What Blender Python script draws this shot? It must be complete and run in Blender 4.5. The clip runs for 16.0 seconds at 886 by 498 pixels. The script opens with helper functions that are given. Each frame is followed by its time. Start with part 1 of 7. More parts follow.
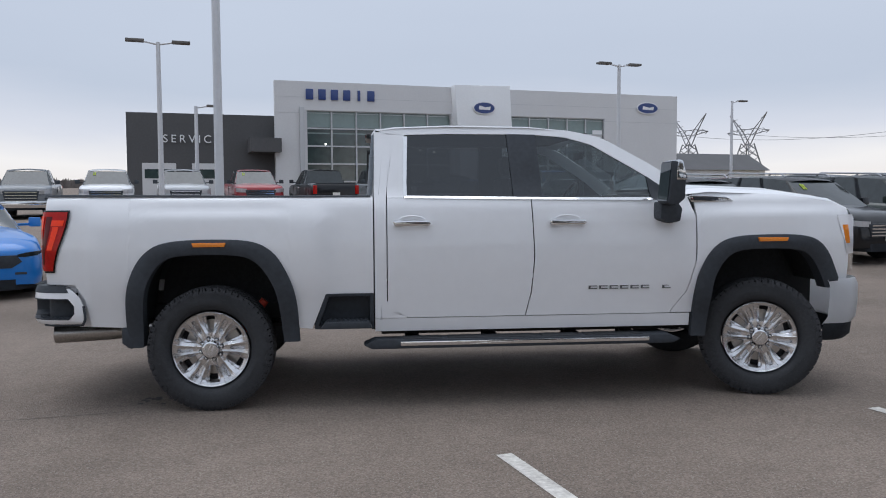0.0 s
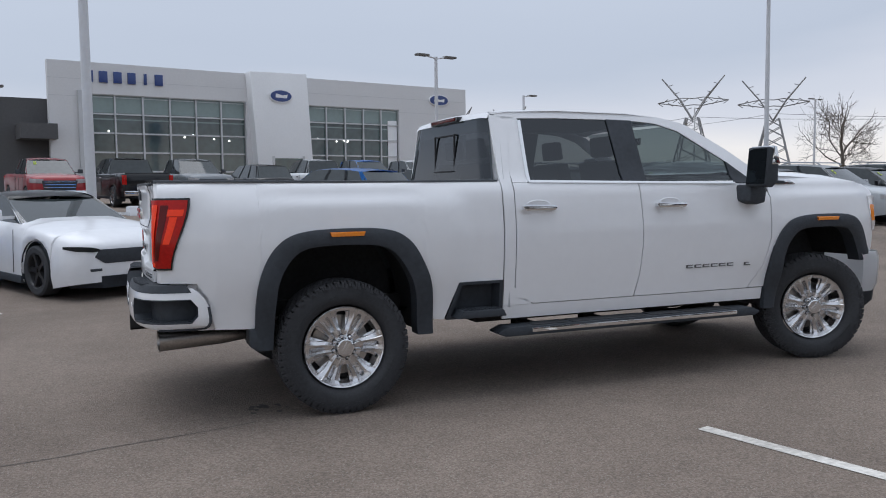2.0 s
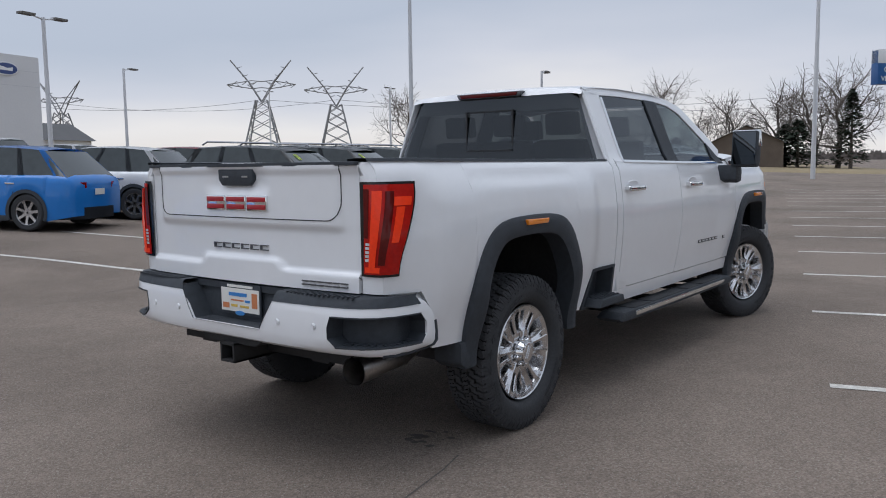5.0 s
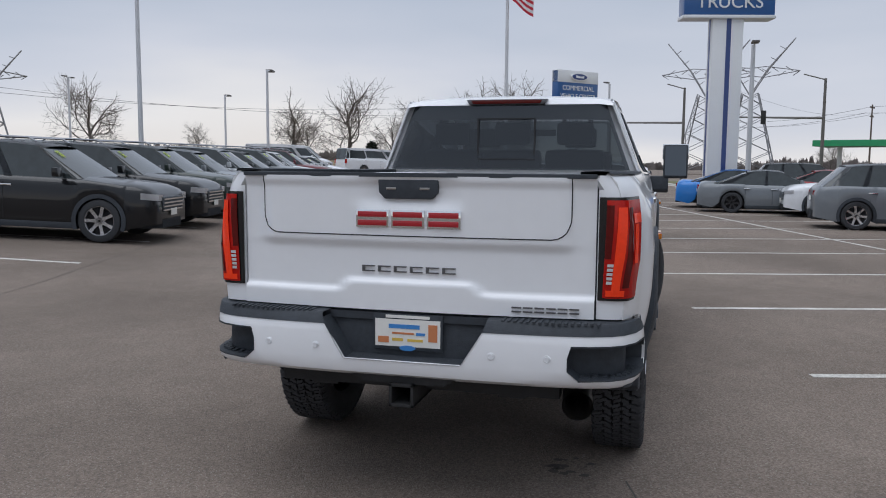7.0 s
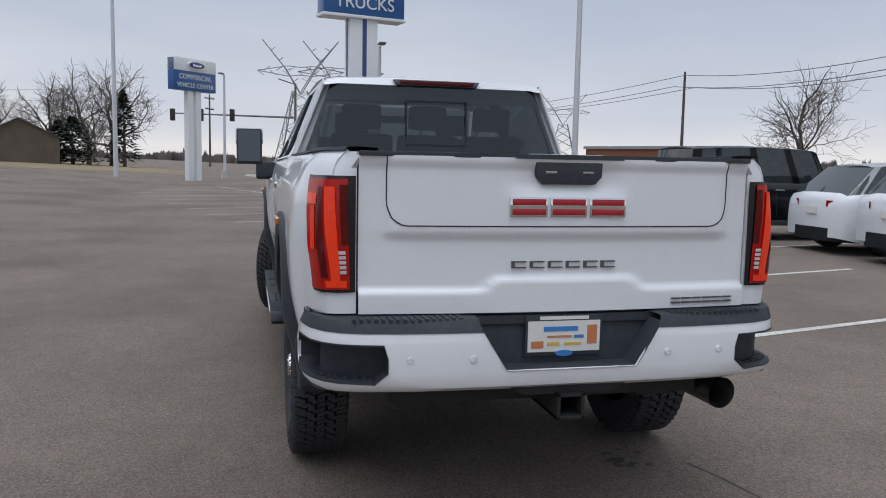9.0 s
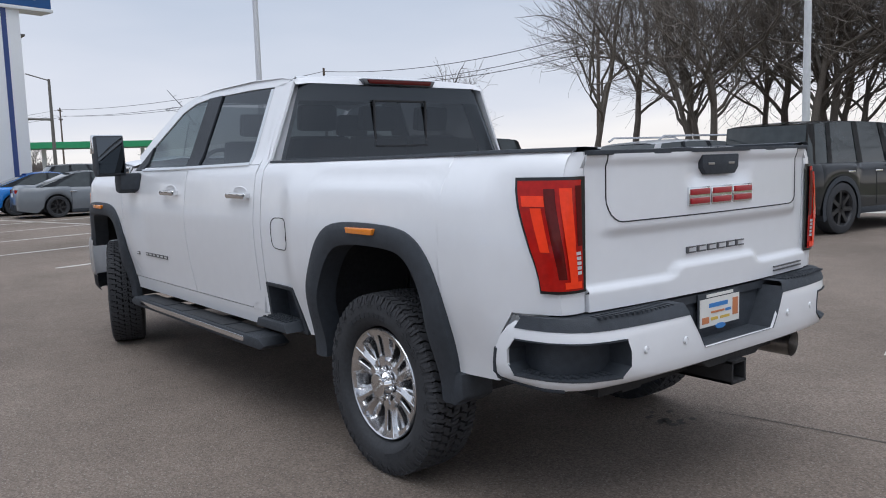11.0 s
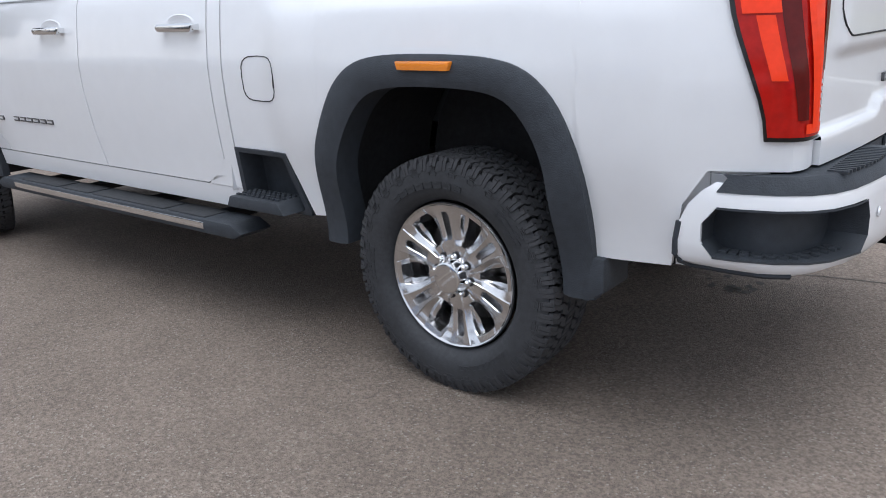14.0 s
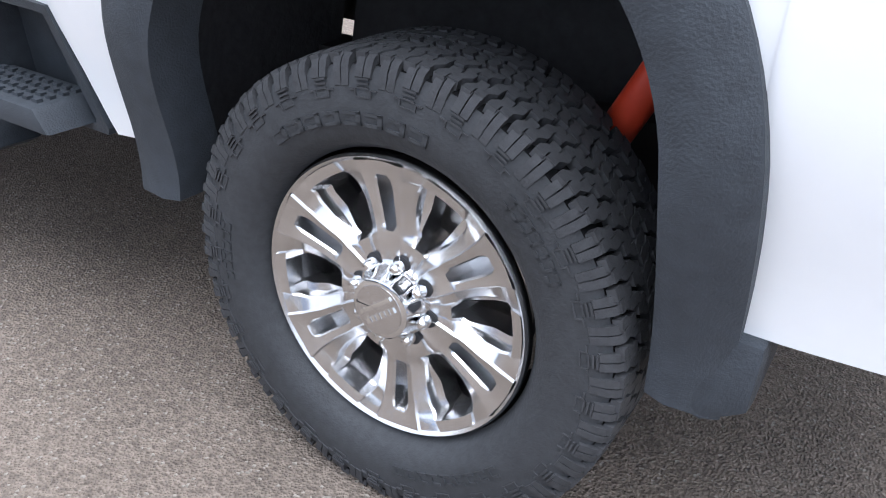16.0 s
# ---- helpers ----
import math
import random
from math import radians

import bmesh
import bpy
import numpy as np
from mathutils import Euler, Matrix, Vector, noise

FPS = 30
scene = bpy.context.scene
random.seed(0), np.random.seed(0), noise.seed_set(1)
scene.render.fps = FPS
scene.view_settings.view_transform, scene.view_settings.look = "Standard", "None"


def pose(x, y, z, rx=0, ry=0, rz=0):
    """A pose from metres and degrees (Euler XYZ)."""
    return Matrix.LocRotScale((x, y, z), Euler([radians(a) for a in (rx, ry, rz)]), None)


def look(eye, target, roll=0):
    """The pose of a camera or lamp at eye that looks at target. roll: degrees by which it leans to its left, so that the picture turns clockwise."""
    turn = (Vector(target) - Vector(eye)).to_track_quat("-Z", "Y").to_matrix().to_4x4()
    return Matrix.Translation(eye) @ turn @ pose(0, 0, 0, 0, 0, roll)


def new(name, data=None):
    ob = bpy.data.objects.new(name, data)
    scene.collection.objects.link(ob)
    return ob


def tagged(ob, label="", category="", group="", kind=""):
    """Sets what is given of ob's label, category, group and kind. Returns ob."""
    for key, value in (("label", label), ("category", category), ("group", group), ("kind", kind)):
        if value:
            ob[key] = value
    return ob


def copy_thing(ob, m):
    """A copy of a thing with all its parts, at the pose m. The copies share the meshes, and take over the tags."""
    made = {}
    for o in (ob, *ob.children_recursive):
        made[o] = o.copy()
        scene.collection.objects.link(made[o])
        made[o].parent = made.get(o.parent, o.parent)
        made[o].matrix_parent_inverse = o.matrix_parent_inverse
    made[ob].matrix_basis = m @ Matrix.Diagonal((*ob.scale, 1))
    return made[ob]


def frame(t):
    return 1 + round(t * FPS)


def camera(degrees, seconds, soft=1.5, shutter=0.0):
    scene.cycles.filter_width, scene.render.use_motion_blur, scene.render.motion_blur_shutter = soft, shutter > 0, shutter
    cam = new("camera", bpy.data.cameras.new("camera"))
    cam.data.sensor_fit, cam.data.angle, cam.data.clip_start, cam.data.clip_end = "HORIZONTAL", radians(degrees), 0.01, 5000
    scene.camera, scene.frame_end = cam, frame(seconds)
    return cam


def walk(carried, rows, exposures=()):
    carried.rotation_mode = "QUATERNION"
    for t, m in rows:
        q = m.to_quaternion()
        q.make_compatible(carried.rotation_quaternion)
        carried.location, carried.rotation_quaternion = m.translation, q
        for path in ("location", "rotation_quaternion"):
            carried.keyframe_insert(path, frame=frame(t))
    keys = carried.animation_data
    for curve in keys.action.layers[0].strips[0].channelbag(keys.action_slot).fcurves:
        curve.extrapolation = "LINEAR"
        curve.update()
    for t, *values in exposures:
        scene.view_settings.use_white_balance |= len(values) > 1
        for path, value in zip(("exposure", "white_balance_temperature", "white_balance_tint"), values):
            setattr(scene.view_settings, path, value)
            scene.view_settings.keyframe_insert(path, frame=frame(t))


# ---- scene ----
cam = camera(57.4, 16.0, soft=1.0)
PATH = [
    (0, (1.077, -6.694, 1.473), (1.269, -4.707, 1.351), -0.3),
    (0.5, (0.442, -6.672, 1.462), (0.772, -4.703, 1.337), -0.1),
    (1, (-0.174, -6.503, 1.442), (0.324, -4.57, 1.314), 0.1),
    (1.5, (-0.806, -6.239, 1.455), (-0.224, -4.33, 1.321), -0.6),
    (2, (-1.337, -5.983, 1.452), (-0.589, -4.134, 1.302), -0.7),
    (2.5, (-1.795, -5.567, 1.464), (-0.92, -3.776, 1.305), -0.6),
    (3, (-2.283, -5.192, 1.469), (-1.258, -3.483, 1.296), -0.6),
    (3.5, (-2.674, -4.71, 1.467), (-1.459, -3.133, 1.285), -0.1),
    (4, (-3.117, -4.299, 1.477), (-1.787, -2.818, 1.282), -0.4),
    (4.2, (-3.248, -4.104, 1.448), (-1.864, -2.674, 1.255), -0.8),
    (6.3, (-4.355, -1.884, 1.561), (-2.523, -1.119, 1.318), 0.6),
    (6.5, (-4.357, -1.634, 1.523), (-2.493, -0.95, 1.281), 0.4),
    (7, (-4.49, -1.036, 1.541), (-2.567, -0.526, 1.333), 0.4),
    (7.5, (-4.546, -0.476, 1.538), (-2.58, -0.17, 1.329), 0.7),
    (8, (-4.443, 0.114, 1.526), (-2.452, 0.118, 1.337), 0.9),
    (8.5, (-4.334, 0.675, 1.503), (-2.361, 0.415, 1.304), 1.2),
    (8.7, (-4.227, 0.877, 1.458), (-2.267, 0.538, 1.255), 1.3),
    (10.8, (-3.212, 2.927, 1.512), (-1.63, 1.726, 1.279), -1.9),
    (11, (-3.11, 3.07, 1.492), (-1.56, 1.826, 1.269), -1.7),
    (11.5, (-2.786, 3.387, 1.515), (-1.315, 2.049, 1.299), -1.8),
    (12, (-2.596, 3.815, 1.542), (-1.239, 2.363, 1.319), -2.8),
    (12.5, (-2.5, 3.921, 1.542), (-1.172, 2.443, 1.315), -4.1),
    (13, (-2.342, 3.776, 1.504), (-1.044, 2.274, 1.258), -4.0),
    (13.5, (-2.049, 3.367, 1.477), (-0.791, 1.865, 1.076), -3.8),
    (14, (-1.689, 3.081, 1.358), (-0.481, 1.596, 0.779), -2.4),
    (14.5, (-1.365, 2.750, 1.308), (-0.252, 1.234, 0.628), -1.7),
    (15, (-1.068, 2.385, 1.284), (-0.031, 0.887, 0.458), -0.9),
    (15.5, (-0.774, 2.124, 1.232), (0.166, 0.611, 0.322), 0.8),
    (16, (-0.667, 1.945, 1.185), (0.216, 0.420, 0.238), 4.0),
]
EXPOSURES = [(0.0, 0.22, 5950, 10), (4.0, 0.12, 5950, 10), (6.5, 0.06, 5950, 10), (8.7, 0.06, 5950, 10), (11.0, 0.3, 5950, 10), (13.0, 0.42, 5950, 10), (14.0, 0.76, 6000, 10), (15.0, 1.34, 5900, 10), (16.0, 1.72, 5850, 10)]
walk(cam, [(t, look(eye, target, lean)) for t, eye, target, lean in PATH], EXPOSURES)

# ---- world, sun and exposure ----
world = bpy.data.worlds.new("overcast")
scene.world = world
world.use_nodes = True
wn, wl = world.node_tree.nodes, world.node_tree.links
wn.clear()
w_out = wn.new("ShaderNodeOutputWorld")
w_bg = wn.new("ShaderNodeBackground")
w_sky = wn.new("ShaderNodeTexSky")
w_sky.sky_type, w_sky.sun_disc = "NISHITA", False
w_sky.sun_elevation, w_sky.sun_rotation = radians(73), radians(318)
w_co = wn.new("ShaderNodeTexCoord")
w_sep = wn.new("ShaderNodeSeparateXYZ")
wl.new(w_co.outputs["Generated"], w_sep.inputs[0])
w_map = wn.new("ShaderNodeMapping")
w_map.inputs["Scale"].default_value = (1.0, 1.0, 4.5)
wl.new(w_co.outputs["Generated"], w_map.inputs[0])
w_noise = wn.new("ShaderNodeTexNoise")
w_noise.inputs["Scale"].default_value, w_noise.inputs["Detail"].default_value = 1.6, 5.0
w_noise.inputs["Roughness"].default_value = 0.45
wl.new(w_map.outputs[0], w_noise.inputs["Vector"])
# cloud deck by height above the horizon: a pale gap low down, grey-blue cloud over it
w_add = wn.new("ShaderNodeMath")
w_add.operation = "MULTIPLY_ADD"
w_add.inputs[1].default_value = 0.22
wl.new(w_noise.outputs["Fac"], w_add.inputs[0])
wl.new(w_sep.outputs["Z"], w_add.inputs[2])
w_ramp = wn.new("ShaderNodeValToRGB")
stops = [(0.0, (0.62, 0.55, 0.49)), (0.09, (0.78, 0.70, 0.62)), (0.155, (0.84, 0.78, 0.72)), (0.205, (0.64, 0.63, 0.65)),
         (0.28, (0.49, 0.515, 0.565)), (0.45, (0.56, 0.585, 0.63)), (1.0, (0.72, 0.74, 0.78))]
els = w_ramp.color_ramp.elements
els[0].position, els[0].color = stops[0][0], (*stops[0][1], 1)
els[1].position, els[1].color = stops[-1][0], (*stops[-1][1], 1)
for p, c in stops[1:-1]:
    els.new(p).color = (*c, 1)
wl.new(w_add.outputs[0], w_ramp.inputs[0])
w_gain = wn.new("ShaderNodeMix")
w_gain.data_type = "RGBA"
w_gain.inputs["Factor"].default_value = 0.93
w_scale = wn.new("ShaderNodeVectorMath")
w_scale.operation = "SCALE"
w_scale.inputs["Scale"].default_value = 0.09
wl.new(w_sky.outputs[0], w_scale.inputs[0])
wl.new(w_scale.outputs[0], w_gain.inputs["A"])
wl.new(w_ramp.outputs[0], w_gain.inputs["B"])
wl.new(w_gain.outputs["Result"], w_bg.inputs["Color"])
w_bg.inputs["Strength"].default_value = 1.0
wl.new(w_bg.outputs[0], w_out.inputs[0])

sun = new("sun", bpy.data.lights.new("sun", "SUN"))
sun.data.energy, sun.data.angle, sun.data.color = 1.3, radians(60), (1.0, 0.97, 0.94)
sun.matrix_world = look((0, 0, 30), (0.2 * 30, -0.22 * 30, 0))


# ---- materials ----
def material(name, colour, rough=0.5, metal=0.0, vary=0.12, scale=6.0, bump=0.0, bump_scale=60.0, coat=0.0, spec=0.5, dirt=None, emit=0.0):
    """Principled surface with colour variation at two scales and an optional fine relief."""
    m = bpy.data.materials.new(name)
    m.use_nodes = True
    n, l = m.node_tree.nodes, m.node_tree.links
    b = n["Principled BSDF"]
    b.inputs["Roughness"].default_value, b.inputs["Metallic"].default_value = rough, metal
    b.inputs["Coat Weight"].default_value, b.inputs["Coat Roughness"].default_value = coat, 0.04
    b.inputs["Specular IOR Level"].default_value = spec
    co = n.new("ShaderNodeTexCoord")
    big, small = n.new("ShaderNodeTexNoise"), n.new("ShaderNodeTexNoise")
    big.inputs["Scale"].default_value, small.inputs["Scale"].default_value = scale * 0.2, scale * 4
    big.inputs["Detail"].default_value, small.inputs["Detail"].default_value = 3, 6
    for t in (big, small):
        l.new(co.outputs["Object"], t.inputs["Vector"])
    mixed = n.new("ShaderNodeMath")
    mixed.operation = "MULTIPLY_ADD"
    mixed.inputs[1].default_value = 0.5
    l.new(small.outputs["Fac"], mixed.inputs[0])
    half = n.new("ShaderNodeMath")
    half.operation = "MULTIPLY"
    half.inputs[1].default_value = 0.5
    l.new(big.outputs["Fac"], half.inputs[0])
    l.new(half.outputs[0], mixed.inputs[2])
    mx = n.new("ShaderNodeMix")
    mx.data_type = "RGBA"
    dark = dirt if dirt else tuple(c * (1 - vary) for c in colour)
    mx.inputs["A"].default_value = (*dark, 1)
    mx.inputs["B"].default_value = (*[min(1, c * (1 + vary)) for c in colour], 1)
    rng = n.new("ShaderNodeMapRange")
    rng.inputs["From Min"].default_value, rng.inputs["From Max"].default_value = 0.32, 0.66
    l.new(mixed.outputs[0], rng.inputs["Value"])
    l.new(rng.outputs[0], mx.inputs["Factor"])
    l.new(mx.outputs["Result"], b.inputs["Base Color"])
    if bump:
        tex = n.new("ShaderNodeTexNoise")
        tex.inputs["Scale"].default_value, tex.inputs["Detail"].default_value = bump_scale, 4
        l.new(co.outputs["Object"], tex.inputs["Vector"])
        bp = n.new("ShaderNodeBump")
        bp.inputs["Strength"].default_value, bp.inputs["Distance"].default_value = bump, 0.01
        l.new(tex.outputs["Fac"], bp.inputs["Height"])
        l.new(bp.outputs[0], b.inputs["Normal"])
    if emit:
        b.inputs["Emission Color"].default_value = (*colour, 1)
        b.inputs["Emission Strength"].default_value = emit
    return m


def glass(name, tint, rough=0.0):
    """Tinted car or window glass: see-through, with a clear reflection at grazing angles."""
    m = bpy.data.materials.new(name)
    m.use_nodes = True
    n, l = m.node_tree.nodes, m.node_tree.links
    n.remove(n["Principled BSDF"])
    out = n["Material Output"]
    tr, gl, mix, fr = (n.new("ShaderNodeBsdfTransparent"), n.new("ShaderNodeBsdfGlossy"), n.new("ShaderNodeMixShader"), n.new("ShaderNodeMath"))
    lw, po = n.new("ShaderNodeLayerWeight"), n.new("ShaderNodeMath")
    po.operation, po.inputs[1].default_value = "POWER", 5.0
    fr.operation, fr.inputs[1].default_value, fr.inputs[2].default_value = "MULTIPLY_ADD", 0.75, 0.07
    l.new(lw.outputs["Facing"], po.inputs[0])
    l.new(po.outputs[0], fr.inputs[0])
    tr.inputs["Color"].default_value = (*tint, 1)
    gl.inputs["Roughness"].default_value = rough
    gl.inputs["Color"].default_value = (0.9, 0.95, 1.0, 1)
    l.new(fr.outputs[0], mix.inputs[0])
    l.new(tr.outputs[0], mix.inputs[1])
    l.new(gl.outputs[0], mix.inputs[2])
    l.new(mix.outputs[0], out.inputs["Surface"])
    return m


def asphalt():
    m = material("asphalt", (0.206, 0.172, 0.147), 0.92, 0, 0.12, 0.9, 0.0, spec=0.25)
    n, l = m.node_tree.nodes, m.node_tree.links
    b = n["Principled BSDF"]
    co = n.new("ShaderNodeTexCoord")
    vor, grit = n.new("ShaderNodeTexVoronoi"), n.new("ShaderNodeTexNoise")
    vor.inputs["Scale"].default_value = 150
    grit.inputs["Scale"].default_value, grit.inputs["Detail"].default_value = 85, 6
    l.new(co.outputs["Object"], vor.inputs["Vector"])
    l.new(co.outputs["Object"], grit.inputs["Vector"])
    base = b.inputs["Base Color"].links[0].from_socket
    stone = n.new("ShaderNodeMix")
    stone.data_type, stone.blend_type = "RGBA", "MULTIPLY"
    ramp = n.new("ShaderNodeValToRGB")
    ramp.color_ramp.elements[0].position, ramp.color_ramp.elements[0].color = 0.36, (0.72, 0.71, 0.70, 1)
    ramp.color_ramp.elements[1].position, ramp.color_ramp.elements[1].color = 0.64, (1.26, 1.245, 1.22, 1)
    l.new(grit.outputs["Fac"], ramp.inputs[0])
    stone.inputs["Factor"].default_value = 1.0
    l.new(base, stone.inputs["A"])
    l.new(ramp.outputs[0], stone.inputs["B"])
    # pale single stones
    pale = n.new("ShaderNodeMix")
    pale.data_type = "RGBA"
    pale.inputs["B"].default_value = (0.30, 0.27, 0.235, 1)
    pick = n.new("ShaderNodeMath")
    pick.operation = "GREATER_THAN"
    pick.inputs[1].default_value = 0.86
    l.new(vor.outputs["Color"], pick.inputs[0])
    l.new(pick.outputs[0], pale.inputs["Factor"])
    l.new(stone.outputs["Result"], pale.inputs["A"])
    # oil stains and worn streaks with soft shapes
    stain = n.new("ShaderNodeTexNoise")
    stain.inputs["Scale"].default_value, stain.inputs["Detail"].default_value = 0.35, 4
    l.new(co.outputs["Object"], stain.inputs["Vector"])
    sr = n.new("ShaderNodeValToRGB")
    sr.color_ramp.elements[0].position, sr.color_ramp.elements[0].color = 0.34, (0.8, 0.79, 0.78, 1)
    sr.color_ramp.elements[1].position, sr.color_ramp.elements[1].color = 0.58, (1.05, 1.04, 1.03, 1)
    l.new(stain.outputs["Fac"], sr.inputs[0])
    fin = n.new("ShaderNodeMix")
    fin.data_type, fin.blend_type = "RGBA", "MULTIPLY"
    fin.inputs["Factor"].default_value = 1.0
    l.new(pale.outputs["Result"], fin.inputs["A"])
    l.new(sr.outputs[0], fin.inputs["B"])
    l.new(fin.outputs["Result"], b.inputs["Base Color"])
    bp = n.new("ShaderNodeBump")
    bp.inputs["Strength"].default_value, bp.inputs["Distance"].default_value = 0.8, 0.007
    l.new(vor.outputs["Distance"], bp.inputs["Height"])
    l.new(bp.outputs[0], b.inputs["Normal"])
    return m


M_WHITE = material("white_paint", (0.80, 0.81, 0.83), 0.32, 0, 0.02, 3, coat=0.8)
M_TRIM = material("black_trim", (0.036, 0.042, 0.051), 0.62, 0, 0.25, 8, 0.25, 220, spec=0.4)
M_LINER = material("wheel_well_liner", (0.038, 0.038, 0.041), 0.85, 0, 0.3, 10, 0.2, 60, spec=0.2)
M_CHROME = material("chrome", (0.78, 0.79, 0.80), 0.07, 1.0, 0.03, 4)
M_RIM = material("polished_alloy", (0.66, 0.66, 0.67), 0.24, 1.0, 0.07, 9)
M_STEEL = material("brushed_steel", (0.42, 0.40, 0.38), 0.32, 1.0, 0.2, 20)
M_RUBBER = material("tyre_rubber", (0.036, 0.038, 0.042), 0.68, 0, 0.25, 16, 0.2, 160, spec=0.35)
M_TREAD = material("tread_rubber", (0.046, 0.047, 0.051), 0.8, 0, 0.25, 20, 0.25, 160, spec=0.3)
M_GLASS = glass("privacy_glass", (0.20, 0.21, 0.22))
M_GLASSF = glass("front_glass", (0.33, 0.38, 0.38))
M_GLASSB = glass("rear_glass", (0.13, 0.14, 0.15))
M_RED = material("red_lens", (0.42, 0.010, 0.006), 0.12, 0, 0.25, 12, coat=0.0, spec=0.3)
M_REDHOT = material("bright_red_lens", (0.78, 0.045, 0.010), 0.15, 0, 0.1, 12, coat=0.0, spec=0.3, emit=0.10)
M_REDDARK = material("dark_red_lens", (0.10, 0.006, 0.005), 0.12, 0, 0.2, 12, coat=0.0, spec=0.3)
M_AMBER = material("amber_lens", (0.85, 0.26, 0.02), 0.2, 0, 0.08, 20, coat=1.0)
M_CLEAR = material("clear_lens", (0.72, 0.72, 0.74), 0.12, 0.3, 0.1, 30, coat=1.0)
M_BEZEL = material("gloss_black", (0.012, 0.012, 0.013), 0.15, 0, 0.2, 12, spec=0.5)
M_SEAM = material("dark_gap", (0.03, 0.03, 0.033), 0.9, 0, 0.1, 4)
M_INT = material("dark_interior", (0.03, 0.03, 0.032), 0.7, 0, 0.25, 8, 0.2, 150)
M_SHOCK = material("red_shock_paint", (0.55, 0.05, 0.02), 0.4, 0, 0.1, 8)
M_BADGE_RED = material("red_badge", (0.36, 0.008, 0.016), 0.35, 0, 0.1, 8, coat=0.3)
M_FRAME = material("chassis_black", (0.014, 0.014, 0.015), 0.7, 0, 0.3, 8, 0.2, 60)
M_DARKSTEEL = material("dark_grey_badge", (0.16, 0.165, 0.175), 0.3, 0.8, 0.1, 8)
M_MIRROR = material("mirror_glass", (0.12, 0.13, 0.14), 0.02, 1.0, 0.02, 2)


# ---- mesh helpers ----
def part(name, bm, mat, parent, label="", sharp=35):
    """Links a bmesh as one mesh object under a thing or a part."""
    bmesh.ops.recalc_face_normals(bm, faces=bm.faces)
    lim = radians(sharp)
    for e in bm.edges:
        e.smooth = len(e.link_faces) == 2 and e.calc_face_angle(0) < lim
    for f in bm.faces:
        f.smooth = True
    me = bpy.data.meshes.new(name)
    bm.to_mesh(me)
    bm.free()
    me.materials.append(mat)
    ob = new(name, me)
    if parent is not None:
        ob.parent = parent
    if label:
        ob["label"] = label
    return ob


def thing(name, label, category, m=None, group="", kind=""):
    ob = new(name)
    ob.empty_display_size = 0.2
    tagged(ob, label, category, group, kind)
    if m is not None:
        ob.matrix_basis = m
    return ob


def quad_grid(bm, rows, close=False, skip=None):
    """Faces over rows of points. skip(i, j) leaves a cell out. Returns the vertices."""
    vs = [[bm.verts.new(p) for p in r] for r in rows]
    for i in range(len(vs) - 1):
        n = len(vs[i])
        for j in range(n if close else n - 1):
            if skip and skip(i, j):
                continue
            k = (j + 1) % n
            bm.faces.new((vs[i][j], vs[i][k], vs[i + 1][k], vs[i + 1][j]))
    return vs


def box(bm, x0, x1, y0, y1, z0, z1, bev=0.0):
    g = bmesh.ops.create_cube(bm, size=1.0, matrix=Matrix.Translation(((x0 + x1) / 2, (y0 + y1) / 2, (z0 + z1) / 2)) @ Matrix.Diagonal((x1 - x0, y1 - y0, z1 - z0, 1)))
    if bev:
        es = {e for v in g["verts"] for e in v.link_edges}
        bmesh.ops.bevel(bm, geom=list(es), offset=bev, segments=2, affect="EDGES", profile=0.6)


def prism(bm, pts, a, b, axis="y", bev=0.0):
    """Extrudes a polygon. axis y: pts are (x, z); axis x: (y, z); axis z: (x, y)."""
    def at(p, d):
        return {"y": (p[0], d, p[1]), "x": (d, p[0], p[1]), "z": (p[0], p[1], d)}[axis]
    lo, hi = [bm.verts.new(at(p, a)) for p in pts], [bm.verts.new(at(p, b)) for p in pts]
    f = [bm.faces.new(lo[::-1]), bm.faces.new(hi)]
    n = len(pts)
    for i in range(n):
        f.append(bm.faces.new((lo[i], lo[(i + 1) % n], hi[(i + 1) % n], hi[i])))
    if bev:
        es = {e for v in lo + hi for e in v.link_edges}
        bmesh.ops.bevel(bm, geom=list(es), offset=bev, segments=2, affect="EDGES", profile=0.6)


def lathe(bm, prof, n=48, close=False, m=None):
    """Turns a profile of (radius, offset) round the y axis."""
    rows = []
    for k in range(n):
        a = 2 * math.pi * k / n
        rows.append([(r * math.cos(a), y, r * math.sin(a)) for r, y in prof])
    rows.append(rows[0])
    vs = [[bm.verts.new(m @ Vector(p) if m else p) for p in r] for r in rows[:-1]]
    vs.append(vs[0])
    for i in range(n):
        for j in range(len(prof) - 1):
            a, b, c, d = vs[i][j], vs[i][j + 1], vs[i + 1][j + 1], vs[i + 1][j]
            if prof[j][0] < 1e-6:
                if i == 0:
                    continue
            bm.faces.new((a, b, c, d)) if len({a, b, c, d}) == 4 else None


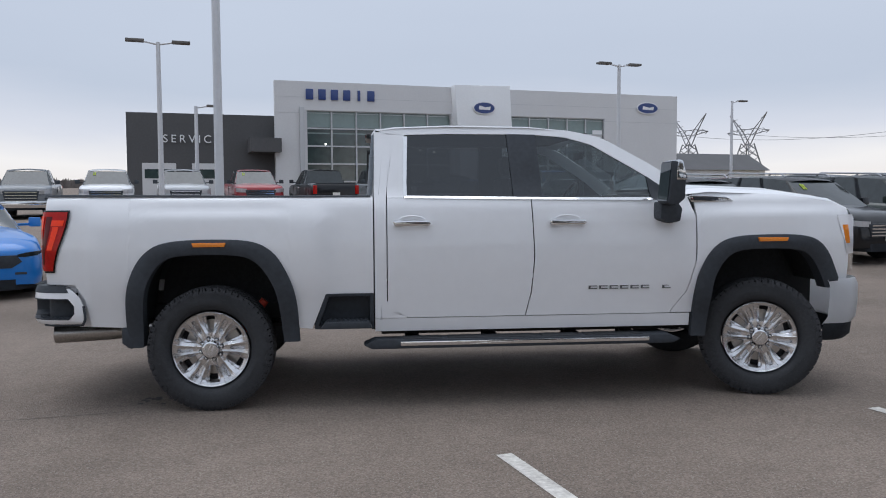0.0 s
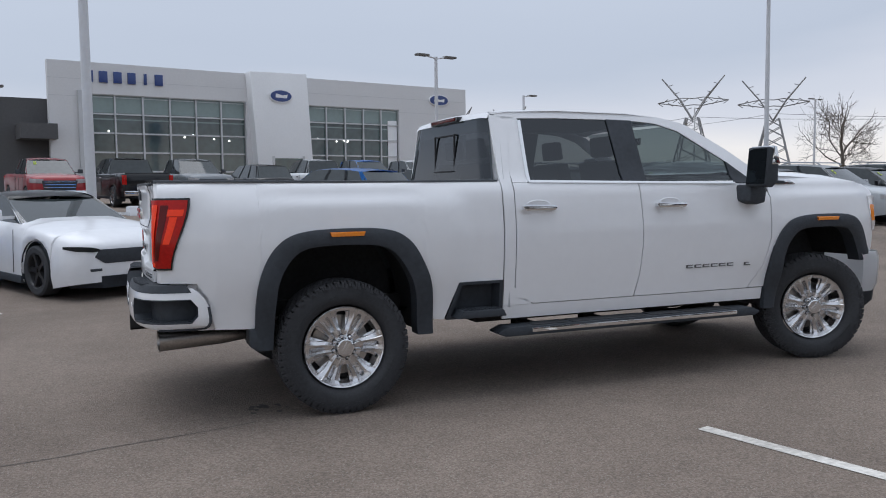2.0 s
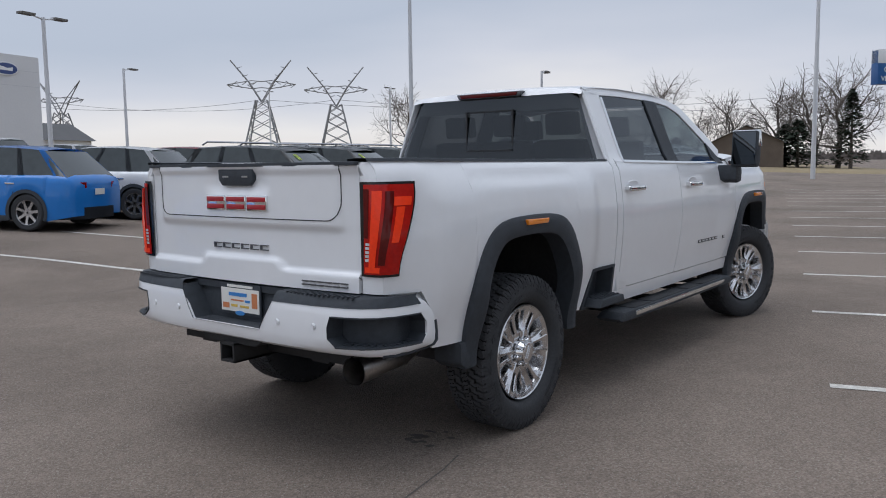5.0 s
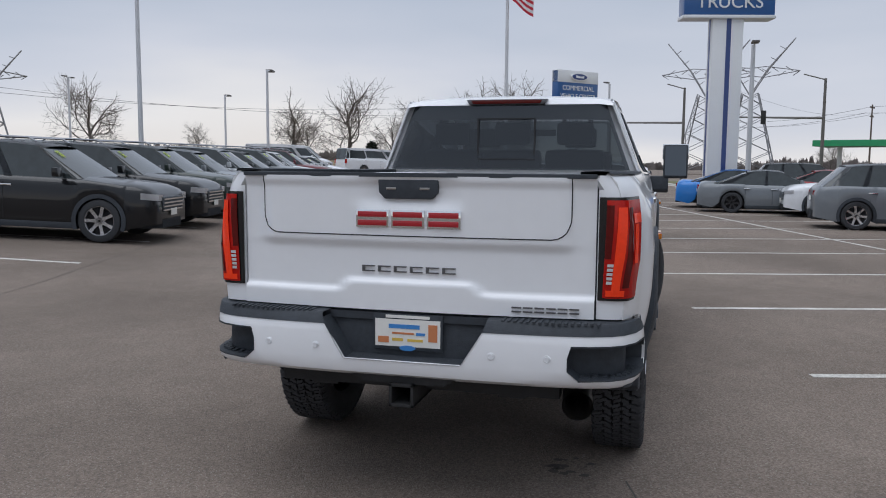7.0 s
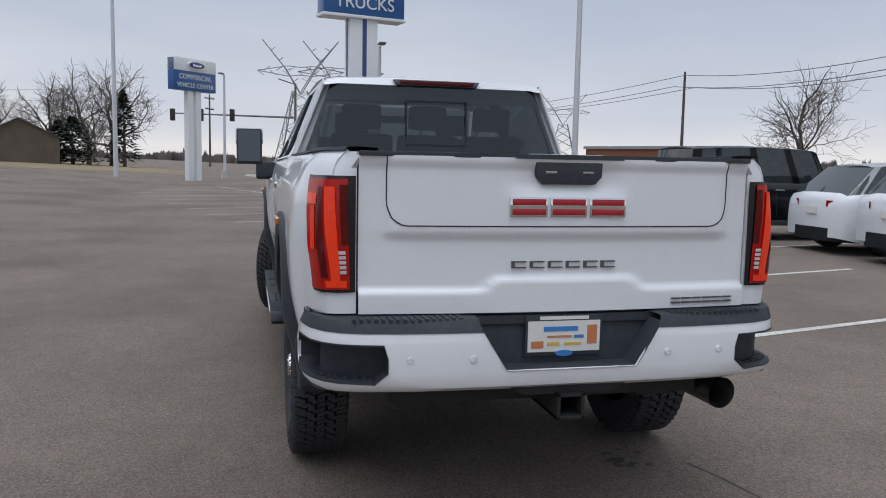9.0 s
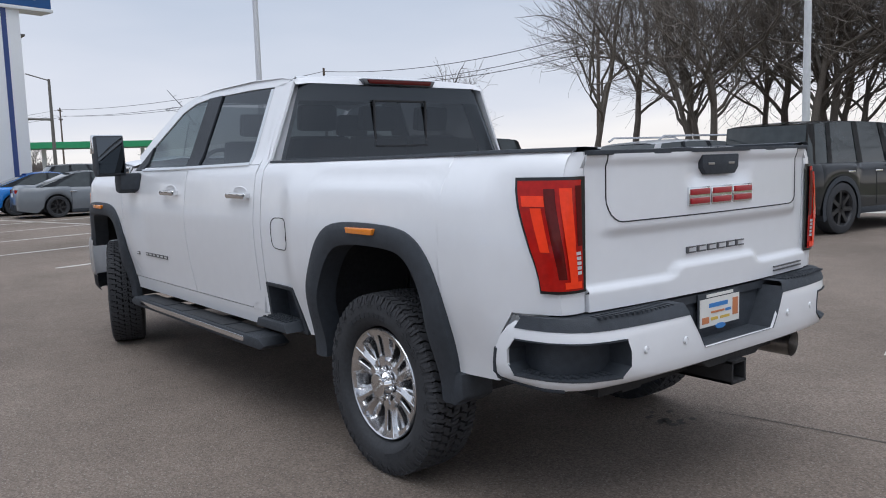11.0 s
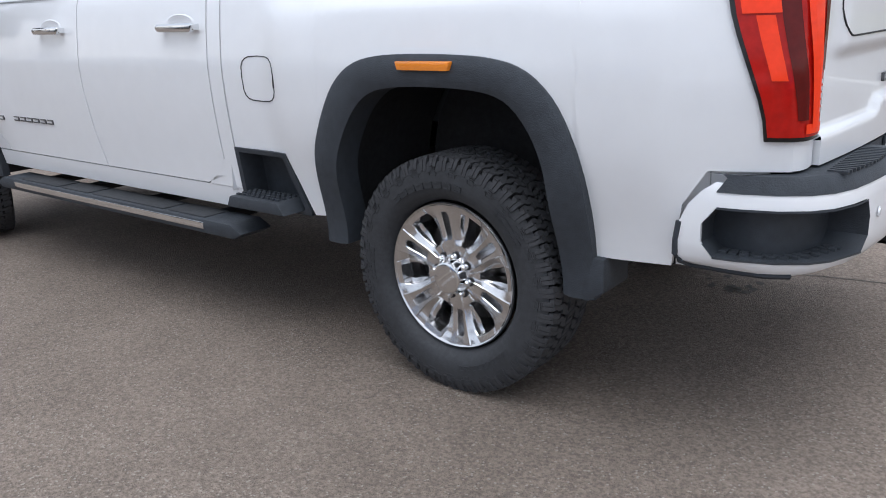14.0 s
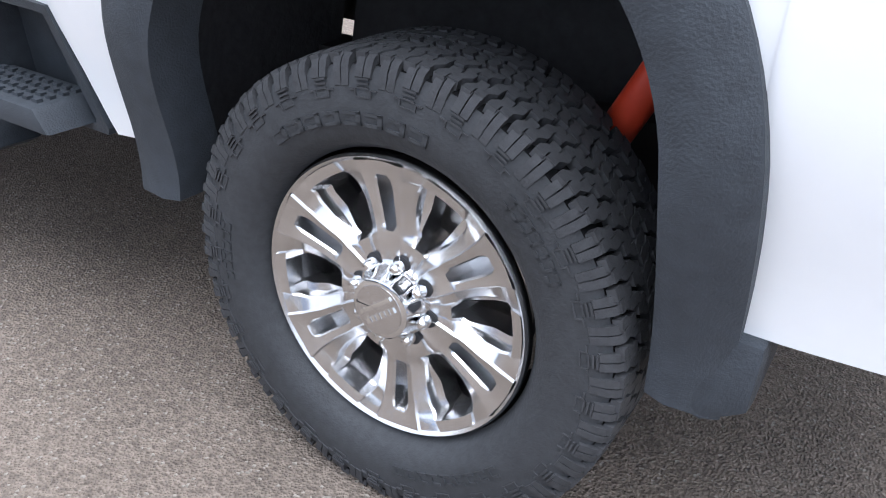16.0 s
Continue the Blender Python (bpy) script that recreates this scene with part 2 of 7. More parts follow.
def tube(bm, pts, r, n=8, r1=None, caps=True):
    """A round bar along points, tapering from r to r1."""
    pts = [Vector(p) for p in pts]
    r1 = r if r1 is None else r1
    rings = []
    up = Vector((0.13, 0.21, 1)).normalized()
    for i, p in enumerate(pts):
        d = (pts[min(i + 1, len(pts) - 1)] - pts[max(i - 1, 0)]).normalized()
        s = d.cross(up)
        if s.length < 0.05:
            s = d.cross(Vector((1, 0, 0)))
        s.normalize()
        t = d.cross(s)
        rr = r + (r1 - r) * i / (len(pts) - 1)
        rings.append([bm.verts.new(p + rr * (math.cos(2 * math.pi * k / n) * s + math.sin(2 * math.pi * k / n) * t)) for k in range(n)])
    for a, b in zip(rings, rings[1:]):
        for k in range(n):
            bm.faces.new((a[k], a[(k + 1) % n], b[(k + 1) % n], b[k]))
    if caps:
        bm.faces.new(rings[0][::-1])
        bm.faces.new(rings[-1])


def lerp_list(pts, x):
    """Piecewise linear value of (x, v) pairs."""
    if x <= pts[0][0]:
        return pts[0][1]
    for (a, va), (b, vb) in zip(pts, pts[1:]):
        if x <= b:
            return va + (vb - va) * (x - a) / (b - a) if b > a else vb
    return pts[-1][1]


def sstep(a, b, x):
    t = min(1, max(0, (x - a) / (b - a)))
    return t * t * (3 - 2 * t)


def resample(pts, n):
    """n points at even steps along a polyline."""
    pts = [Vector(p) for p in pts]
    acc = [0.0]
    for a, b in zip(pts, pts[1:]):
        acc.append(acc[-1] + (b - a).length)
    out = []
    for k in range(n):
        s = acc[-1] * k / (n - 1)
        i = max(j for j in range(len(acc)) if acc[j] <= s + 1e-9)
        i = min(i, len(pts) - 2)
        f = (s - acc[i]) / max(acc[i + 1] - acc[i], 1e-9)
        out.append(pts[i].lerp(pts[i + 1], f))
    return out


def rise(x, y):
    """The height of the ground: level round the truck, rising towards the showroom."""
    return 0.005 + 0.04 * min(max(y - 5, 0), 19) * sstep(4, 9, y) + 0.02 * max(y - 24, 0)

# ---- the white pickup truck ----
truck = thing("pickup_truck", "white crew-cab heavy-duty pickup truck with polished wheels on asphalt", "truck", pose(0, 0, 0))
WB = 4.033
FLARE_OUT = [(-0.565, 0.46), (-0.56, 0.80), (-0.52, 0.97), (-0.435, 1.115), (-0.30, 1.195), (0.0, 1.21), (0.31, 1.20), (0.45, 1.12), (0.54, 0.97), (0.60, 0.80), (0.615, 0.48)]
FLARE_IN = [(-0.455, 0.46), (-0.44, 0.80), (-0.40, 0.94), (-0.32, 1.05), (-0.23, 1.095), (0.0, 1.105), (0.24, 1.095), (0.34, 1.04), (0.42, 0.93), (0.475, 0.80), (0.505, 0.48)]


def cut_corners(pts, times=2):
    """Rounds a line by cutting its corners."""
    for _ in range(times):
        out = [pts[0]]
        for (ax_, az_), (bx_, bz_) in zip(pts, pts[1:]):
            out += [(ax_ * 0.75 + bx_ * 0.25, az_ * 0.75 + bz_ * 0.25), (ax_ * 0.25 + bx_ * 0.75, az_ * 0.25 + bz_ * 0.75)]
        pts = out + [pts[-1]]
    return pts


SIDE = [(0.40, 0.915), (0.52, 0.935), (0.60, 0.950), (0.70, 0.960), (0.85, 0.977), (1.0, 0.99), (1.15, 0.995), (1.30, 0.98), (1.42, 0.962), (1.47, 0.945), (1.49, 0.925), (1.51, 0.905), (1.97, 0.725), (2.05, 0.69)]


def side_y(x, z):
    """Half width of the body at a station and height, with the haunches over the wheels."""
    y = lerp_list(SIDE, z)
    fade = 1 - sstep(1.35, 1.43, z)
    for ax in (0.0, WB):
        y += 0.032 * fade * sstep(0.60, 0.95, z) * (1 - sstep(0.72, 0.92, abs(x - ax)))
    if x < -0.75:
        y -= 0.085 * ((-0.75 - x) / 0.38) ** 2
    if x > 4.2:
        y -= 0.16 * ((x - 4.2) / 0.6) ** 2
    return y


def arch(x, low):
    """Lower edge of a side panel with the arches cut out."""
    for ax in (0.0, WB):
        if -0.525 < x - ax < 0.565:
            return max(low, lerp_list([(-0.525, 0.80), (-0.48, 0.94), (-0.39, 1.08), (-0.28, 1.15), (0.29, 1.16), (0.42, 1.09), (0.51, 0.95), (0.565, 0.80)], x - ax))
    return low


def side_panel(name, s, xs, zb, zt, mat, parent, nz=12, out=0.0, thick=0.02, label=""):
    bm = bmesh.new()
    rows = []
    for x in xs:
        lo, hi = zb(x), zt(x)
        rows.append([(x, s * (side_y(x, lo + (hi - lo) * k / nz) + out), lo + (hi - lo) * k / nz) for k in range(nz + 1)])
    quad_grid(bm, rows)
    bmesh.ops.recalc_face_normals(bm, faces=bm.faces)
    c = bm.faces[:][0]
    if c.normal.y * s < 0:
        bmesh.ops.reverse_faces(bm, faces=bm.faces)
    bmesh.ops.solidify(bm, geom=bm.faces[:], thickness=thick)
    return part(name, bm, mat, parent, label)


def ruled(name, s, a, b, n, mat, parent, k=4, out=0.0, thick=0.015, label=""):
    """A sheet on the body's side between two lines of (x, z)."""
    a, b = resample([(p[0], p[1], 0) for p in a], n), resample([(p[0], p[1], 0) for p in b], n)
    bm = bmesh.new()
    rows = []
    for p, q in zip(a, b):
        r = [p.lerp(q, i / k) for i in range(k + 1)]
        rows.append([(v.x, s * (side_y(v.x, v.y) + out), v.y) for v in r])
    quad_grid(bm, rows)
    bmesh.ops.recalc_face_normals(bm, faces=bm.faces)
    if bm.faces[:][0].normal.y * s < 0:
        bmesh.ops.reverse_faces(bm, faces=bm.faces)
    if thick:
        bmesh.ops.solidify(bm, geom=bm.faces[:], thickness=thick)
    return part(name, bm, mat, parent, label)


def xrange_list(a, b, step, extra=()):
    n = max(2, round((b - a) / step))
    xs = sorted(set([round(a + (b - a) * i / n, 4) for i in range(n + 1)] + [e for e in extra if a <= e <= b]))
    return xs


def rail_top(x):
    return 1.497 + 0.012 * sstep(0.6, -1.1, x) if x < 1.2 else 1.49


for s in (-1, 1):
    # bed side
    def bed_low(x):
        if x < -0.526:
            return lerp_list([(-1.15, 0.905), (-0.90, 0.90), (-0.835, 0.80), (-0.80, 0.61), (-0.62, 0.60)], x)
        if x > 0.60:
            return lerp_list([(0.60, 0.575), (0.70, 0.565), (0.715, 0.60), (0.80, 0.815), (1.14, 0.815)], x)
        return arch(x, 0.59)
    bed = side_panel("bed_side", s, xrange_list(-1.10, 1.135, 0.035, (-0.9, -0.835, -0.8, -0.79, -0.527, -0.524, 0.565, 0.6, 0.7, 0.715, 0.8)), bed_low, rail_top, M_WHITE, truck, 16)
    # rail cap
    bm = bmesh.new()
    rows = []
    for x in xrange_list(-1.12, 1.12, 0.1):
        y, z = side_y(x, 1.49), rail_top(x)
        rows.append([(x, s * y, z - 0.004), (x, s * (y - 0.006), z + 0.008), (x, s * (y - 0.05), z + 0.010), (x, s * (y - 0.12), z + 0.006), (x, s * (y - 0.12), z - 0.05)])
    quad_grid(bm, rows)
    part("bed_rail_cap", bm, M_TRIM, truck, "black plastic cap on the bed rail")
    bm = bmesh.new()
    ya, yb = min(s * 0.78, s * 0.80), max(s * 0.78, s * 0.80)
    box(bm, -1.1, -0.64, ya, yb, 0.95, 1.46)
    box(bm, -0.64, 0.66, ya, yb, 1.20, 1.46)
    box(bm, 0.66, 1.1, ya, yb, 0.95, 1.46)
    part("bed_inner_wall", bm, M_TRIM, truck)
    bm = bmesh.new()
    ya, yb = min(s * 0.40, s * 0.80), max(s * 0.40, s * 0.80)
    box(bm, -0.64, 0.66, ya, yb, 1.185, 1.20)
    box(bm, -0.64, 0.66, min(s * 0.39, s * 0.40), max(s * 0.39, s * 0.40), 0.95, 1.20)
    for xa in (-0.655, 0.66):
        box(bm, xa, xa + 0.015, ya, yb, 0.88, 1.20)
    part("wheel_housing", bm, M_TRIM, truck)
    # rear corner post beside the tailgate
    bm = bmesh.new()
    rows = []
    for z in [0.905 + 0.595 * i / 10 for i in range(11)]:
        yo = side_y(-1.10, z)
        rows.append([(-1.095, s * yo, z), (-1.112, s * (yo - 0.02), z), (-1.12, s * (yo - 0.06), z), (-1.118, s * 0.802, z), (-1.07, s * 0.80, z)])
    quad_grid(bm, rows)
    part("rear_corner_post", bm, M_WHITE, truck)
    # flares over the wheels with their flat faces
    for ax, lamp_x in ((0.0, 0.025), (WB, 0.025)):
        n = 64
        fo = resample([(p[0] + ax, p[1], 0) for p in cut_corners(FLARE_OUT if ax == 0 else FLARE_OUT[:-1])], n)
        fi = resample([(p[0] + ax, p[1], 0) for p in cut_corners(FLARE_IN if ax == 0 else FLARE_IN[:-1])], n)
        bm = bmesh.new()
        rows = []
        for p, q in zip(fo, fi):
            m1, m2 = p.lerp(q, 0.12), p.lerp(q, 0.70)
            yb = side_y(min(max(p.x, ax - 0.55), ax + 0.55), 1.0)
            tuck = 0.07 * sstep(0.9, 0.5, p.y)
            rows.append([(p.x, s * (yb - 0.03 - tuck), p.y), (p.x, s * (yb + 0.012 - tuck), p.y), (m1.x, s * (yb + 0.020 - tuck), m1.y),
                         (m2.x, s * (yb + 0.027 - tuck), m2.y), (q.x, s * (yb + 0.014 - tuck), q.y), (q.x, s * (yb - 0.10 - tuck), q.y)])
        quad_grid(bm, rows)
        fl = part("wheel_arch_flare", bm, M_TRIM, truck, "dark grey moulded wheel arch flare")
        bm = bmesh.new()
        yl = side_y(ax, 1.165) + 0.014
        prism(bm, [(ax - 0.10, 1.186), (ax + 0.13, 1.186), (ax + 0.12, 1.156), (ax - 0.09, 1.156)], s * (yl - 0.02), s * (yl + 0.022), "y", 0.006)
        part("side_marker_lamp", bm, M_AMBER, fl, "amber side marker lamp")
        # inner liner
        bm = bmesh.new()
        rows = []
        for p in fi:
            q = p + Vector((p.x - ax, p.y - 0.43, 0)) * 0.10
            rows.append([(p.x, s * (side_y(ax, 1.0) - 0.06), p.y), (q.x, s * 0.80, q.y), (q.x, s * 0.42, q.y)])
        quad_grid(bm, rows)
        quad_grid(bm, [[(p.x, s * 0.44, p.y * 1.05) for p in fi], [(ax + (p.x - ax) * 0.3, s * 0.44, 0.62) for p in fi]])
        part("wheel_well_liner", bm, M_LINER, truck)
    # mud flap behind the rear wheel
    bm = bmesh.new()
    prism(bm, [(-0.60, 0.60), (-0.47, 0.60), (-0.475, 0.475), (-0.54, 0.45), (-0.60, 0.49)], s * 0.80, s * 0.975, "y", 0.015)
    part("mud_flap", bm, M_TRIM, truck)
    # step pocket ahead of the rear wheel
    bm = bmesh.new()
    ring = [(0.715, 0.575), (0.80, 0.815), (1.135, 0.815), (1.135, 0.56), (0.72, 0.56)]
    cen = (0.95, 0.68)
    inner = [(cen[0] + (x - cen[0]) * 0.86, cen[1] + (z - cen[1]) * 0.86) for x, z in ring]
    deep = [(cen[0] + (x - cen[0]) * 0.80, cen[1] + (z - cen[1]) * 0.74) for x, z in ring]
    loops = []
    for pts, d in ((ring, -0.02), (ring, 0.008), (inner, 0.008), (deep, -0.10)):
        loops.append([(x, s * (side_y(x, z) + d), z) for x, z in pts])
    quad_grid(bm, [l + l[:1] for l in loops])
    vs = [bm.verts.new((x, s * (side_y(x, z) - 0.10), z)) for x, z in deep]
    bm.faces.new(vs)
    bmesh.ops.remove_doubles(bm, verts=bm.verts, dist=0.0005)
    pocket = part("step_pocket", bm, M_TRIM, truck, "black step pocket in the bed side")
    bm = bmesh.new()
    prism(bm, [(0.76, 0.575), (0.80, 0.625), (1.10, 0.625), (1.125, 0.575)], s * 0.90, s * 1.06, "y", 0.01)
    for i in range(9):
        for j in range(4):
            x, y = 0.83 + i * 0.031, s * (0.935 + j * 0.03)
            box(bm, x - 0.009, x + 0.009, y - 0.007, y + 0.007, 0.62, 0.632)
    part("step_tread", bm, M_TRIM, pocket)
    # cab side below the windows: sill, doors, fender
    side_panel("cab_sill", s, xrange_list(1.145, 3.46, 0.12), lambda x: 0.535, lambda x: 0.628, M_WHITE, truck, 4, -0.004)
    ruled("cab_corner_panel", s, [(1.145, 0.63), (1.145, 1.50), (1.15, 1.97)], [(1.375, 0.63), (1.228, 0.74), (1.228, 1.52), (1.30, 1.955)], 22, M_WHITE, truck, 6)
    rear_door = ruled("rear_door", s, [(1.385, 0.634), (1.245, 0.68), (1.236, 0.75), (1.236, 1.484)], [(2.225, 0.634), (2.265, 0.80), (2.286, 1.05), (2.268, 1.484)], 26, M_WHITE, truck, 10)
    front_door = ruled("front_door", s, [(2.233, 0.634), (2.273, 0.80), (2.294, 1.05), (2.276, 1.484)], [(3.30, 0.634), (3.42, 0.80), (3.475, 1.02), (3.475, 1.35), (3.44, 1.484)], 26, M_WHITE, truck, 12)
    for d, hx in ((rear_door, 1.27), (front_door, 2.39)):
        bm = bmesh.new()
        y = side_y(hx, 1.31)
        prism(bm, [(hx, 1.318), (hx + 0.02, 1.328), (hx + 0.255, 1.324), (hx + 0.275, 1.308), (hx + 0.255, 1.29), (hx + 0.02, 1.288)], s * (y + 0.022), s * (y + 0.044), "y", 0.008)
        box(bm, hx + 0.01, hx + 0.05, min(s * y, s * (y + 0.03)), max(s * y, s * (y + 0.03)), 1.296, 1.32)
        box(bm, hx + 0.225, hx + 0.262, min(s * y, s * (y + 0.03)), max(s * y, s * (y + 0.03)), 1.296, 1.32)
        hd = part("door_handle", bm, M_CHROME, d, "chrome pull handle")
        bm = bmesh.new()
        lathe(bm, [(0.0, 0.0), (0.05, 0.001), (0.062, 0.004), (0.07, 0.0)], 24, m=pose(hx + 0.14, s * (y - 0.001), 1.325) @ pose(0, 0, 0, 0, 0, 0 if s > 0 else 180) @ Matrix.Diagonal((1.5, 1, 0.55, 1)))
        part("handle_cup", bm, M_WHITE, d)
    # lettering plate on the front door becomes plain bars
    for i in range(8):
        if i == 6:
            continue
        bm = bmesh.new()
        x = 2.69 + i * 0.078
        y = side_y(x, 0.83)
        box(bm, x, x + 0.062, min(s * y, s * (y + 0.006)), max(s * y, s * (y + 0.006)), 0.819, 0.825)
        box(bm, x, x + 0.062, min(s * y, s * (y + 0.006)), max(s * y, s * (y + 0.006)), 0.838, 0.844)
        box(bm, x, x + 0.014, min(s * y, s * (y + 0.005)), max(s * y, s * (y + 0.005)), 0.822, 0.842)
        part("badge_bar", bm, M_DARKSTEEL, front_door)
    # belt line chrome
    ruled("belt_trim", s, [(1.36, 1.486), (3.17, 1.462)], [(1.36, 1.502), (3.17, 1.474)], 14, M_CHROME, truck, 1, 0.012, 0.02, "chrome strip under the side windows")
    ruled("window_trim", s, [(1.352, 1.49), (1.352, 1.60), (1.365, 1.935)], [(1.378, 1.50), (1.378, 1.60), (1.392, 1.935)], 10, M_CHROME, truck, 1, 0.01, 0.018, "chrome strip at the window's end")
    # upper cab: frames, pillars, glass
    ruled("door_frame_rear", s, [(1.236, 1.488), (1.236, 1.60), (1.30, 1.955)], [(1.352, 1.488), (1.352, 1.60), (1.37, 1.945)], 12, M_WHITE, truck, 3)
    ruled("roof_rail", s, [(1.15, 1.99), (1.7, 2.015), (2.30, 2.008), (2.60, 1.982), (2.84, 1.932), (3.20, 1.725), (3.42, 1.575)], [(1.25, 1.945), (1.7, 1.955), (2.30, 1.952), (2.56, 1.932), (2.76, 1.876), (3.14, 1.648), (3.32, 1.51)], 34, M_WHITE, truck, 3)
    ruled("b_pillar", s, [(2.125, 1.955), (2.15, 1.488)], [(2.345, 1.95), (2.36, 1.485)], 8, M_TRIM, truck, 3, 0.004, 0.02, "gloss black centre pillar")
    rw = ruled("rear_door_glass", s, [(1.372, 1.49), (1.385, 1.953)], [(2.155, 1.49), (2.13, 1.953)], 10, M_GLASS, truck, 6, -0.008, 0.0, "dark tinted rear door window")
    fw = ruled("front_door_glass", s, [(2.34, 1.95), (2.56, 1.932), (2.76, 1.876), (3.14, 1.648), (3.18, 1.61)], [(2.35, 1.482), (2.60, 1.480), (2.95, 1.475), (3.19, 1.468)], 14, M_GLASSF, truck, 6, -0.008, 0.0, "lightly tinted front door window")
    rw.visible_shadow = fw.visible_shadow = False
    ruled("mirror_sail", s, [(3.15, 1.64), (3.33, 1.51)], [(3.17, 1.47), (3.34, 1.468)], 6, M_TRIM, truck, 3, 0.004)
    # front fender
    side_panel("front_fender", s, xrange_list(3.485, 4.72, 0.035, (3.468, 4.598)), lambda x: arch(x, 0.60) if x < 4.6 else 0.86, lambda x: lerp_list([(3.3, 1.515), (3.6, 1.524), (4.2, 1.499), (4.6, 1.444), (4.8, 1.365)], x), M_WHITE, truck, 16)
    ruled("fender_lower", s, [(3.307, 0.636), (3.427, 0.80), (3.481, 1.02)], [(3.4845, 0.636), (3.4845, 0.80), (3.4848, 1.02)], 12, M_WHITE, truck, 4)
    # fender vent badge
    bm = bmesh.new()
    y = side_y(3.6, 1.47)
    prism(bm, [(3.44, 1.495), (3.72, 1.485), (3.78, 1.455), (3.46, 1.445)], s * (y - 0.01), s * (y + 0.016), "y", 0.004)
    vent = part("fender_vent", bm, M_CHROME, truck, "chrome fender vent with a badge bar")
    bm = bmesh.new()
    prism(bm, [(3.47, 1.486), (3.66, 1.479), (3.67, 1.460), (3.48, 1.456)], s * (y + 0.012), s * (y + 0.02), "y", 0.002)
    part("badge_bar", bm, M_TRIM, vent)
    # headlamp and front bumper end
    bm = bmesh.new()
    rows = []
    for z in (1.05, 1.12, 1.2, 1.28, 1.345):
        x0 = 4.60 + 0.10 * (1.345 - z) / 0.3
        rows.append([(x, s * (side_y(x, z) + 0.004), z) for x in (x0, 4.66 + (x0 - 4.6) * 0.6, 4.72, 4.77)] + [(4.80, s * 0.74, z), (4.80, s * 0.62, z)])
    quad_grid(bm, rows)
    hl = part("headlamp", bm, M_CLEAR, truck, "clear headlamp with an amber reflector")
    bm = bmesh.new()
    prism(bm, [(4.635, 1.27), (4.70, 1.27), (4.72, 1.13), (4.69, 1.13)], s * 0.90, s * (side_y(4.68, 1.2) + 0.008), "y", 0.004)
    part("amber_reflector", bm, M_AMBER, hl)
    # towing mirror
    bm = bmesh.new()
    prism(bm, [(3.16, 1.44), (3.19, 1.735), (3.255, 1.725), (3.29, 1.60), (3.285, 1.47), (3.23, 1.425)], s * 1.07, s * 1.285, "y", 0.018)
    head = part("door_mirror", bm, M_TRIM, truck, "large black towing mirror with chrome cap")
    bm = bmesh.new()
    prism(bm, [(3.157, 1.455), (3.185, 1.72), (3.187, 1.72), (3.159, 1.455)], s * 1.085, s * 1.27, "y")
    part("mirror_glass", bm, M_MIRROR, head)
    bm = bmesh.new()
    prism(bm, [(3.215, 1.60), (3.225, 1.742), (3.262, 1.735), (3.297, 1.60)], s * 1.062, s * 1.292, "y", 0.01)
    part("mirror_cap", bm, M_CHROME, head, "chrome mirror cap")
    bm = bmesh.new()
    prism(bm, [(3.17, 1.325), (3.175, 1.45), (3.30, 1.45), (3.335, 1.40), (3.32, 1.31), (3.24, 1.295)], s * 0.955, s * 1.12, "y", 0.02)
    part("mirror_arm", bm, M_TRIM, head)
    # running board
    bm = bmesh.new()
    prism(bm, [(1.06, 0.455), (1.14, 0.49), (3.28, 0.49), (3.36, 0.455), (3.30, 0.425), (1.12, 0.425)], s * 0.88, s * 1.05, "y", 0.012)
    board = part("running_board", bm, M_TRIM, truck, "black running board with a bright edge strip")
    bm = bmesh.new()
    box(bm, 1.32, 3.12, min(s * 1.04, s * 1.057), max(s * 1.04, s * 1.057), 0.447, 0.478, 0.004)
    part("edge_strip", bm, M_CHROME, board)
    for a, b in ((1.34, 1.62), (1.66, 2.30), (2.34, 2.62), (2.66, 3.08)):
        bm = bmesh.new()
        box(bm, a, b, min(s * 0.90, s * 1.03), max(s * 0.90, s * 1.03), 0.488, 0.4955, 0.003)
        part("step_pad", bm, M_RUBBER, board)
    for bx in (1.42, 2.0, 2.62, 3.05):
        bm = bmesh.new()
        box(bm, bx - 0.05, bx + 0.05, min(s * 0.62, s * 0.98), max(s * 0.62, s * 0.98), 0.44, 0.475)
        box(bm, bx - 0.05, bx + 0.05, min(s * 0.62, s * 0.70), max(s * 0.62, s * 0.70), 0.44, 0.60)
        part("board_bracket", bm, M_FRAME, board)
    # tail lamp that wraps the corner
    def lamp_sheet(name, ya, yb, za, zb, grow, mat, parent, label=""):
        """ya..yb runs round the corner: 0 at the tailgate, 1 at the lamp's front edge on the side."""
        bm = bmesh.new()
        rows = []
        for i in range(9):
            z = za + (zb - za) * i / 8
            r = []
            front = -1.035 + 0.115 * sstep(0.98, 1.41, z)
            yo = side_y(-1.08, z)
            path = resample([(-1.124, 0.806, 0), (-1.127, yo - 0.055, 0), (-1.115, yo - 0.015, 0), (-1.085, yo + 0.008, 0), (front, side_y(front, z) + 0.006, 0)], 21)
            for k in range(11):
                u = ya + (yb - ya) * k / 10
                p = path[min(20, round(u * 20))]
                nrm = Vector((-1, 0.0, 0)).lerp(Vector((0, 1, 0)), u).normalized()
                r.append((p.x + nrm.x * grow, s * (p.y + nrm.y * grow), z))
            rows.append(r)
        quad_grid(bm, rows)
        bmesh.ops.remove_doubles(bm, verts=bm.verts, dist=0.0004)
        return part(name, bm, mat, parent, label)
    tl = lamp_sheet("tail_lamp", 0.0, 1.0, 0.985, 1.412, 0.004, M_BEZEL, truck, "red tail lamp in a black bezel")
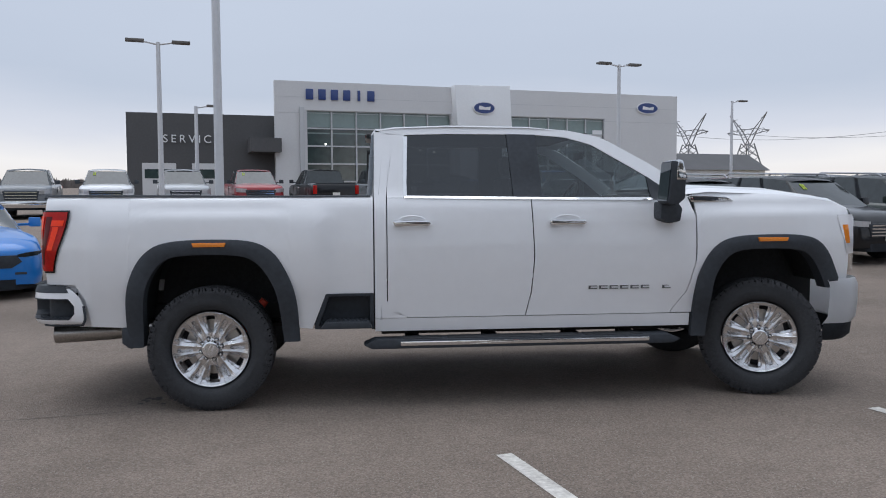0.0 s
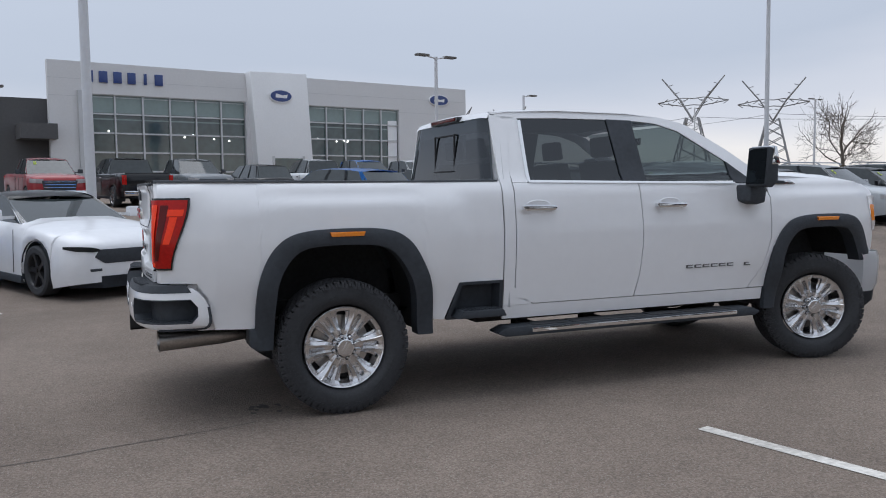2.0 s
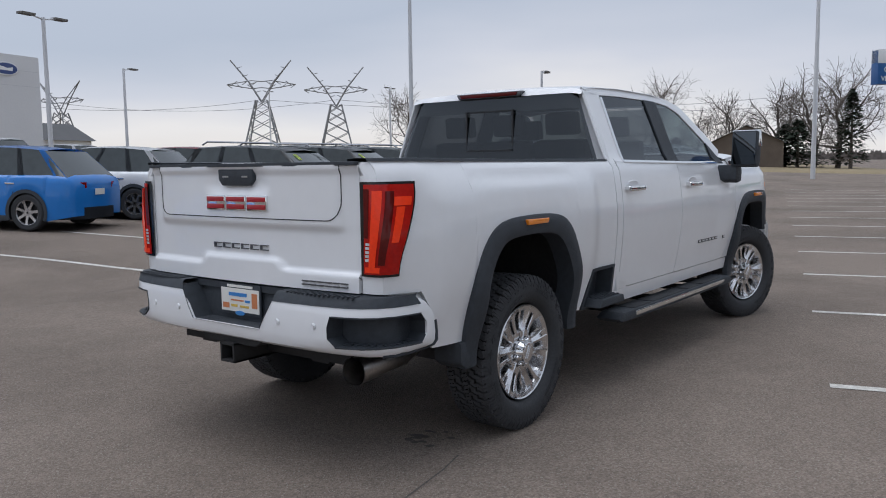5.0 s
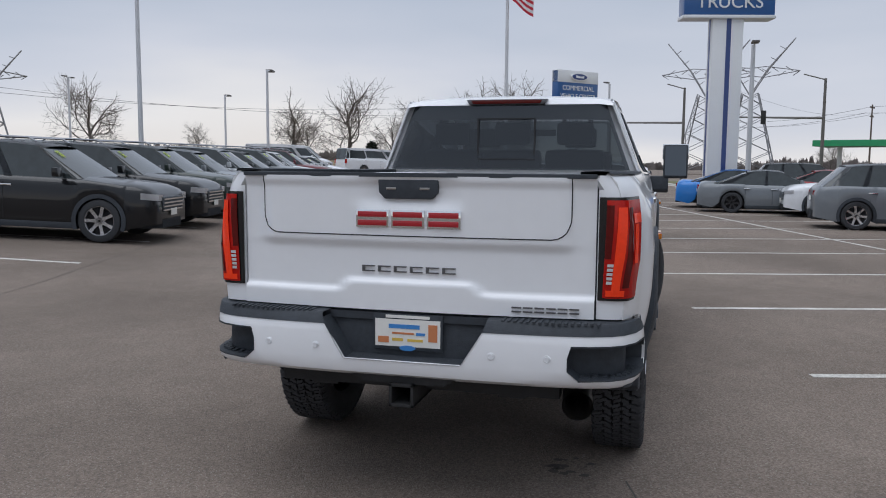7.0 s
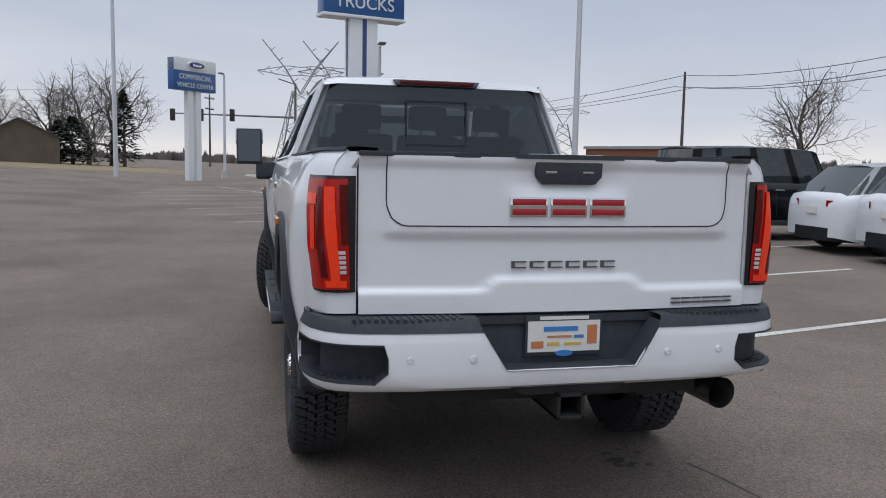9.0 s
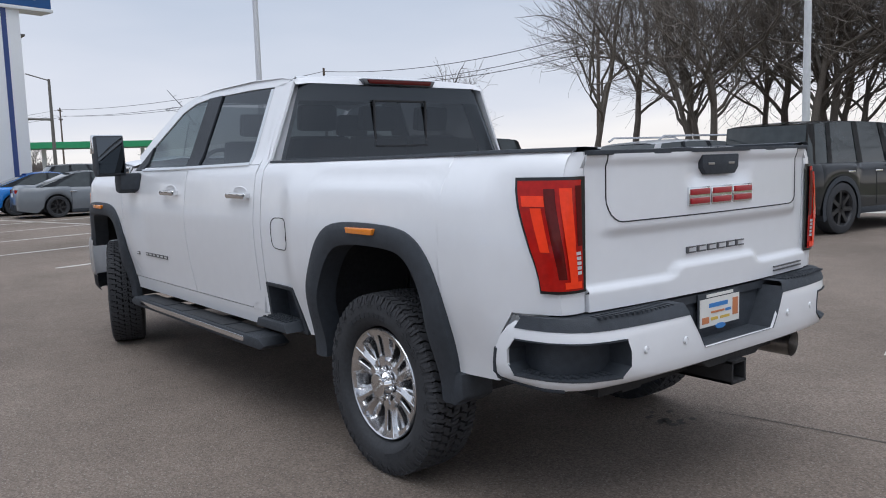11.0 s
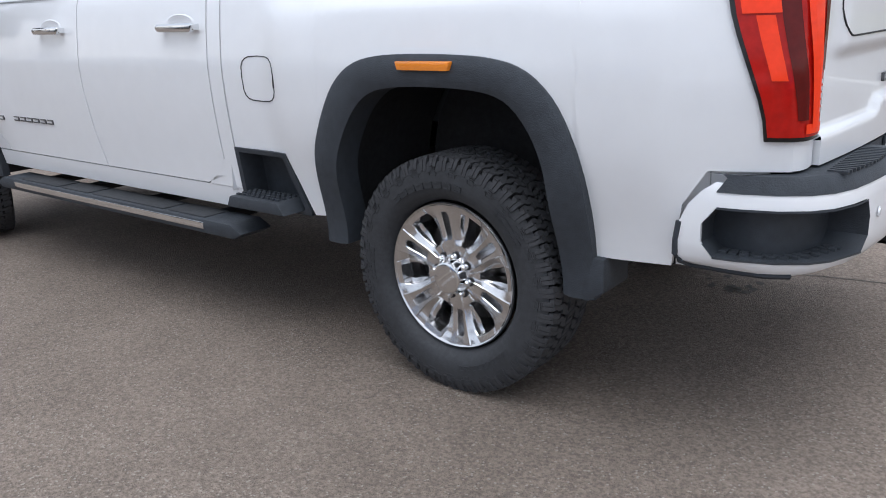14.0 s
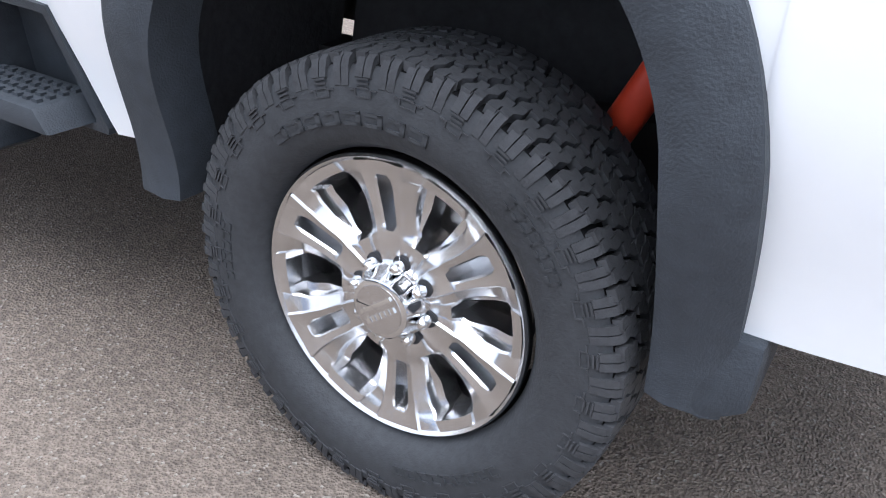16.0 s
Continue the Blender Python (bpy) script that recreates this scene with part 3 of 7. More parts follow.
    lamp_sheet("red_lens", 0.10, 0.95, 0.997, 1.400, 0.010, M_RED, tl)
    lamp_sheet("light_bar", 0.25, 0.40, 1.02, 1.372, 0.016, M_REDHOT, tl)
    lamp_sheet("light_bar", 0.60, 0.90, 1.305, 1.345, 0.015, M_REDHOT, tl)
    lamp_sheet("light_bar", 0.15, 0.50, 1.005, 1.03, 0.014, M_REDHOT, tl)
    lamp_sheet("light_bar", 0.65, 0.80, 1.14, 1.30, 0.013, M_REDHOT, tl)
    lamp_sheet("dark_lens", 0.45, 0.60, 1.04, 1.37, 0.012, M_REDDARK, tl)
    lamp_sheet("dark_lens", 0.10, 0.20, 1.16, 1.38, 0.012, M_REDDARK, tl)
    for q in range(5):
        lamp_sheet("reversing_lamp", 0.15, 0.25, 1.055 + 0.018 * q, 1.067 + 0.018 * q, 0.014, M_CLEAR, tl, "pale ribbed reversing lamp")
    # the body's recess behind the bumper's end
    side_panel("bumper_recess", s, xrange_list(-0.895, -0.80, 0.03), lambda x: 0.605, lambda x: 0.93, M_WHITE, truck, 6, -0.035)
    side_panel("bumper_recess", s, xrange_list(-1.05, -0.897, 0.04), lambda x: 0.845, lambda x: 0.93, M_WHITE, truck, 3, -0.035)

# fuel flap on the driver's side
bm = bmesh.new()
pts = []
for i in range(20):
    a = 2 * math.pi * i / 20
    c, d = math.cos(a), math.sin(a)
    e = 0.55
    pts.append((0.905 + 0.108 * math.copysign(abs(c) ** e, c), 1.105 + 0.088 * math.copysign(abs(d) ** e, d)))
loop = [(x, side_y(x, z) + 0.001, z) for x, z in pts]
tube(bm, loop + loop[:1], 0.0022, 5)
part("fuel_flap_seam", bm, M_SEAM, truck)
bm = bmesh.new()
box(bm, 0.797, 0.803, side_y(0.8, 1.09) - 0.002, side_y(0.8, 1.09) + 0.003, 1.075, 1.105)
part("fuel_flap_notch", bm, M_LINER, truck)

# tailgate with its pressed relief
def gate_x(y, z):
    a = abs(y)
    x = -1.155 + 0.042 * (a / 0.8) ** 2
    x -= 0.020 * sstep(1.17, 1.215, z) * (1 - sstep(0.66, 0.72, a) * 0.9)
    x -= 0.012 * sstep(1.44, 1.475, z)
    zc = 1.035 - 0.045 * sstep(0.27, 0.34, a)
    x -= 0.022 * (1 - sstep(zc - 0.012, zc + 0.012, z)) * (1 - sstep(0.80, 0.78, a) * 0)
    x += 0.020 * sstep(0.27, 0.15, a) * sstep(1.335, 1.40, z) * sstep(1.52, 1.44, z)
    return x


bm = bmesh.new()
ys = [-0.795 + 1.59 * i / 64 for i in range(65)]
zs = [0.905 + 0.585 * i / 60 for i in range(61)]
quad_grid(bm, [[(gate_x(y, z), y, z) for y in ys] for z in zs])
bmesh.ops.recalc_face_normals(bm, faces=bm.faces)
if bm.faces[:][0].normal.x > 0:
    bmesh.ops.reverse_faces(bm, faces=bm.faces)
bmesh.ops.solidify(bm, geom=bm.faces[:], thickness=0.045)
tailgate = part("tailgate", bm, M_WHITE, truck, "white pressed tailgate", 60)
bm = bmesh.new()
prism(bm, [(-1.185, 0.0), (-1.178, 0.4), (-1.145, 0.795), (-1.08, 0.795), (-1.08, -0.795), (-1.145, -0.795), (-1.178, -0.4)], 1.486, 1.504, 'z', 0.004)
part("gate_cap", bm, M_TRIM, tailgate)
bm = bmesh.new()
seam = [(-0.695, 1.49), (-0.695, 1.31), (-0.68, 1.265), (-0.65, 1.238), (-0.62, 1.232), (0.62, 1.232), (0.65, 1.238), (0.68, 1.265), (0.695, 1.31), (0.695, 1.49)]
tube(bm, [(gate_x(y, z) - 0.0005, y, z) for y, z in [(p.x, p.y) for p in resample([(a, b, 0) for a, b in seam], 80)]], 0.0028, 5)
part("gate_seam", bm, M_SEAM, tailgate)
bm = bmesh.new()
prism(bm, [(-0.135, 1.475), (0.135, 1.475), (0.132, 1.42), (0.105, 1.392), (-0.105, 1.392), (-0.132, 1.42)], -1.178, -1.14, "x", 0.006)
hd = part("gate_handle", bm, M_TRIM, tailgate, "black tailgate handle with two buttons")
for yb in (-0.075, 0.075):
    bm = bmesh.new()
    box(bm, -1.181, -1.172, yb - 0.022, yb + 0.022, 1.432, 1.442, 0.002)
    part("button", bm, M_STEEL, hd)
# maker's badge as three plain red blocks in chrome rims
for y0, y1 in ((0.235, 0.085), (0.075, -0.075), (-0.085, -0.235)):
    bm = bmesh.new()
    prism(bm, [(y0, 1.268), (y0, 1.345), (y1, 1.345), (y1, 1.268)], -1.182, -1.165, "x", 0.004)
    rim = part("badge_rim", bm, M_CHROME, tailgate, "chrome badge rim")
    for z0, z1 in ((1.276, 1.300), (1.313, 1.337)):
        bm = bmesh.new()
        prism(bm, [(y0 - 0.009, z0), (y0 - 0.009, z1), (y1 + 0.009, z1), (y1 + 0.009, z0)], -1.188, -1.178, "x", 0.003)
        part("badge_face", bm, M_BADGE_RED, rim, "red enamel badge bar")
for i in range(6):
    y = 0.215 - i * 0.073
    bm = bmesh.new()
    box(bm, -1.162, -1.150, y - 0.058, y, 1.094, 1.099)
    box(bm, -1.162, -1.150, y - 0.058, y, 1.072, 1.077)
    box(bm, -1.161, -1.150, y - 0.012, y, 1.074, 1.095)
    part("badge_bar", bm, M_DARKSTEEL, tailgate)
for i in range(6):
    y = -0.455 - i * 0.048
    bm = bmesh.new()
    box(bm, gate_x(y, 0.94) - 0.007, gate_x(y, 0.94) + 0.005, y - 0.040, y, 0.942, 0.948)
    box(bm, gate_x(y, 0.94) - 0.007, gate_x(y, 0.94) + 0.005, y - 0.040, y, 0.925, 0.931)
    part("badge_bar", bm, M_DARKSTEEL, tailgate)

# bed floor and front wall
bm = bmesh.new()
box(bm, -1.1, -0.66, -0.8, 0.8, 0.88, 0.95)
box(bm, -0.66, 0.68, -0.40, 0.40, 0.88, 0.95)
box(bm, 0.68, 1.1, -0.8, 0.8, 0.88, 0.95)
box(bm, 1.06, 1.10, -0.8, 0.8, 0.95, 1.46)
part("bed_floor", bm, M_TRIM, truck)

# roof, rear wall, windscreen, bonnet
bm = bmesh.new()
rows = []
for x, ze, yc in ((1.135, 1.955, 0.70), (1.16, 1.985, 0.705), (1.30, 2.005, 0.70), (1.7, 2.02, 0.70), (2.3, 2.012, 0.70), (2.6, 1.985, 0.70), (2.86, 1.93, 0.70)):
    rows.append([(x - 0.02 * (1 - abs(v)), v * (yc + 0.022), ze + 0.022 * (1 - v * v) * (0 if x < 1.14 else 1) - (0.012 if abs(v) == 1 else 0)) for v in [-1 + i / 8 for i in range(17)]])
quad_grid(bm, rows)
part("roof", bm, M_WHITE, truck)
bm = bmesh.new()
outer = [(-0.925, 1.46), (-0.90, 1.52), (-0.72, 1.955), (0.72, 1.955), (0.90, 1.52), (0.925, 1.46)]
def wall_x(y, z):
    return 1.10 + 0.045 * (z - 1.46) / 0.5 + 0.07 * max(0, abs(y) / lerp_list([(1.46, 0.93), (1.52, 0.90), (1.97, 0.715)], z) - 0.86) / 0.14
rows = []
for i in range(13):
    z = 0.62 + (1.965 - 0.62) * i / 12
    w = lerp_list([(0.6, 0.97), (1.46, 0.93), (1.52, 0.905), (1.965, 0.725)], z)
    rows.append([(wall_x(w * v, max(z, 1.46)), w * v, z) for v in [-1 + k / 10 for k in range(21)]])
quad_grid(bm, rows, skip=lambda i, j: 8 <= i <= 10 and 1 <= j <= 18)
bmesh.ops.solidify(bm, geom=bm.faces[:], thickness=0.012)
part("cab_rear_wall", bm, M_WHITE, truck)
bm = bmesh.new()
rows = []
for i in range(7):
    z = 1.508 + (1.952 - 1.508) * i / 6
    w = lerp_list([(1.508, 0.845), (1.952, 0.680)], z)
    rows.append([(wall_x(w * v, z) - 0.012, w * v, z) for v in [-1 + k / 10 for k in range(21)]])
quad_grid(bm, rows)
rg = part("rear_window", bm, M_GLASSB, truck, "dark tinted rear cab window with a sliding pane")
rg.visible_shadow = False
bm = bmesh.new()
for y0, y1, z0, z1 in ((-0.20, 0.20, 1.855, 1.865), (-0.20, 0.20, 1.575, 1.585), (-0.205, -0.193, 1.575, 1.865), (0.193, 0.205, 1.575, 1.865)):
    xx = wall_x(0, (z0 + z1) / 2) - 0.022
    box(bm, xx, xx + 0.012, y0, y1, z0, z1)
part("sliding_pane_frame", bm, M_INT, rg)
bm = bmesh.new()
prism(bm, [(-0.285, 1.992), (0.285, 1.992), (0.262, 1.955), (-0.262, 1.955)], 1.098, 1.16, "x", 0.006)
bl = part("high_brake_lamp", bm, M_DARKSTEEL, truck, "roof-edge brake lamp with smoked ends")
bm = bmesh.new()
prism(bm, [(-0.25, 1.986), (0.25, 1.986), (0.235, 1.961), (-0.235, 1.961)], 1.09, 1.12, "x", 0.004)
part("red_lens", bm, M_REDDARK, bl)
bm = bmesh.new()
rows = []
for i in range(7):
    f = i / 6
    x, z, w = 2.86 + (3.46 - 2.86) * f, 1.935 + (1.535 - 1.935) * f, 0.70 + 0.16 * f
    rows.append([(x + 0.10 * (1 - v * v) * (0.4 + f * 0.6), w * v, z) for v in [-1 + k / 8 for k in range(17)]])
quad_grid(bm, rows)
ws = part("windscreen", bm, M_GLASSF, truck)
ws.visible_shadow = False
bm = bmesh.new()
rows = []
for x, z, w in ((3.40, 1.52, 0.93), (3.6, 1.54, 0.93), (4.2, 1.515, 0.90), (4.6, 1.46, 0.87), (4.76, 1.40, 0.83), (4.81, 1.33, 0.80)):
    rows.append([(x + 0.05 * (1 - v * v) * sstep(4.2, 4.8, x), w * v, z + 0.03 * (1 - v ** 4) * sstep(4.9, 4.5, x) + 0.012 * sstep(0.45, 0.55, abs(v)) * sstep(0.75, 0.6, abs(v)) - 0.02 * (abs(v) == 1)) for v in [-1 + k / 12 for k in range(25)]])
quad_grid(bm, rows)
part("bonnet", bm, M_WHITE, truck)
bm = bmesh.new()
prism(bm, [(-0.78, 0.90), (-0.78, 1.33), (0.78, 1.33), (0.78, 0.90)], 4.78, 4.84, "x", 0.02)
part("grille", bm, M_CHROME, truck)
bm = bmesh.new()
path = [(4.53, 0.985), (4.70, 0.97), (4.80, 0.91), (4.85, 0.80), (4.88, 0.5), (4.89, 0.0)]
path = path + [(x, -y) for x, y in path[-2::-1]]
rows = [[(x - d, y * (1 - d * 0.3), z) for x, y in path] for z, d in ((0.52, 0.05), (0.58, 0.01), (0.70, 0.0), (0.82, 0.0), (0.87, 0.02))]
quad_grid(bm, rows)
bmesh.ops.solidify(bm, geom=bm.faces[:], thickness=0.02)
part("front_bumper", bm, M_WHITE, truck)
bm = bmesh.new()
rows = [[(x - d, y * (1 - d * 0.3), z) for x, y in path] for z, d in ((0.40, 0.10), (0.44, 0.05), (0.53, 0.04))]
quad_grid(bm, rows)
bmesh.ops.solidify(bm, geom=bm.faces[:], thickness=0.02)
part("front_air_dam", bm, M_TRIM, truck)

# rear bumper
half = [(-0.83, 1.0), (-0.90, 1.0), (-1.0, 0.992), (-1.09, 0.968), (-1.16, 0.925), (-1.205, 0.87), (-1.235, 0.79), (-1.25, 0.70), (-1.262, 0.60), (-1.27, 0.48), (-1.275, 0.36), (-1.277, 0.26), (-1.277, 0.13), (-1.277, 0.0)]
plan = [(x, -y) for x, y in half] + half[-2::-1]
bz = [(0.625, 0.05), (0.645, 0.012), (0.665, 0.004), (0.705, 0.0), (0.76, 0.0), (0.81, 0.004), (0.85, 0.008), (0.875, 0.02)]
NP = len(plan)


def bump_pt(j, i, inset=0.0):
    z, d = bz[i]
    x, y = plan[j]
    k = j if j < 14 else NP - 1 - j
    if k == 10 and i >= 3:
        y = math.copysign(0.26 + (z - 0.705) * 0.62, y)
    if k == 11 and i >= 3:
        y = math.copysign(0.2, y)
    if k == 7 and i in (2, 5):
        y = math.copysign(abs(y) + 0.045 if i == 2 else abs(y) + 0.015, y)
    if k == 1 and i in (2, 5):
        x -= 0.035
    if k == 0:
        x -= (0.03, 0.01, 0.0, 0.0, 0.008, 0.03, 0.065, 0.10)[i]
    if k == 1:
        x -= (0.0, 0.0, 0.0, 0.0, 0.0, 0.005, 0.035, 0.06)[i]
    r = d + inset
    c = sstep(-0.9, -1.25, x)
    return (x + r * c, y - math.copysign(r * (1 - c), y) if abs(y) > 0.05 else y, z)


def pocket_cell(i, j):
    k = min(j, NP - 2 - j)
    return 2 <= i <= 4 and 1 <= k <= 6


def notch_cell(i, j):
    return i >= 3 and 10 <= j <= NP - 12


bm = bmesh.new()
quad_grid(bm, [[bump_pt(j, i) for j in range(NP)] for i in range(8)], skip=lambda i, j: pocket_cell(i, j) or notch_cell(i, j))
bmesh.ops.recalc_face_normals(bm, faces=bm.faces)
bmesh.ops.solidify(bm, geom=bm.faces[:], thickness=0.012)
bumper = part("rear_bumper", bm, M_WHITE, truck, "white rear bumper with black corner steps", 40)
for order in (range(NP), range(NP - 1, -1, -1)):
    js = list(order)[:5]
    bm = bmesh.new()
    tube(bm, [bump_pt(js[0], i, -0.002) for i in (4, 3, 2, 1, 0)] + [bump_pt(j, 0, -0.002) for j in js[1:]], 0.009, 6)
    part("bumper_gasket", bm, M_TRIM, bumper, "black rubber gasket round the bumper's end")
for lo, hi in ((1, 7), (NP - 8, NP - 2)):
    bm = bmesh.new()
    deep = 0.10
    def in_pt(j, i, dep):
        x, y, z = bump_pt(j, i, dep)
        return (x, y, z + (0.006 if i == 2 else -0.006 if i == 5 else 0))
    quad_grid(bm, [[in_pt(j, i, deep) for j in range(lo, hi + 1)] for i in range(2, 6)])
    for i in (2, 5):
        quad_grid(bm, [[in_pt(j, i, -0.005) for j in range(lo, hi + 1)], [in_pt(j, i, 0.03) for j in range(lo, hi + 1)], [in_pt(j, i, deep) for j in range(lo, hi + 1)]])
        quad_grid(bm, [[in_pt(j, i, -0.005) for j in range(lo, hi + 1)], [bump_pt(j, i, -0.005) for j in range(lo, hi + 1)]])
    for j in (lo, hi):
        quad_grid(bm, [[in_pt(j, i, -0.005) for i in range(2, 6)], [in_pt(j, i, deep) for i in range(2, 6)]])
    cs = part("corner_step", bm, M_TRIM, bumper, "black corner step")
    bm = bmesh.new()
    for j in range(lo, hi):
        for q in (0.25, 0.75):
            for dep in (0.05, 0.075):
                a, b = Vector(bump_pt(j, 2, dep)), Vector(bump_pt(j + 1, 2, dep))
                p = a.lerp(b, q)
                box(bm, p.x - 0.011, p.x + 0.011, p.y - 0.009, p.y + 0.009, p.z - 0.002, p.z + 0.013)
    part("step_grip", bm, M_TRIM, cs)["kind"] = "stuff"
bm = bmesh.new()
cols = range(10, NP - 10)
def notch_pt(j, i, dep):
    p = bump_pt(j, i, dep)
    return p
quad_grid(bm, [[notch_pt(j, i, 0.12) for j in cols] for i in range(3, 8)])
quad_grid(bm, [[notch_pt(j, 3, -0.004) for j in cols], [notch_pt(j, 3, 0.12) for j in cols]])
for j in (10, NP - 11):
    quad_grid(bm, [[notch_pt(j, i, -0.004) for i in range(3, 8)], [notch_pt(j, i, 0.12) for i in range(3, 8)]])
part("plate_recess", bm, M_TRIM, bumper, "black recess round the number plate")
top_in = [(max(-1.135, x + 0.12) if abs(y) < 0.93 else x + 0.0, math.copysign(min(abs(y), 0.9 if x < -1.0 else 0.975), y), 0.898) for x, y in plan]
top_out = [bump_pt(j, 7) for j in range(NP)]
for seg in (range(1, 11), range(NP - 11, NP - 1)):
    bm = bmesh.new()
    quad_grid(bm, [[(bump_pt(j, 6, -0.003)) for j in seg], [(top_out[j][0], top_out[j][1], 0.888) for j in seg], [(top_out[j][0] + 0.01, top_out[j][1], 0.897) for j in seg], [top_in[j] for j in seg]])
    pad = part("step_pad", bm, M_TRIM, bumper, "black ribbed top pad")
bm = bmesh.new()
for sy in (-1, 1):
    for i in range(16):
        y = sy * (0.43 + i * 0.026)
        box(bm, -1.245 + 0.03 * sstep(0.6, 0.85, abs(y)), -1.165, y - 0.006, y + 0.006, 0.893, 0.902)
box(bm, -1.165, -1.10, -0.80, 0.80, 0.86, 0.893)
part("pad_rib", bm, M_TRIM, pad)
for y in (-0.62, -0.30 - 0.09, 0.39, 0.62):
    bm = bmesh.new()
    xx = lerp_list([(0.3, -1.277), (0.48, -1.27), (0.6, -1.262), (0.7, -1.25)], abs(y))
    lathe(bm, [(0.0, -0.004), (0.010, -0.004), (0.011, 0.0), (0.014, -0.002), (0.016, 0.001)], 16, m=pose(xx - 0.002, y, 0.755, 0, 0, -90))
    part("parking_sensor", bm, M_WHITE, bumper)

# dealer plate with plain coloured bars
bm = bmesh.new()
box(bm, -1.175, -1.167, -0.158, 0.158, 0.732, 0.892, 0.003)
plate = part("number_plate", bm, M_TRIM, truck, "white dealer plate in a black frame")
M_PLATE = material("plate_white", (0.75, 0.74, 0.70), 0.4, 0, 0.04, 10)
M_PBLUE = material("plate_blue", (0.05, 0.22, 0.55), 0.4, 0, 0.06, 10)
M_PYEL = material("plate_yellow", (0.65, 0.45, 0.08), 0.4, 0, 0.06, 10)
M_PORANGE = material("plate_orange", (0.55, 0.2, 0.08), 0.4, 0, 0.06, 10)
for name, mat, y0, y1, z0, z1, d in (("plate_face", M_PLATE, -0.148, 0.148, 0.748, 0.868, 0.0), ("frame_bar", M_PLATE, -0.10, 0.10, 0.873, 0.886, 0.0), ("plate_bar", M_PBLUE, -0.055, 0.085, 0.828, 0.846, 0.002),
                                  ("plate_bar", M_PYEL, 0.02, 0.07, 0.772, 0.785, 0.002), ("plate_bar", M_PORANGE, 0.085, 0.135, 0.763, 0.79, 0.002), ("plate_bar", M_PORANGE, -0.135, -0.095, 0.775, 0.85, 0.002),
                                  ("plate_bar", M_PYEL, -0.07, 0.0, 0.772, 0.783, 0.002), ("plate_bar", M_PBLUE, -0.08, -0.04, 0.80, 0.812, 0.002), ("plate_bar", M_PORANGE, -0.03, 0.07, 0.803, 0.811, 0.002)):
    bm = bmesh.new()
    box(bm, -1.178 - d, -1.174 - d, y0, y1, z0, z1)
    part(name, bm, mat, plate)
bm = bmesh.new()
prism(bm, [(0.036 * math.cos(a), 0.742 + 0.012 * math.sin(a)) for a in [2 * math.pi * k / 20 for k in range(20)]], -1.182, -1.174, "x")
part("plate_oval", bm, M_PBLUE, plate)

# hitch, exhaust, chassis, axles, springs
bm = bmesh.new()
for y0, y1, z0, z1 in ((-0.055, 0.055, 0.592, 0.605), (-0.055, 0.055, 0.505, 0.518), (-0.055, -0.042, 0.505, 0.605), (0.042, 0.055, 0.505, 0.605)):
    box(bm, -1.27, -0.95, y0, y1, z0, z1, 0.002)
bmesh.ops.remove_doubles(bm, verts=bm.verts, dist=0.001)
hitch = part("tow_hitch", bm, M_FRAME, truck, "black receiver hitch")
bm = bmesh.new()
box(bm, -1.05, -0.95, -0.65, 0.65, 0.53, 0.61)
part("hitch_beam", bm, M_FRAME, hitch)
bm = bmesh.new()
prism(bm, [(-0.25, 0.64), (0.25, 0.64), (0.18, 0.60), (-0.18, 0.60)], -1.24, -1.0, "x")
part("hitch_cover", bm, M_FRAME, hitch)
bm = bmesh.new()
tube(bm, [(-0.30, -0.55, 0.55), (-0.55, -0.62, 0.545), (-0.75, -0.70, 0.54), (-1.12, -0.735, 0.53)], 0.055, 20, 0.066, caps=False)
tube(bm, [(-1.12, -0.735, 0.53), (-1.10, -0.733, 0.531), (-0.9, -0.71, 0.535)], 0.060, 20, 0.05, caps=False)
part("exhaust_tip", bm, M_STEEL, truck, "wide brushed steel exhaust tip")
bm = bmesh.new()
for s in (-1, 1):
    box(bm, -1.05, 4.6, min(s * 0.38, s * 0.50), max(s * 0.38, s * 0.50), 0.52, 0.70)
box(bm, 1.2, 3.6, -0.36, 0.36, 0.42, 0.62)
box(bm, 0.7, 1.15, 0.1, 0.36, 0.40, 0.6)
box(bm, 1.12, 3.45, -0.93, 0.93, 0.55, 0.66)
box(bm, 3.4, 4.7, -0.42, 0.42, 0.5, 1.2)
part("chassis", bm, M_FRAME, truck)
for ax in (0, WB):
    bm = bmesh.new()
    tube(bm, [(ax, -0.80, 0.433), (ax, 0.80, 0.433)], 0.055, 14)
    lathe(bm, [(0.0, -0.16), (0.10, -0.14), (0.17, -0.05), (0.17, 0.05), (0.10, 0.14), (0.0, 0.16)], 20, m=pose(ax, 0, 0.433))
    part("axle", bm, M_FRAME, truck)
for s in (-1, 1):
    bm = bmesh.new()
    for k in range(5):
        L = 0.70 - k * 0.11
        rows = [[(x, s * yy, 0.56 + 0.10 * (x / 0.7) ** 2 - k * 0.014) for yy in (0.56, 0.635)] for x in [-L + 2 * L * i / 10 for i in range(11)]]
        quad_grid(bm, rows)
    bmesh.ops.solidify(bm, geom=bm.faces[:], thickness=0.009)
    part("leaf_spring", bm, M_FRAME, truck)
    bm = bmesh.new()
    tube(bm, [(-0.12 * s, s * 0.68, 0.45), (-0.34 * s, s * 0.66, 0.92 if s > 0 else 0.74)], 0.032, 14)
    part("shock_absorber", bm, M_SHOCK, truck, "red shock absorber")

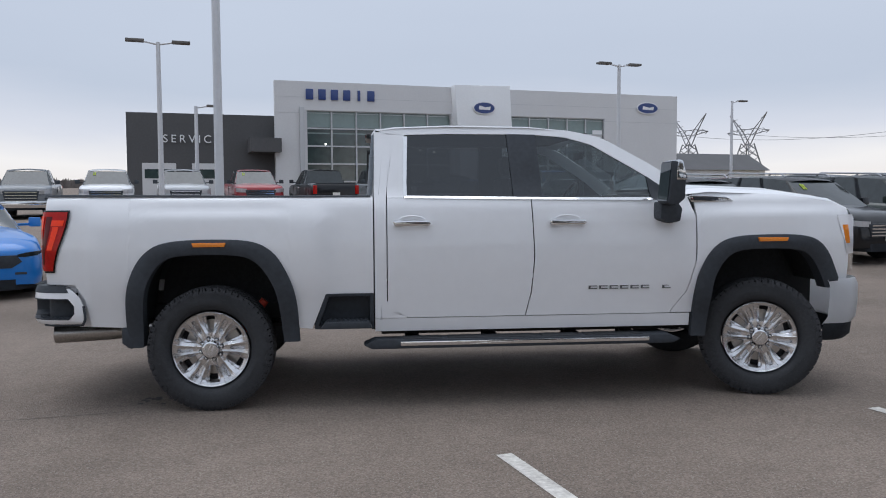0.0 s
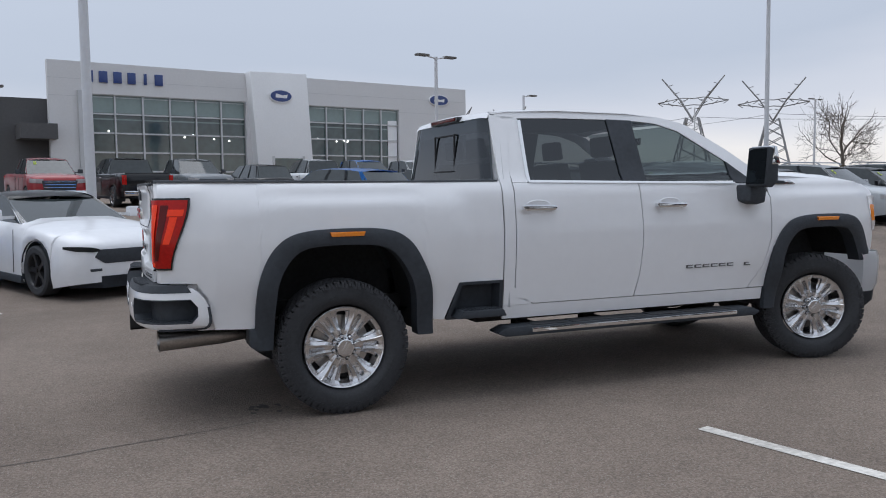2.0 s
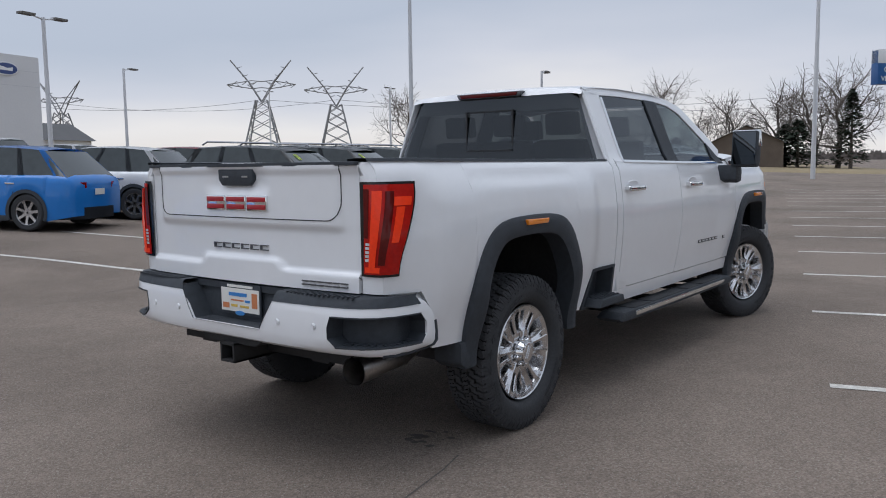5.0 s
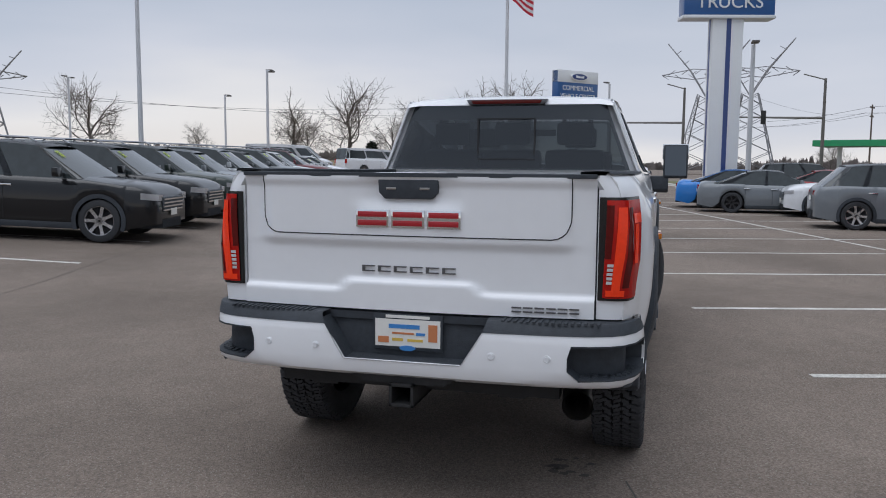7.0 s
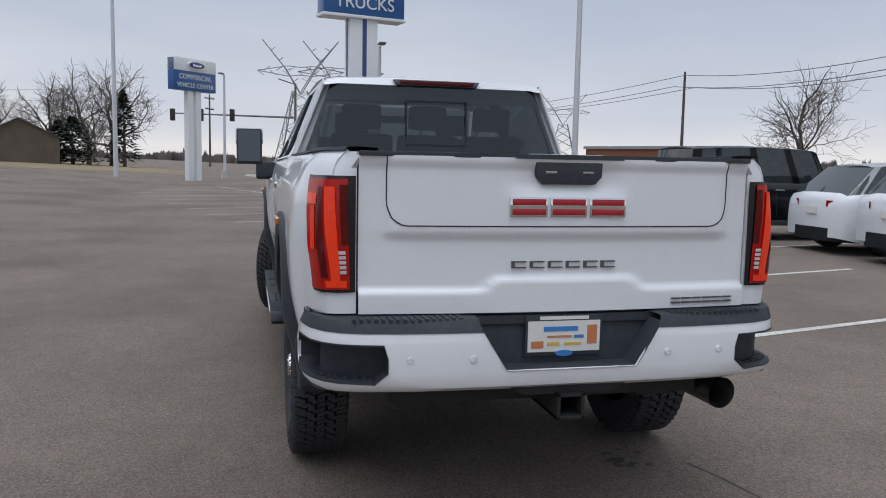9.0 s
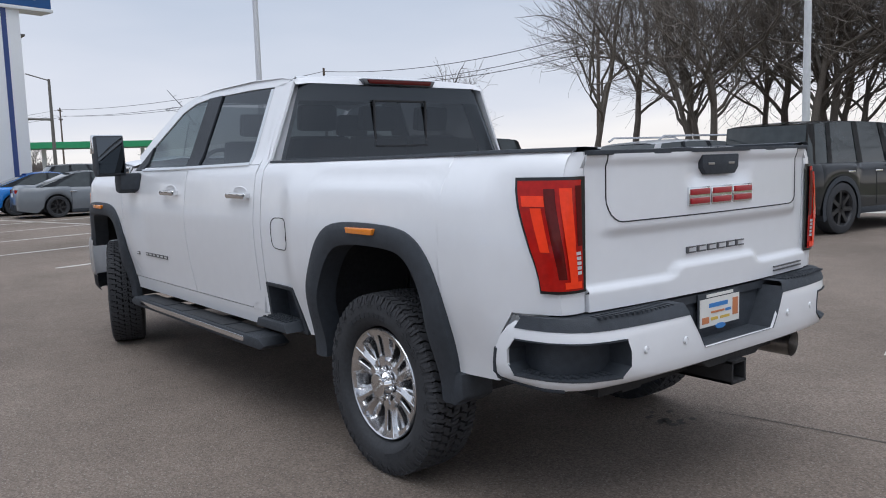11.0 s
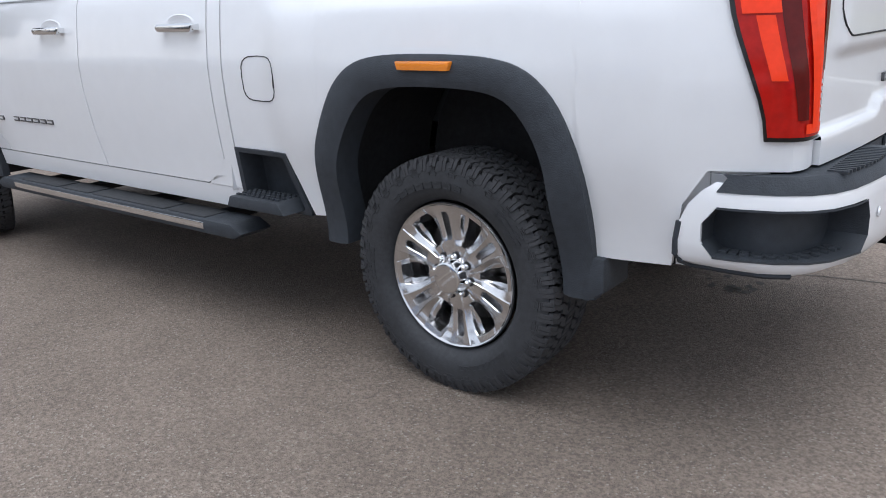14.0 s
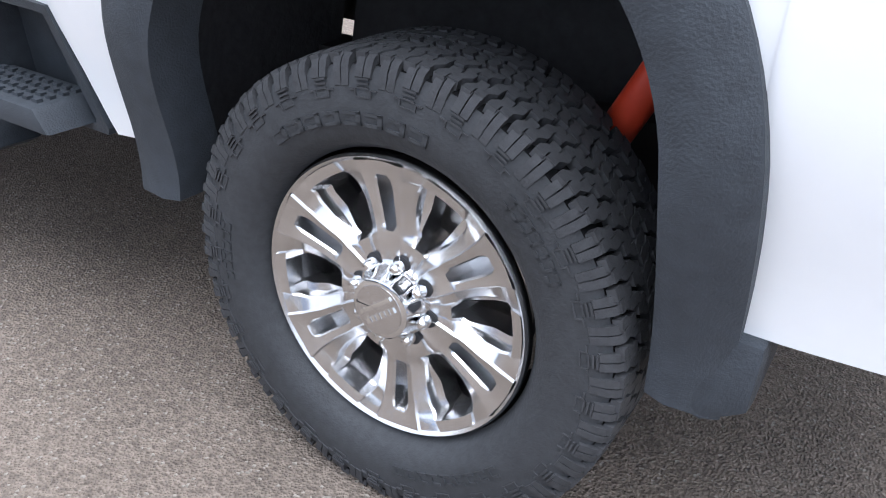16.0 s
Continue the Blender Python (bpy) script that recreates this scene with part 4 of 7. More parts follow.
# cabin furniture
bm = bmesh.new()
box(bm, 1.16, 3.4, -0.88, 0.88, 0.66, 0.72)
part("cab_floor", bm, M_INT, truck)
for sx, ys in ((2.35, (-0.40, 0.40)), (1.42, (-0.45, 0.0, 0.45))):
    for y in ys:
        bm = bmesh.new()
        w = 0.26 if sx > 2 else 0.21
        prism(bm, [(sx + 0.02, 1.05), (sx + 0.55, 1.08), (sx + 0.55, 0.90), (sx, 0.90)], y - w, y + w, "y", 0.03)
        prism(bm, [(sx + 0.02, 1.03), (sx + 0.14, 1.05), (sx - 0.02, 1.66), (sx - 0.12, 1.64)], y - w, y + w, "y", 0.04)
        prism(bm, [(sx - 0.07, 1.68), (sx + 0.01, 1.69), (sx - 0.02, 1.85), (sx - 0.09, 1.84)], y - 0.13, y + 0.13, "y", 0.03)
        part("seat", bm, M_INT, truck)
bm = bmesh.new()
prism(bm, [(2.95, 1.42), (3.05, 1.50), (3.40, 1.50), (3.40, 1.0), (3.0, 1.05)], -0.85, 0.85, "y", 0.03)
part("dashboard", bm, M_INT, truck)
bm = bmesh.new()
pts = [pose(2.86, 0.40, 1.44, 0, -62, 0) @ Vector((0.19 * math.cos(a), 0.19 * math.sin(a), 0)) for a in [2 * math.pi * k / 28 for k in range(29)]]
tube(bm, pts, 0.016, 8, caps=False)
tube(bm, [(2.86, 0.22, 1.44), (2.86, 0.58, 1.44)], 0.016, 6)
tube(bm, [(2.86, 0.40, 1.44), (3.0, 0.40, 1.38)], 0.05, 10)
part("steering_wheel", bm, M_INT, truck)
bm = bmesh.new()
box(bm, 2.86, 2.88, -0.13, 0.13, 1.80, 1.86, 0.008)
part("rear_view_mirror", bm, M_INT, truck)
bm = bmesh.new()
box(bm, 1.16, 2.75, -0.69, 0.69, 1.955, 1.965)
part("headliner", bm, M_INT, truck)


# near-black rubber: the shade between the tread blocks is put into its colour
M_GROOVE_SHADE = material("groove_shade_rubber", (0.010, 0.010, 0.011), 0.9, 0, 0.2, 20, spec=0.15)


# wheels: built once on the driver's side at the origin, axle along y, outer face towards +y
def ring_box(bm, r0, r1, a0, a1, y0, y1):
    """A small raised bar on a tyre's sidewall, from radius r0 to r1 and angle a0 to a1."""
    v = [bm.verts.new((r * math.cos(a), y, r * math.sin(a))) for y in (y0, y1) for r, a in ((r0, a0), (r1, a0), (r1, a1), (r0, a1))]
    for q in ((4, 5, 6, 7), (0, 1, 5, 4), (1, 2, 6, 5), (2, 3, 7, 6), (3, 0, 4, 7)):
        bm.faces.new([v[k] for k in q])


def tread_half(bm, yc, w, a, s0, s1, skew, amp, shift):
    """Half of a tread block: zigzag ends, a sunk foot and a slightly crowned top."""
    us = (-1, -0.34, 0.34, 1)
    edge = []
    for sv, order in ((s0, us), (s1, us[::-1])):
        for u in order:
            edge.append((yc + shift + u * w / 2, a + (sv + skew * u + amp * (1 if u in (-0.34, 1) else -1)) / 0.43))
    top = lambda y: 0.4335 - 0.07 * max(0, abs(y) - 0.07)
    hi = [bm.verts.new((top(y) * math.cos(t), y, top(y) * math.sin(t))) for y, t in edge]
    lo = [bm.verts.new((0.415 * math.cos(t), y, 0.415 * math.sin(t))) for y, t in edge]
    bm.faces.new(hi)
    for k in range(8):
        bm.faces.new((lo[k], lo[(k + 1) % 8], hi[(k + 1) % 8], hi[k]))


def truck_wheel():
    wh = new("wheel")
    wh["label"] = "polished six-spoke alloy wheel with an all-terrain tyre"
    prof = [(0.262, -0.10), (0.285, -0.125), (0.33, -0.136), (0.39, -0.130), (0.412, -0.116), (0.4145, -0.09), (0.4155, 0.0), (0.4145, 0.09), (0.412, 0.116), (0.402, 0.124), (0.385, 0.1295), (0.350, 0.1335), (0.325, 0.132), (0.305, 0.126), (0.290, 0.114), (0.280, 0.099), (0.273, 0.085)]
    bm = bmesh.new()
    lathe(bm, prof, 96)
    ty = part("tyre", bm, M_RUBBER, wh, "black all-terrain tyre")
    # band under the blocks, coloured dark as the shade down in the grooves
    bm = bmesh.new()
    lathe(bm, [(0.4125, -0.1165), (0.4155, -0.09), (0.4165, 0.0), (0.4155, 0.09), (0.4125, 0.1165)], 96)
    part("shaded_groove", bm, M_GROOVE_SHADE, ty)
    # five rows of interlocking blocks, each cut in two by a sipe
    bm = bmesh.new()
    rnd = random.Random(4)
    n = 58
    step = 2 * math.pi / n
    for k in range(n):
        for yc, w, dk, skew in ((-0.092, 0.044, 0.5, 0.006), (-0.0455, 0.036, 0.1, -0.008), (0.0, 0.038, 0.6, 0.007), (0.0455, 0.036, 0.15, -0.008), (0.092, 0.044, 0.55, -0.006)):
            a = (k + dk + rnd.uniform(-0.05, 0.05)) * step
            half_ = 0.0190 + rnd.uniform(-0.0015, 0.0015)
            amp = 0.0026
            tread_half(bm, yc, w, a, -half_, -0.0011, skew, amp, 0.0030)
            tread_half(bm, yc, w, a, 0.0011, half_, skew, amp, -0.0030)
    part("tread", bm, M_TREAD, ty, "deep block tread")
    # shoulder lugs that reach down the sidewall, long and short in turn, with ladder bars between
    bm = bmesh.new()
    for k in range(n):
        a = (k + 0.55) * step
        for sy in (-1, 1):
            ln = 0.012 if k % 2 else 0.026
            q = [(0.4285, 0.110), (0.4225, 0.1195), (0.4100, 0.1262), (0.409 - ln, 0.1312)]
            da = 0.0155 / 0.43
            for f0, f1 in ((-1, -0.08), (0.08, 1)):
                A = [bm.verts.new((r * math.cos(a + f0 * da), sy * y, r * math.sin(a + f0 * da))) for r, y in q]
                B = [bm.verts.new((r * math.cos(a + f1 * da), sy * y, r * math.sin(a + f1 * da))) for r, y in q]
                C = [bm.verts.new(((r - 0.010) * math.cos(a + f0 * da), sy * (y - 0.010), (r - 0.010) * math.sin(a + f0 * da))) for r, y in q]
                D = [bm.verts.new(((r - 0.010) * math.cos(a + f1 * da), sy * (y - 0.010), (r - 0.010) * math.sin(a + f1 * da))) for r, y in q]
                for i in range(3):
                    bm.faces.new((A[i], A[i + 1], B[i + 1], B[i]))
                    bm.faces.new((A[i], A[i + 1], C[i + 1], C[i]))
                    bm.faces.new((B[i], B[i + 1], D[i + 1], D[i]))
                bm.faces.new((A[3], B[3], D[3], C[3]))
        # raised ladder and tab outlines
        if k % 2:
            for r in (0.3785, 0.3855, 0.3925):
                ring_box(bm, r, r + 0.0032, a - 0.028, a + 0.028, 0.127, 0.1325)
            tab = ((0.3655, 0.368, -0.034, 0.034), (0.3655, 0.379, -0.041, -0.034), (0.3655, 0.379, 0.034, 0.041))
        else:
            tab = ((0.3765, 0.379, -0.066, -0.041), (0.3765, 0.379, 0.041, 0.066))
        for r0, r1, t0, t1 in tab:
            ring_box(bm, r0, r1, a + t0, a + t1, 0.127, 0.1335)
    part("shoulder_lug", bm, M_TREAD, ty, "ribbed shoulder lugs")["kind"] = "stuff"
    # raised sidewall bars where the maker's name stands
    bm = bmesh.new()
    for base, cnt, rr, wd in ((104, 8, 0.322, 5.4), (262, 9, 0.325, 3.6), (152, 7, 0.338, 2.7), (10, 6, 0.338, 2.7)):
        for i in range(cnt):
            a0 = radians(base - i * wd * 1.3)
            a1 = a0 - radians(wd)
            for ra, rb, b0, b1 in ((rr, rr + 0.005, a0, a1), (rr + 0.017, rr + 0.022, a0, a1), (rr, rr + 0.022, a0, a0 + (a1 - a0) * 0.28)):
                ring_box(bm, ra, rb, b0, b1, 0.125, 0.1352)
    part("sidewall_bar", bm, M_RUBBER, ty)["kind"] = "stuff"
    # rim: barrel and flange
    bm = bmesh.new()
    lathe(bm, [(0.222, -0.10), (0.232, -0.02), (0.240, 0.05), (0.250, 0.085), (0.262, 0.104), (0.270, 0.112), (0.277, 0.117), (0.281, 0.112), (0.281, 0.095)], 96)
    rim = part("rim", bm, M_RIM, wh, "polished alloy rim")
    rim.matrix_basis = Matrix.Translation((0, -0.012, 0)) @ Matrix.Diagonal((0.95, 1, 0.95, 1))
    # added dark disc that stands for the shade seen through the spokes
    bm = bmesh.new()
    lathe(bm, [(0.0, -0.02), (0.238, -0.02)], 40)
    part("shade_backing", bm, M_LINER, rim)
    bm = bmesh.new()
    lathe(bm, [(0.09, 0.0), (0.205, 0.0), (0.205, -0.02), (0.09, -0.02)], 40)
    part("brake_disc", bm, M_STEEL, rim)
    # six wide spokes: a sunk slot down the middle, two faceted ribs, stepped window walls
    stations = (0.060, 0.095, 0.112, 0.122, 0.127, 0.134, 0.140, 0.146, 0.165, 0.190, 0.212, 0.224, 0.232, 0.238, 0.243, 0.250, 0.258, 0.270)
    for k in range(6):
        mid = radians(60 * k + 83)
        bm = bmesh.new()
        for sgn in (-1, 1):
            rows = []
            for r in stations:
                face = lerp_list([(0.06, 0.096), (0.11, 0.096), (0.15, 0.093), (0.22, 0.101), (0.245, 0.106), (0.27, 0.113)], r)
                sector = radians(30) * r
                ws = lerp_list([(0.134, 0.008), (0.146, 0.012), (0.224, 0.0155), (0.238, 0.012)], r)
                slot = sstep(0.134, 0.146, r) * sstep(0.240, 0.232, r)
                wo = lerp_list([(0.06, 0.026), (0.112, 0.047), (0.146, 0.049), (0.19, 0.054), (0.224, 0.066), (0.243, 0.080), (0.27, 0.100)], r)
                wo = min(wo, sector - 0.004)
                win = sstep(0.122, 0.134, r) * sstep(0.250, 0.240, r)
                led = sstep(0.146, 0.19, r) * sstep(0.262, 0.243, r)
                inner = min(wo + 0.006 + 0.012 * led, sector - 0.002)
                wall = min(inner + 0.004, sector - 0.001)
                rib = ws + (wo - ws) * 0.42
                floor_ = face - 0.055 * slot
                deep = face - 0.075 * win
                edge_ = face - 0.004 - 0.006 * win
                ledge = face - (0.020 + 0.014 * led) * win
                cols = [(0.0, floor_), (ws * 0.92, floor_), (ws, face - 0.004 * slot), (ws + 0.0035, face), (rib, face + 0.003), (rib + 0.004, face - 0.001), (wo - 0.004, edge_ + 0.002), (wo, edge_ - 0.002 * win), (wo + 0.003 * win, ledge + 0.004 * win), (inner, ledge), (wall, deep), (sector, deep)]
                rows.append([(r * math.cos(mid + sgn * w / r), y, r * math.sin(mid + sgn * w / r)) for w, y in cols])
            quad_grid(bm, rows, skip=lambda i, j: j == 10 and 5 <= i <= 12)
        bmesh.ops.remove_doubles(bm, verts=bm.verts, dist=0.0003)
        part("spoke", bm, M_RIM, rim, "", 24)
    # chrome cap with scalloped sides, a dull flat face and eight lug nuts on painted-shade discs
    bm = bmesh.new()
    rows = []
    for r, y, dip in ((0.0, 0.142, 0), (0.052, 0.142, 0), (0.058, 0.139, 0.0), (0.063, 0.126, 0.10), (0.072, 0.112, 0.22), (0.078, 0.098, 0.24), (0.078, 0.080, 0.24)):
        rows.append([((r * (1 - dip * max(0, math.cos(8 * t)) ** 2)) * math.cos(t + radians(10)), y, (r * (1 - dip * max(0, math.cos(8 * t)) ** 2)) * math.sin(t + radians(10))) for t in [2 * math.pi * q / 96 for q in range(97)]])
    quad_grid(bm, rows)
    bmesh.ops.remove_doubles(bm, verts=bm.verts, dist=0.0003)
    cap = part("hub_cap", bm, M_CHROME, rim, "chrome hub cap")
    bm = bmesh.new()
    lathe(bm, [(0.0, 0.1432), (0.049, 0.1432), (0.050, 0.141)], 40)
    part("cap_face", bm, M_RIM, cap, "dull brushed cap face")
    tilt = pose(0, 0, 0, 0, 38, 0)
    bm = bmesh.new()
    box(bm, -0.040, 0.040, 0.1425, 0.1465, 0.006, 0.014, 0.001)
    for i in range(6):
        box(bm, -0.036 + i * 0.0125, -0.027 + i * 0.0125, 0.1425, 0.1460, -0.016, -0.006)
    bmesh.ops.transform(bm, matrix=tilt, verts=bm.verts)
    part("cap_bar", bm, M_CHROME, cap)
    for k in range(8):
        a = radians(45 * k + 10)
        bm = bmesh.new()
        m = pose(0.077 * math.cos(a), 0.0, 0.077 * math.sin(a))
        lathe(bm, [(0.0, 0.125), (0.006, 0.1245), (0.0095, 0.121), (0.0115, 0.116), (0.012, 0.095)], 12, m=m)
        part("lug_nut", bm, M_CHROME, rim)
        # flat dark disc: the shade round the nut, put in as colour
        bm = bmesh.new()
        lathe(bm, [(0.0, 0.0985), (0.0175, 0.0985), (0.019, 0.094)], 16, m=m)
        part("lug_shade", bm, M_LINER, rim)
    return wh


master = truck_wheel()
master.parent = truck
wheel_poses = [pose(0, 0.866, 0.4385, 0, 0, 0), pose(0, -0.868, 0.4385, 0, 25, 180), pose(WB, 0.868, 0.4385, 0, 40, -19), pose(WB, -0.868, 0.4385, 0, 15, 161)]
master.matrix_basis = wheel_poses[0]
for m in wheel_poses[1:]:
    copy_thing(master, m)

# ---- ground ----
U, VV = Vector((0.966, 0.259, 0)), Vector((-0.259, 0.966, 0))
BAY = 2.83
M_ASPHALT = asphalt()
M_LINE = material("worn_line_paint", (0.62, 0.60, 0.56), 0.8, 0, 0.2, 9, 0.3, 120, dirt=(0.36, 0.34, 0.31))
M_CONC = material("kerb_concrete", (0.52, 0.50, 0.46), 0.85, 0, 0.16, 5, 0.3, 60)
M_GRASS = material("winter_grass", (0.10, 0.11, 0.045), 0.95, 0, 0.3, 2.5, 0.8, 30, dirt=(0.14, 0.12, 0.06))
M_FIELD = material("dry_field", (0.24, 0.19, 0.11), 0.95, 0, 0.25, 0.6, 0.6, 5)
M_CRACK = material("crack_sealer", (0.09, 0.08, 0.07), 0.85, 0, 0.3, 8)

bm = bmesh.new()
gx = [-1500, -400, -120, -60] + [-40 + 4 * i for i in range(36)] + [110, 130, 160, 220, 400, 800, 1600, 3000]
gy = [-1500, -400, -150, -70, -40, -25, -18, -10, -4, 0, 4] + [5 + 0.5 * i for i in range(12)] + [12, 14, 17, 20, 24, 30, 40, 60, 90, 140, 250, 500, 1000, 3000]
quad_grid(bm, [[(x, y, min(rise(x, y), 40)) for x in gx] for y in gy])
ground = part("ground", bm, M_ASPHALT, None)
tagged(ground, "worn grey-brown asphalt of a car lot", "ground", kind="structure")


def strip(name, a, b, w, mat, label, lift=0.004, z=None):
    """A painted line or a strip of ground from a to b."""
    a, b = Vector((*a, 0)), Vector((*b, 0))
    d = (b - a).normalized()
    nrm = Vector((-d.y, d.x, 0)) * (w / 2)
    n = max(2, int((b - a).length / 0.5))
    bm = bmesh.new()
    rnd = random.Random(int(abs(a.x * 37 + a.y * 91) * 10))
    rows = []
    for i in range(n + 1):
        p = a.lerp(b, i / n)
        k1, k2 = 1 + 0.05 * (rnd.random() - 0.5), 1 + 0.05 * (rnd.random() - 0.5)
        q, r = p + nrm * k1, p - nrm * k2
        rows.append([(q.x, q.y, rise(q.x, q.y) + lift), (r.x, r.y, rise(r.x, r.y) + lift)])
    quad_grid(bm, rows)
    ob = part(name, bm, mat, None)
    return tagged(ob, label, "road marking", kind="structure")


def flat(v):
    return (v.x, v.y)


row_a = Vector((0.05, 5.65, 0))
for k in range(-5, 22):
    p = row_a + U * BAY * k
    strip("bay_line", flat(p), flat(p + VV * 5.2), 0.10, M_LINE, "worn white parking bay line")
row_r = Vector((1.86, -2.17, 0))
for k in range(0, 14):
    p = row_r + U * BAY * k
    strip("bay_line", flat(p), flat(p - VV * (11.0 if k > 1 else 6.4)), 0.10, M_LINE, "worn white parking bay line")
strip("bay_line", flat(row_r + U * BAY * 2.2 - VV * 5.6), flat(row_r + U * BAY * 14 - VV * 5.5), 0.10, M_LINE, "worn white line across the bays")
for k in range(-4, 18):
    p = row_a + U * BAY * k + VV * 9.2
    strip("bay_line", flat(p), flat(p + VV * 5.2), 0.10, M_LINE, "worn white parking bay line")
strip("bay_line", (0.95, -8.2), (-0.75, -2.9), 0.16, M_LINE, "worn white line beside the kerb")
for a, b in (((-8, 3.1), (18, 10.4)), ((-9, -2.6), (-0.6, -0.9))):
    pts = resample([(*a, 0), (*b, 0)], 40)
    rnd = random.Random(int(a[0] * 10))
    bm = bmesh.new()
    off, rows = 0.0, []
    for p in pts:
        off = off * 0.7 + rnd.uniform(-0.03, 0.03)
        rows.append([(p.x + off - 0.004, p.y - off + 0.004, rise(p.x, p.y - off + 0.004) + 0.003), (p.x + off + 0.004, p.y - off - 0.004, rise(p.x, p.y - off - 0.004) + 0.003)])
    quad_grid(bm, rows)
    tagged(part("sealed_crack", bm, M_CRACK, None), "dark sealed crack across the asphalt", "crack", kind="structure")
# oil drips under the tail
rnd = random.Random(3)
bm = bmesh.new()
for i in range(16):
    c = Vector((-0.48 + rnd.gauss(0, 0.07), -0.62 + rnd.gauss(0, 0.06), 0.0085))
    r = rnd.uniform(0.008, 0.03)
    vs = [bm.verts.new(c + Vector((r * rnd.uniform(0.6, 1.2) * math.cos(a), r * 1.3 * rnd.uniform(0.6, 1.2) * math.sin(a), 0))) for a in [2 * math.pi * k / 9 for k in range(9)]]
    bm.faces.new(vs)
tagged(part("oil_stain", bm, M_CRACK, None), "small dark oil drips on the asphalt", "stain", kind="structure")


def patch(name, pts, mat, label, lift=0.02, top=0.0):
    bm = bmesh.new()
    prism(bm, pts, -0.3, lift, "z")
    for v in bm.verts:
        v.co.z += rise(v.co.x, v.co.y)
    return tagged(part(name, bm, mat, None), label, "ground", kind="structure")


# kerbed lawn, road and verge beyond the row of parked cars
patch("lawn", [(-40, -60), (-30, -22), (0.5, -16.9), (3.2, -16.4), (40, -8.2), (75, 1.2), (82, -8), (60, -30)], M_GRASS, "winter lawn beside the lot", 0.12)
bm = bmesh.new()
kp = resample([(-30, -22, 0), (0.2, -16.8, 0), (3.2, -16.3, 0), (40, -8.1, 0), (75, 1.3, 0)], 90)
rows = []
for i, p in enumerate(kp):
    d = (kp[min(i + 1, 89)] - kp[max(i - 1, 0)]).normalized()
    nn = Vector((-d.y, d.x, 0))
    rows.append([p + nn * 0.42 + Vector((0, 0, 0.006)), p + nn * 0.12 + Vector((0, 0, 0.012)), p + nn * 0.10 + Vector((0, 0, 0.13)), p + nn * 0.06 + Vector((0, 0, 0.15)), p - nn * 0.12 + Vector((0, 0, 0.15)), p - nn * 0.14 + Vector((0, 0, 0.0))])
quad_grid(bm, rows)
tagged(part("kerb", bm, M_CONC, None), "pale concrete kerb and gutter", "kerb", kind="structure")
# kerbed island end close by
bm = bmesh.new()
isl = [(-9.0, -9.0), (-2.0, -8.3), (-0.2, -8.35), (0.5, -8.8), (1.0, -9.8), (2.2, -13.6), (2.6, -14.9), (2.3, -15.8), (-9.0, -17.5)]
prism(bm, isl, -0.05, 0.15, "z", 0.02)
tagged(part("kerb_island", bm, M_CONC, None), "pale concrete kerbed island", "kerb", kind="structure")
patch("gravel_bed", [(-8.7, -9.35), (-2.0, -8.65), (-0.3, -8.7), (0.2, -9.05), (0.65, -9.95), (1.85, -13.7), (2.2, -14.9), (2.0, -15.5), (-8.7, -17.2)], material("gravel", (0.22, 0.20, 0.18), 0.9, 0, 0.4, 12, 1.0, 25), "grey gravel inside the island", 0.155)
bm = bmesh.new()
rows = []
for x in (64, 67, 71, 76, 84, 95, 110, 130, 160, 200, 260, 340, 420):
    edge = 7.0 + 0.5 * max(0, x - 84) + 14.0 * sstep(76, 64, x)
    rows.append([(x, edge + 190 * g * g, rise(x, edge + 190 * g * g) + (0.0 if g == 0 else 0.14)) for g in [k / 14 for k in range(15)]])
quad_grid(bm, rows)
tagged(part("field", bm, M_FIELD, None), "dry grass field beyond the lot", "ground", kind="structure")
patch("road", [(-60, -52), (-60, -60), (90, -33), (160, -12), (155, -5), (88, -26)], M_ASPHALT, "road beyond the lawn", 0.13)

# ---- showroom ----
M_PANEL = material("pale_cladding", (0.66, 0.66, 0.665), 0.5, 0.1, 0.04, 2)
M_PANELW = material("white_cladding", (0.82, 0.83, 0.84), 0.45, 0.1, 0.03, 2)
M_DARKWALL = material("charcoal_cladding", (0.085, 0.085, 0.088), 0.7, 0, 0.12, 2, 0.1, 20)
M_MULL = material("aluminium_mullion", (0.55, 0.56, 0.57), 0.4, 0.6, 0.05, 6)
M_WINDOW = material("showroom_glass", (0.035, 0.060, 0.060), 0.06, 0, 0.4, 0.7, spec=0.8, coat=0.4)
M_BLIND = material("pale_green_blind", (0.22, 0.29, 0.28), 0.25, 0, 0.1, 1, coat=0.5)
M_SIGNBLUE = material("sign_blue", (0.02, 0.05, 0.20), 0.35, 0, 0.08, 5, coat=0.4)
M_SIGNMID = material("sign_face_blue", (0.02, 0.10, 0.30), 0.35, 0, 0.06, 3, coat=0.4)
M_SIGNWHITE = material("sign_white", (0.78, 0.79, 0.80), 0.4, 0, 0.04, 5)
M_ROOF = material("flat_roof", (0.3, 0.3, 0.3), 0.9)
B0 = Vector((-4.75, 48.0, 0))
ZB = rise(0, 48) - 0.2
building = thing("showroom_building", "pale grey clad car showroom with tall green-tinted glazing", "building",
                 Matrix.Translation((B0.x, B0.y, ZB)) @ pose(0, 0, 0, 0, 0, 13.0))
BH, BL = 8.35, 31.0


def wbox(name, x0, x1, y0, y1, z0, z1, mat, parent, bev=0.0, label=""):
    bm = bmesh.new()
    box(bm, x0, x1, y0, y1, z0, z1, bev)
    return part(name, bm, mat, parent, label)


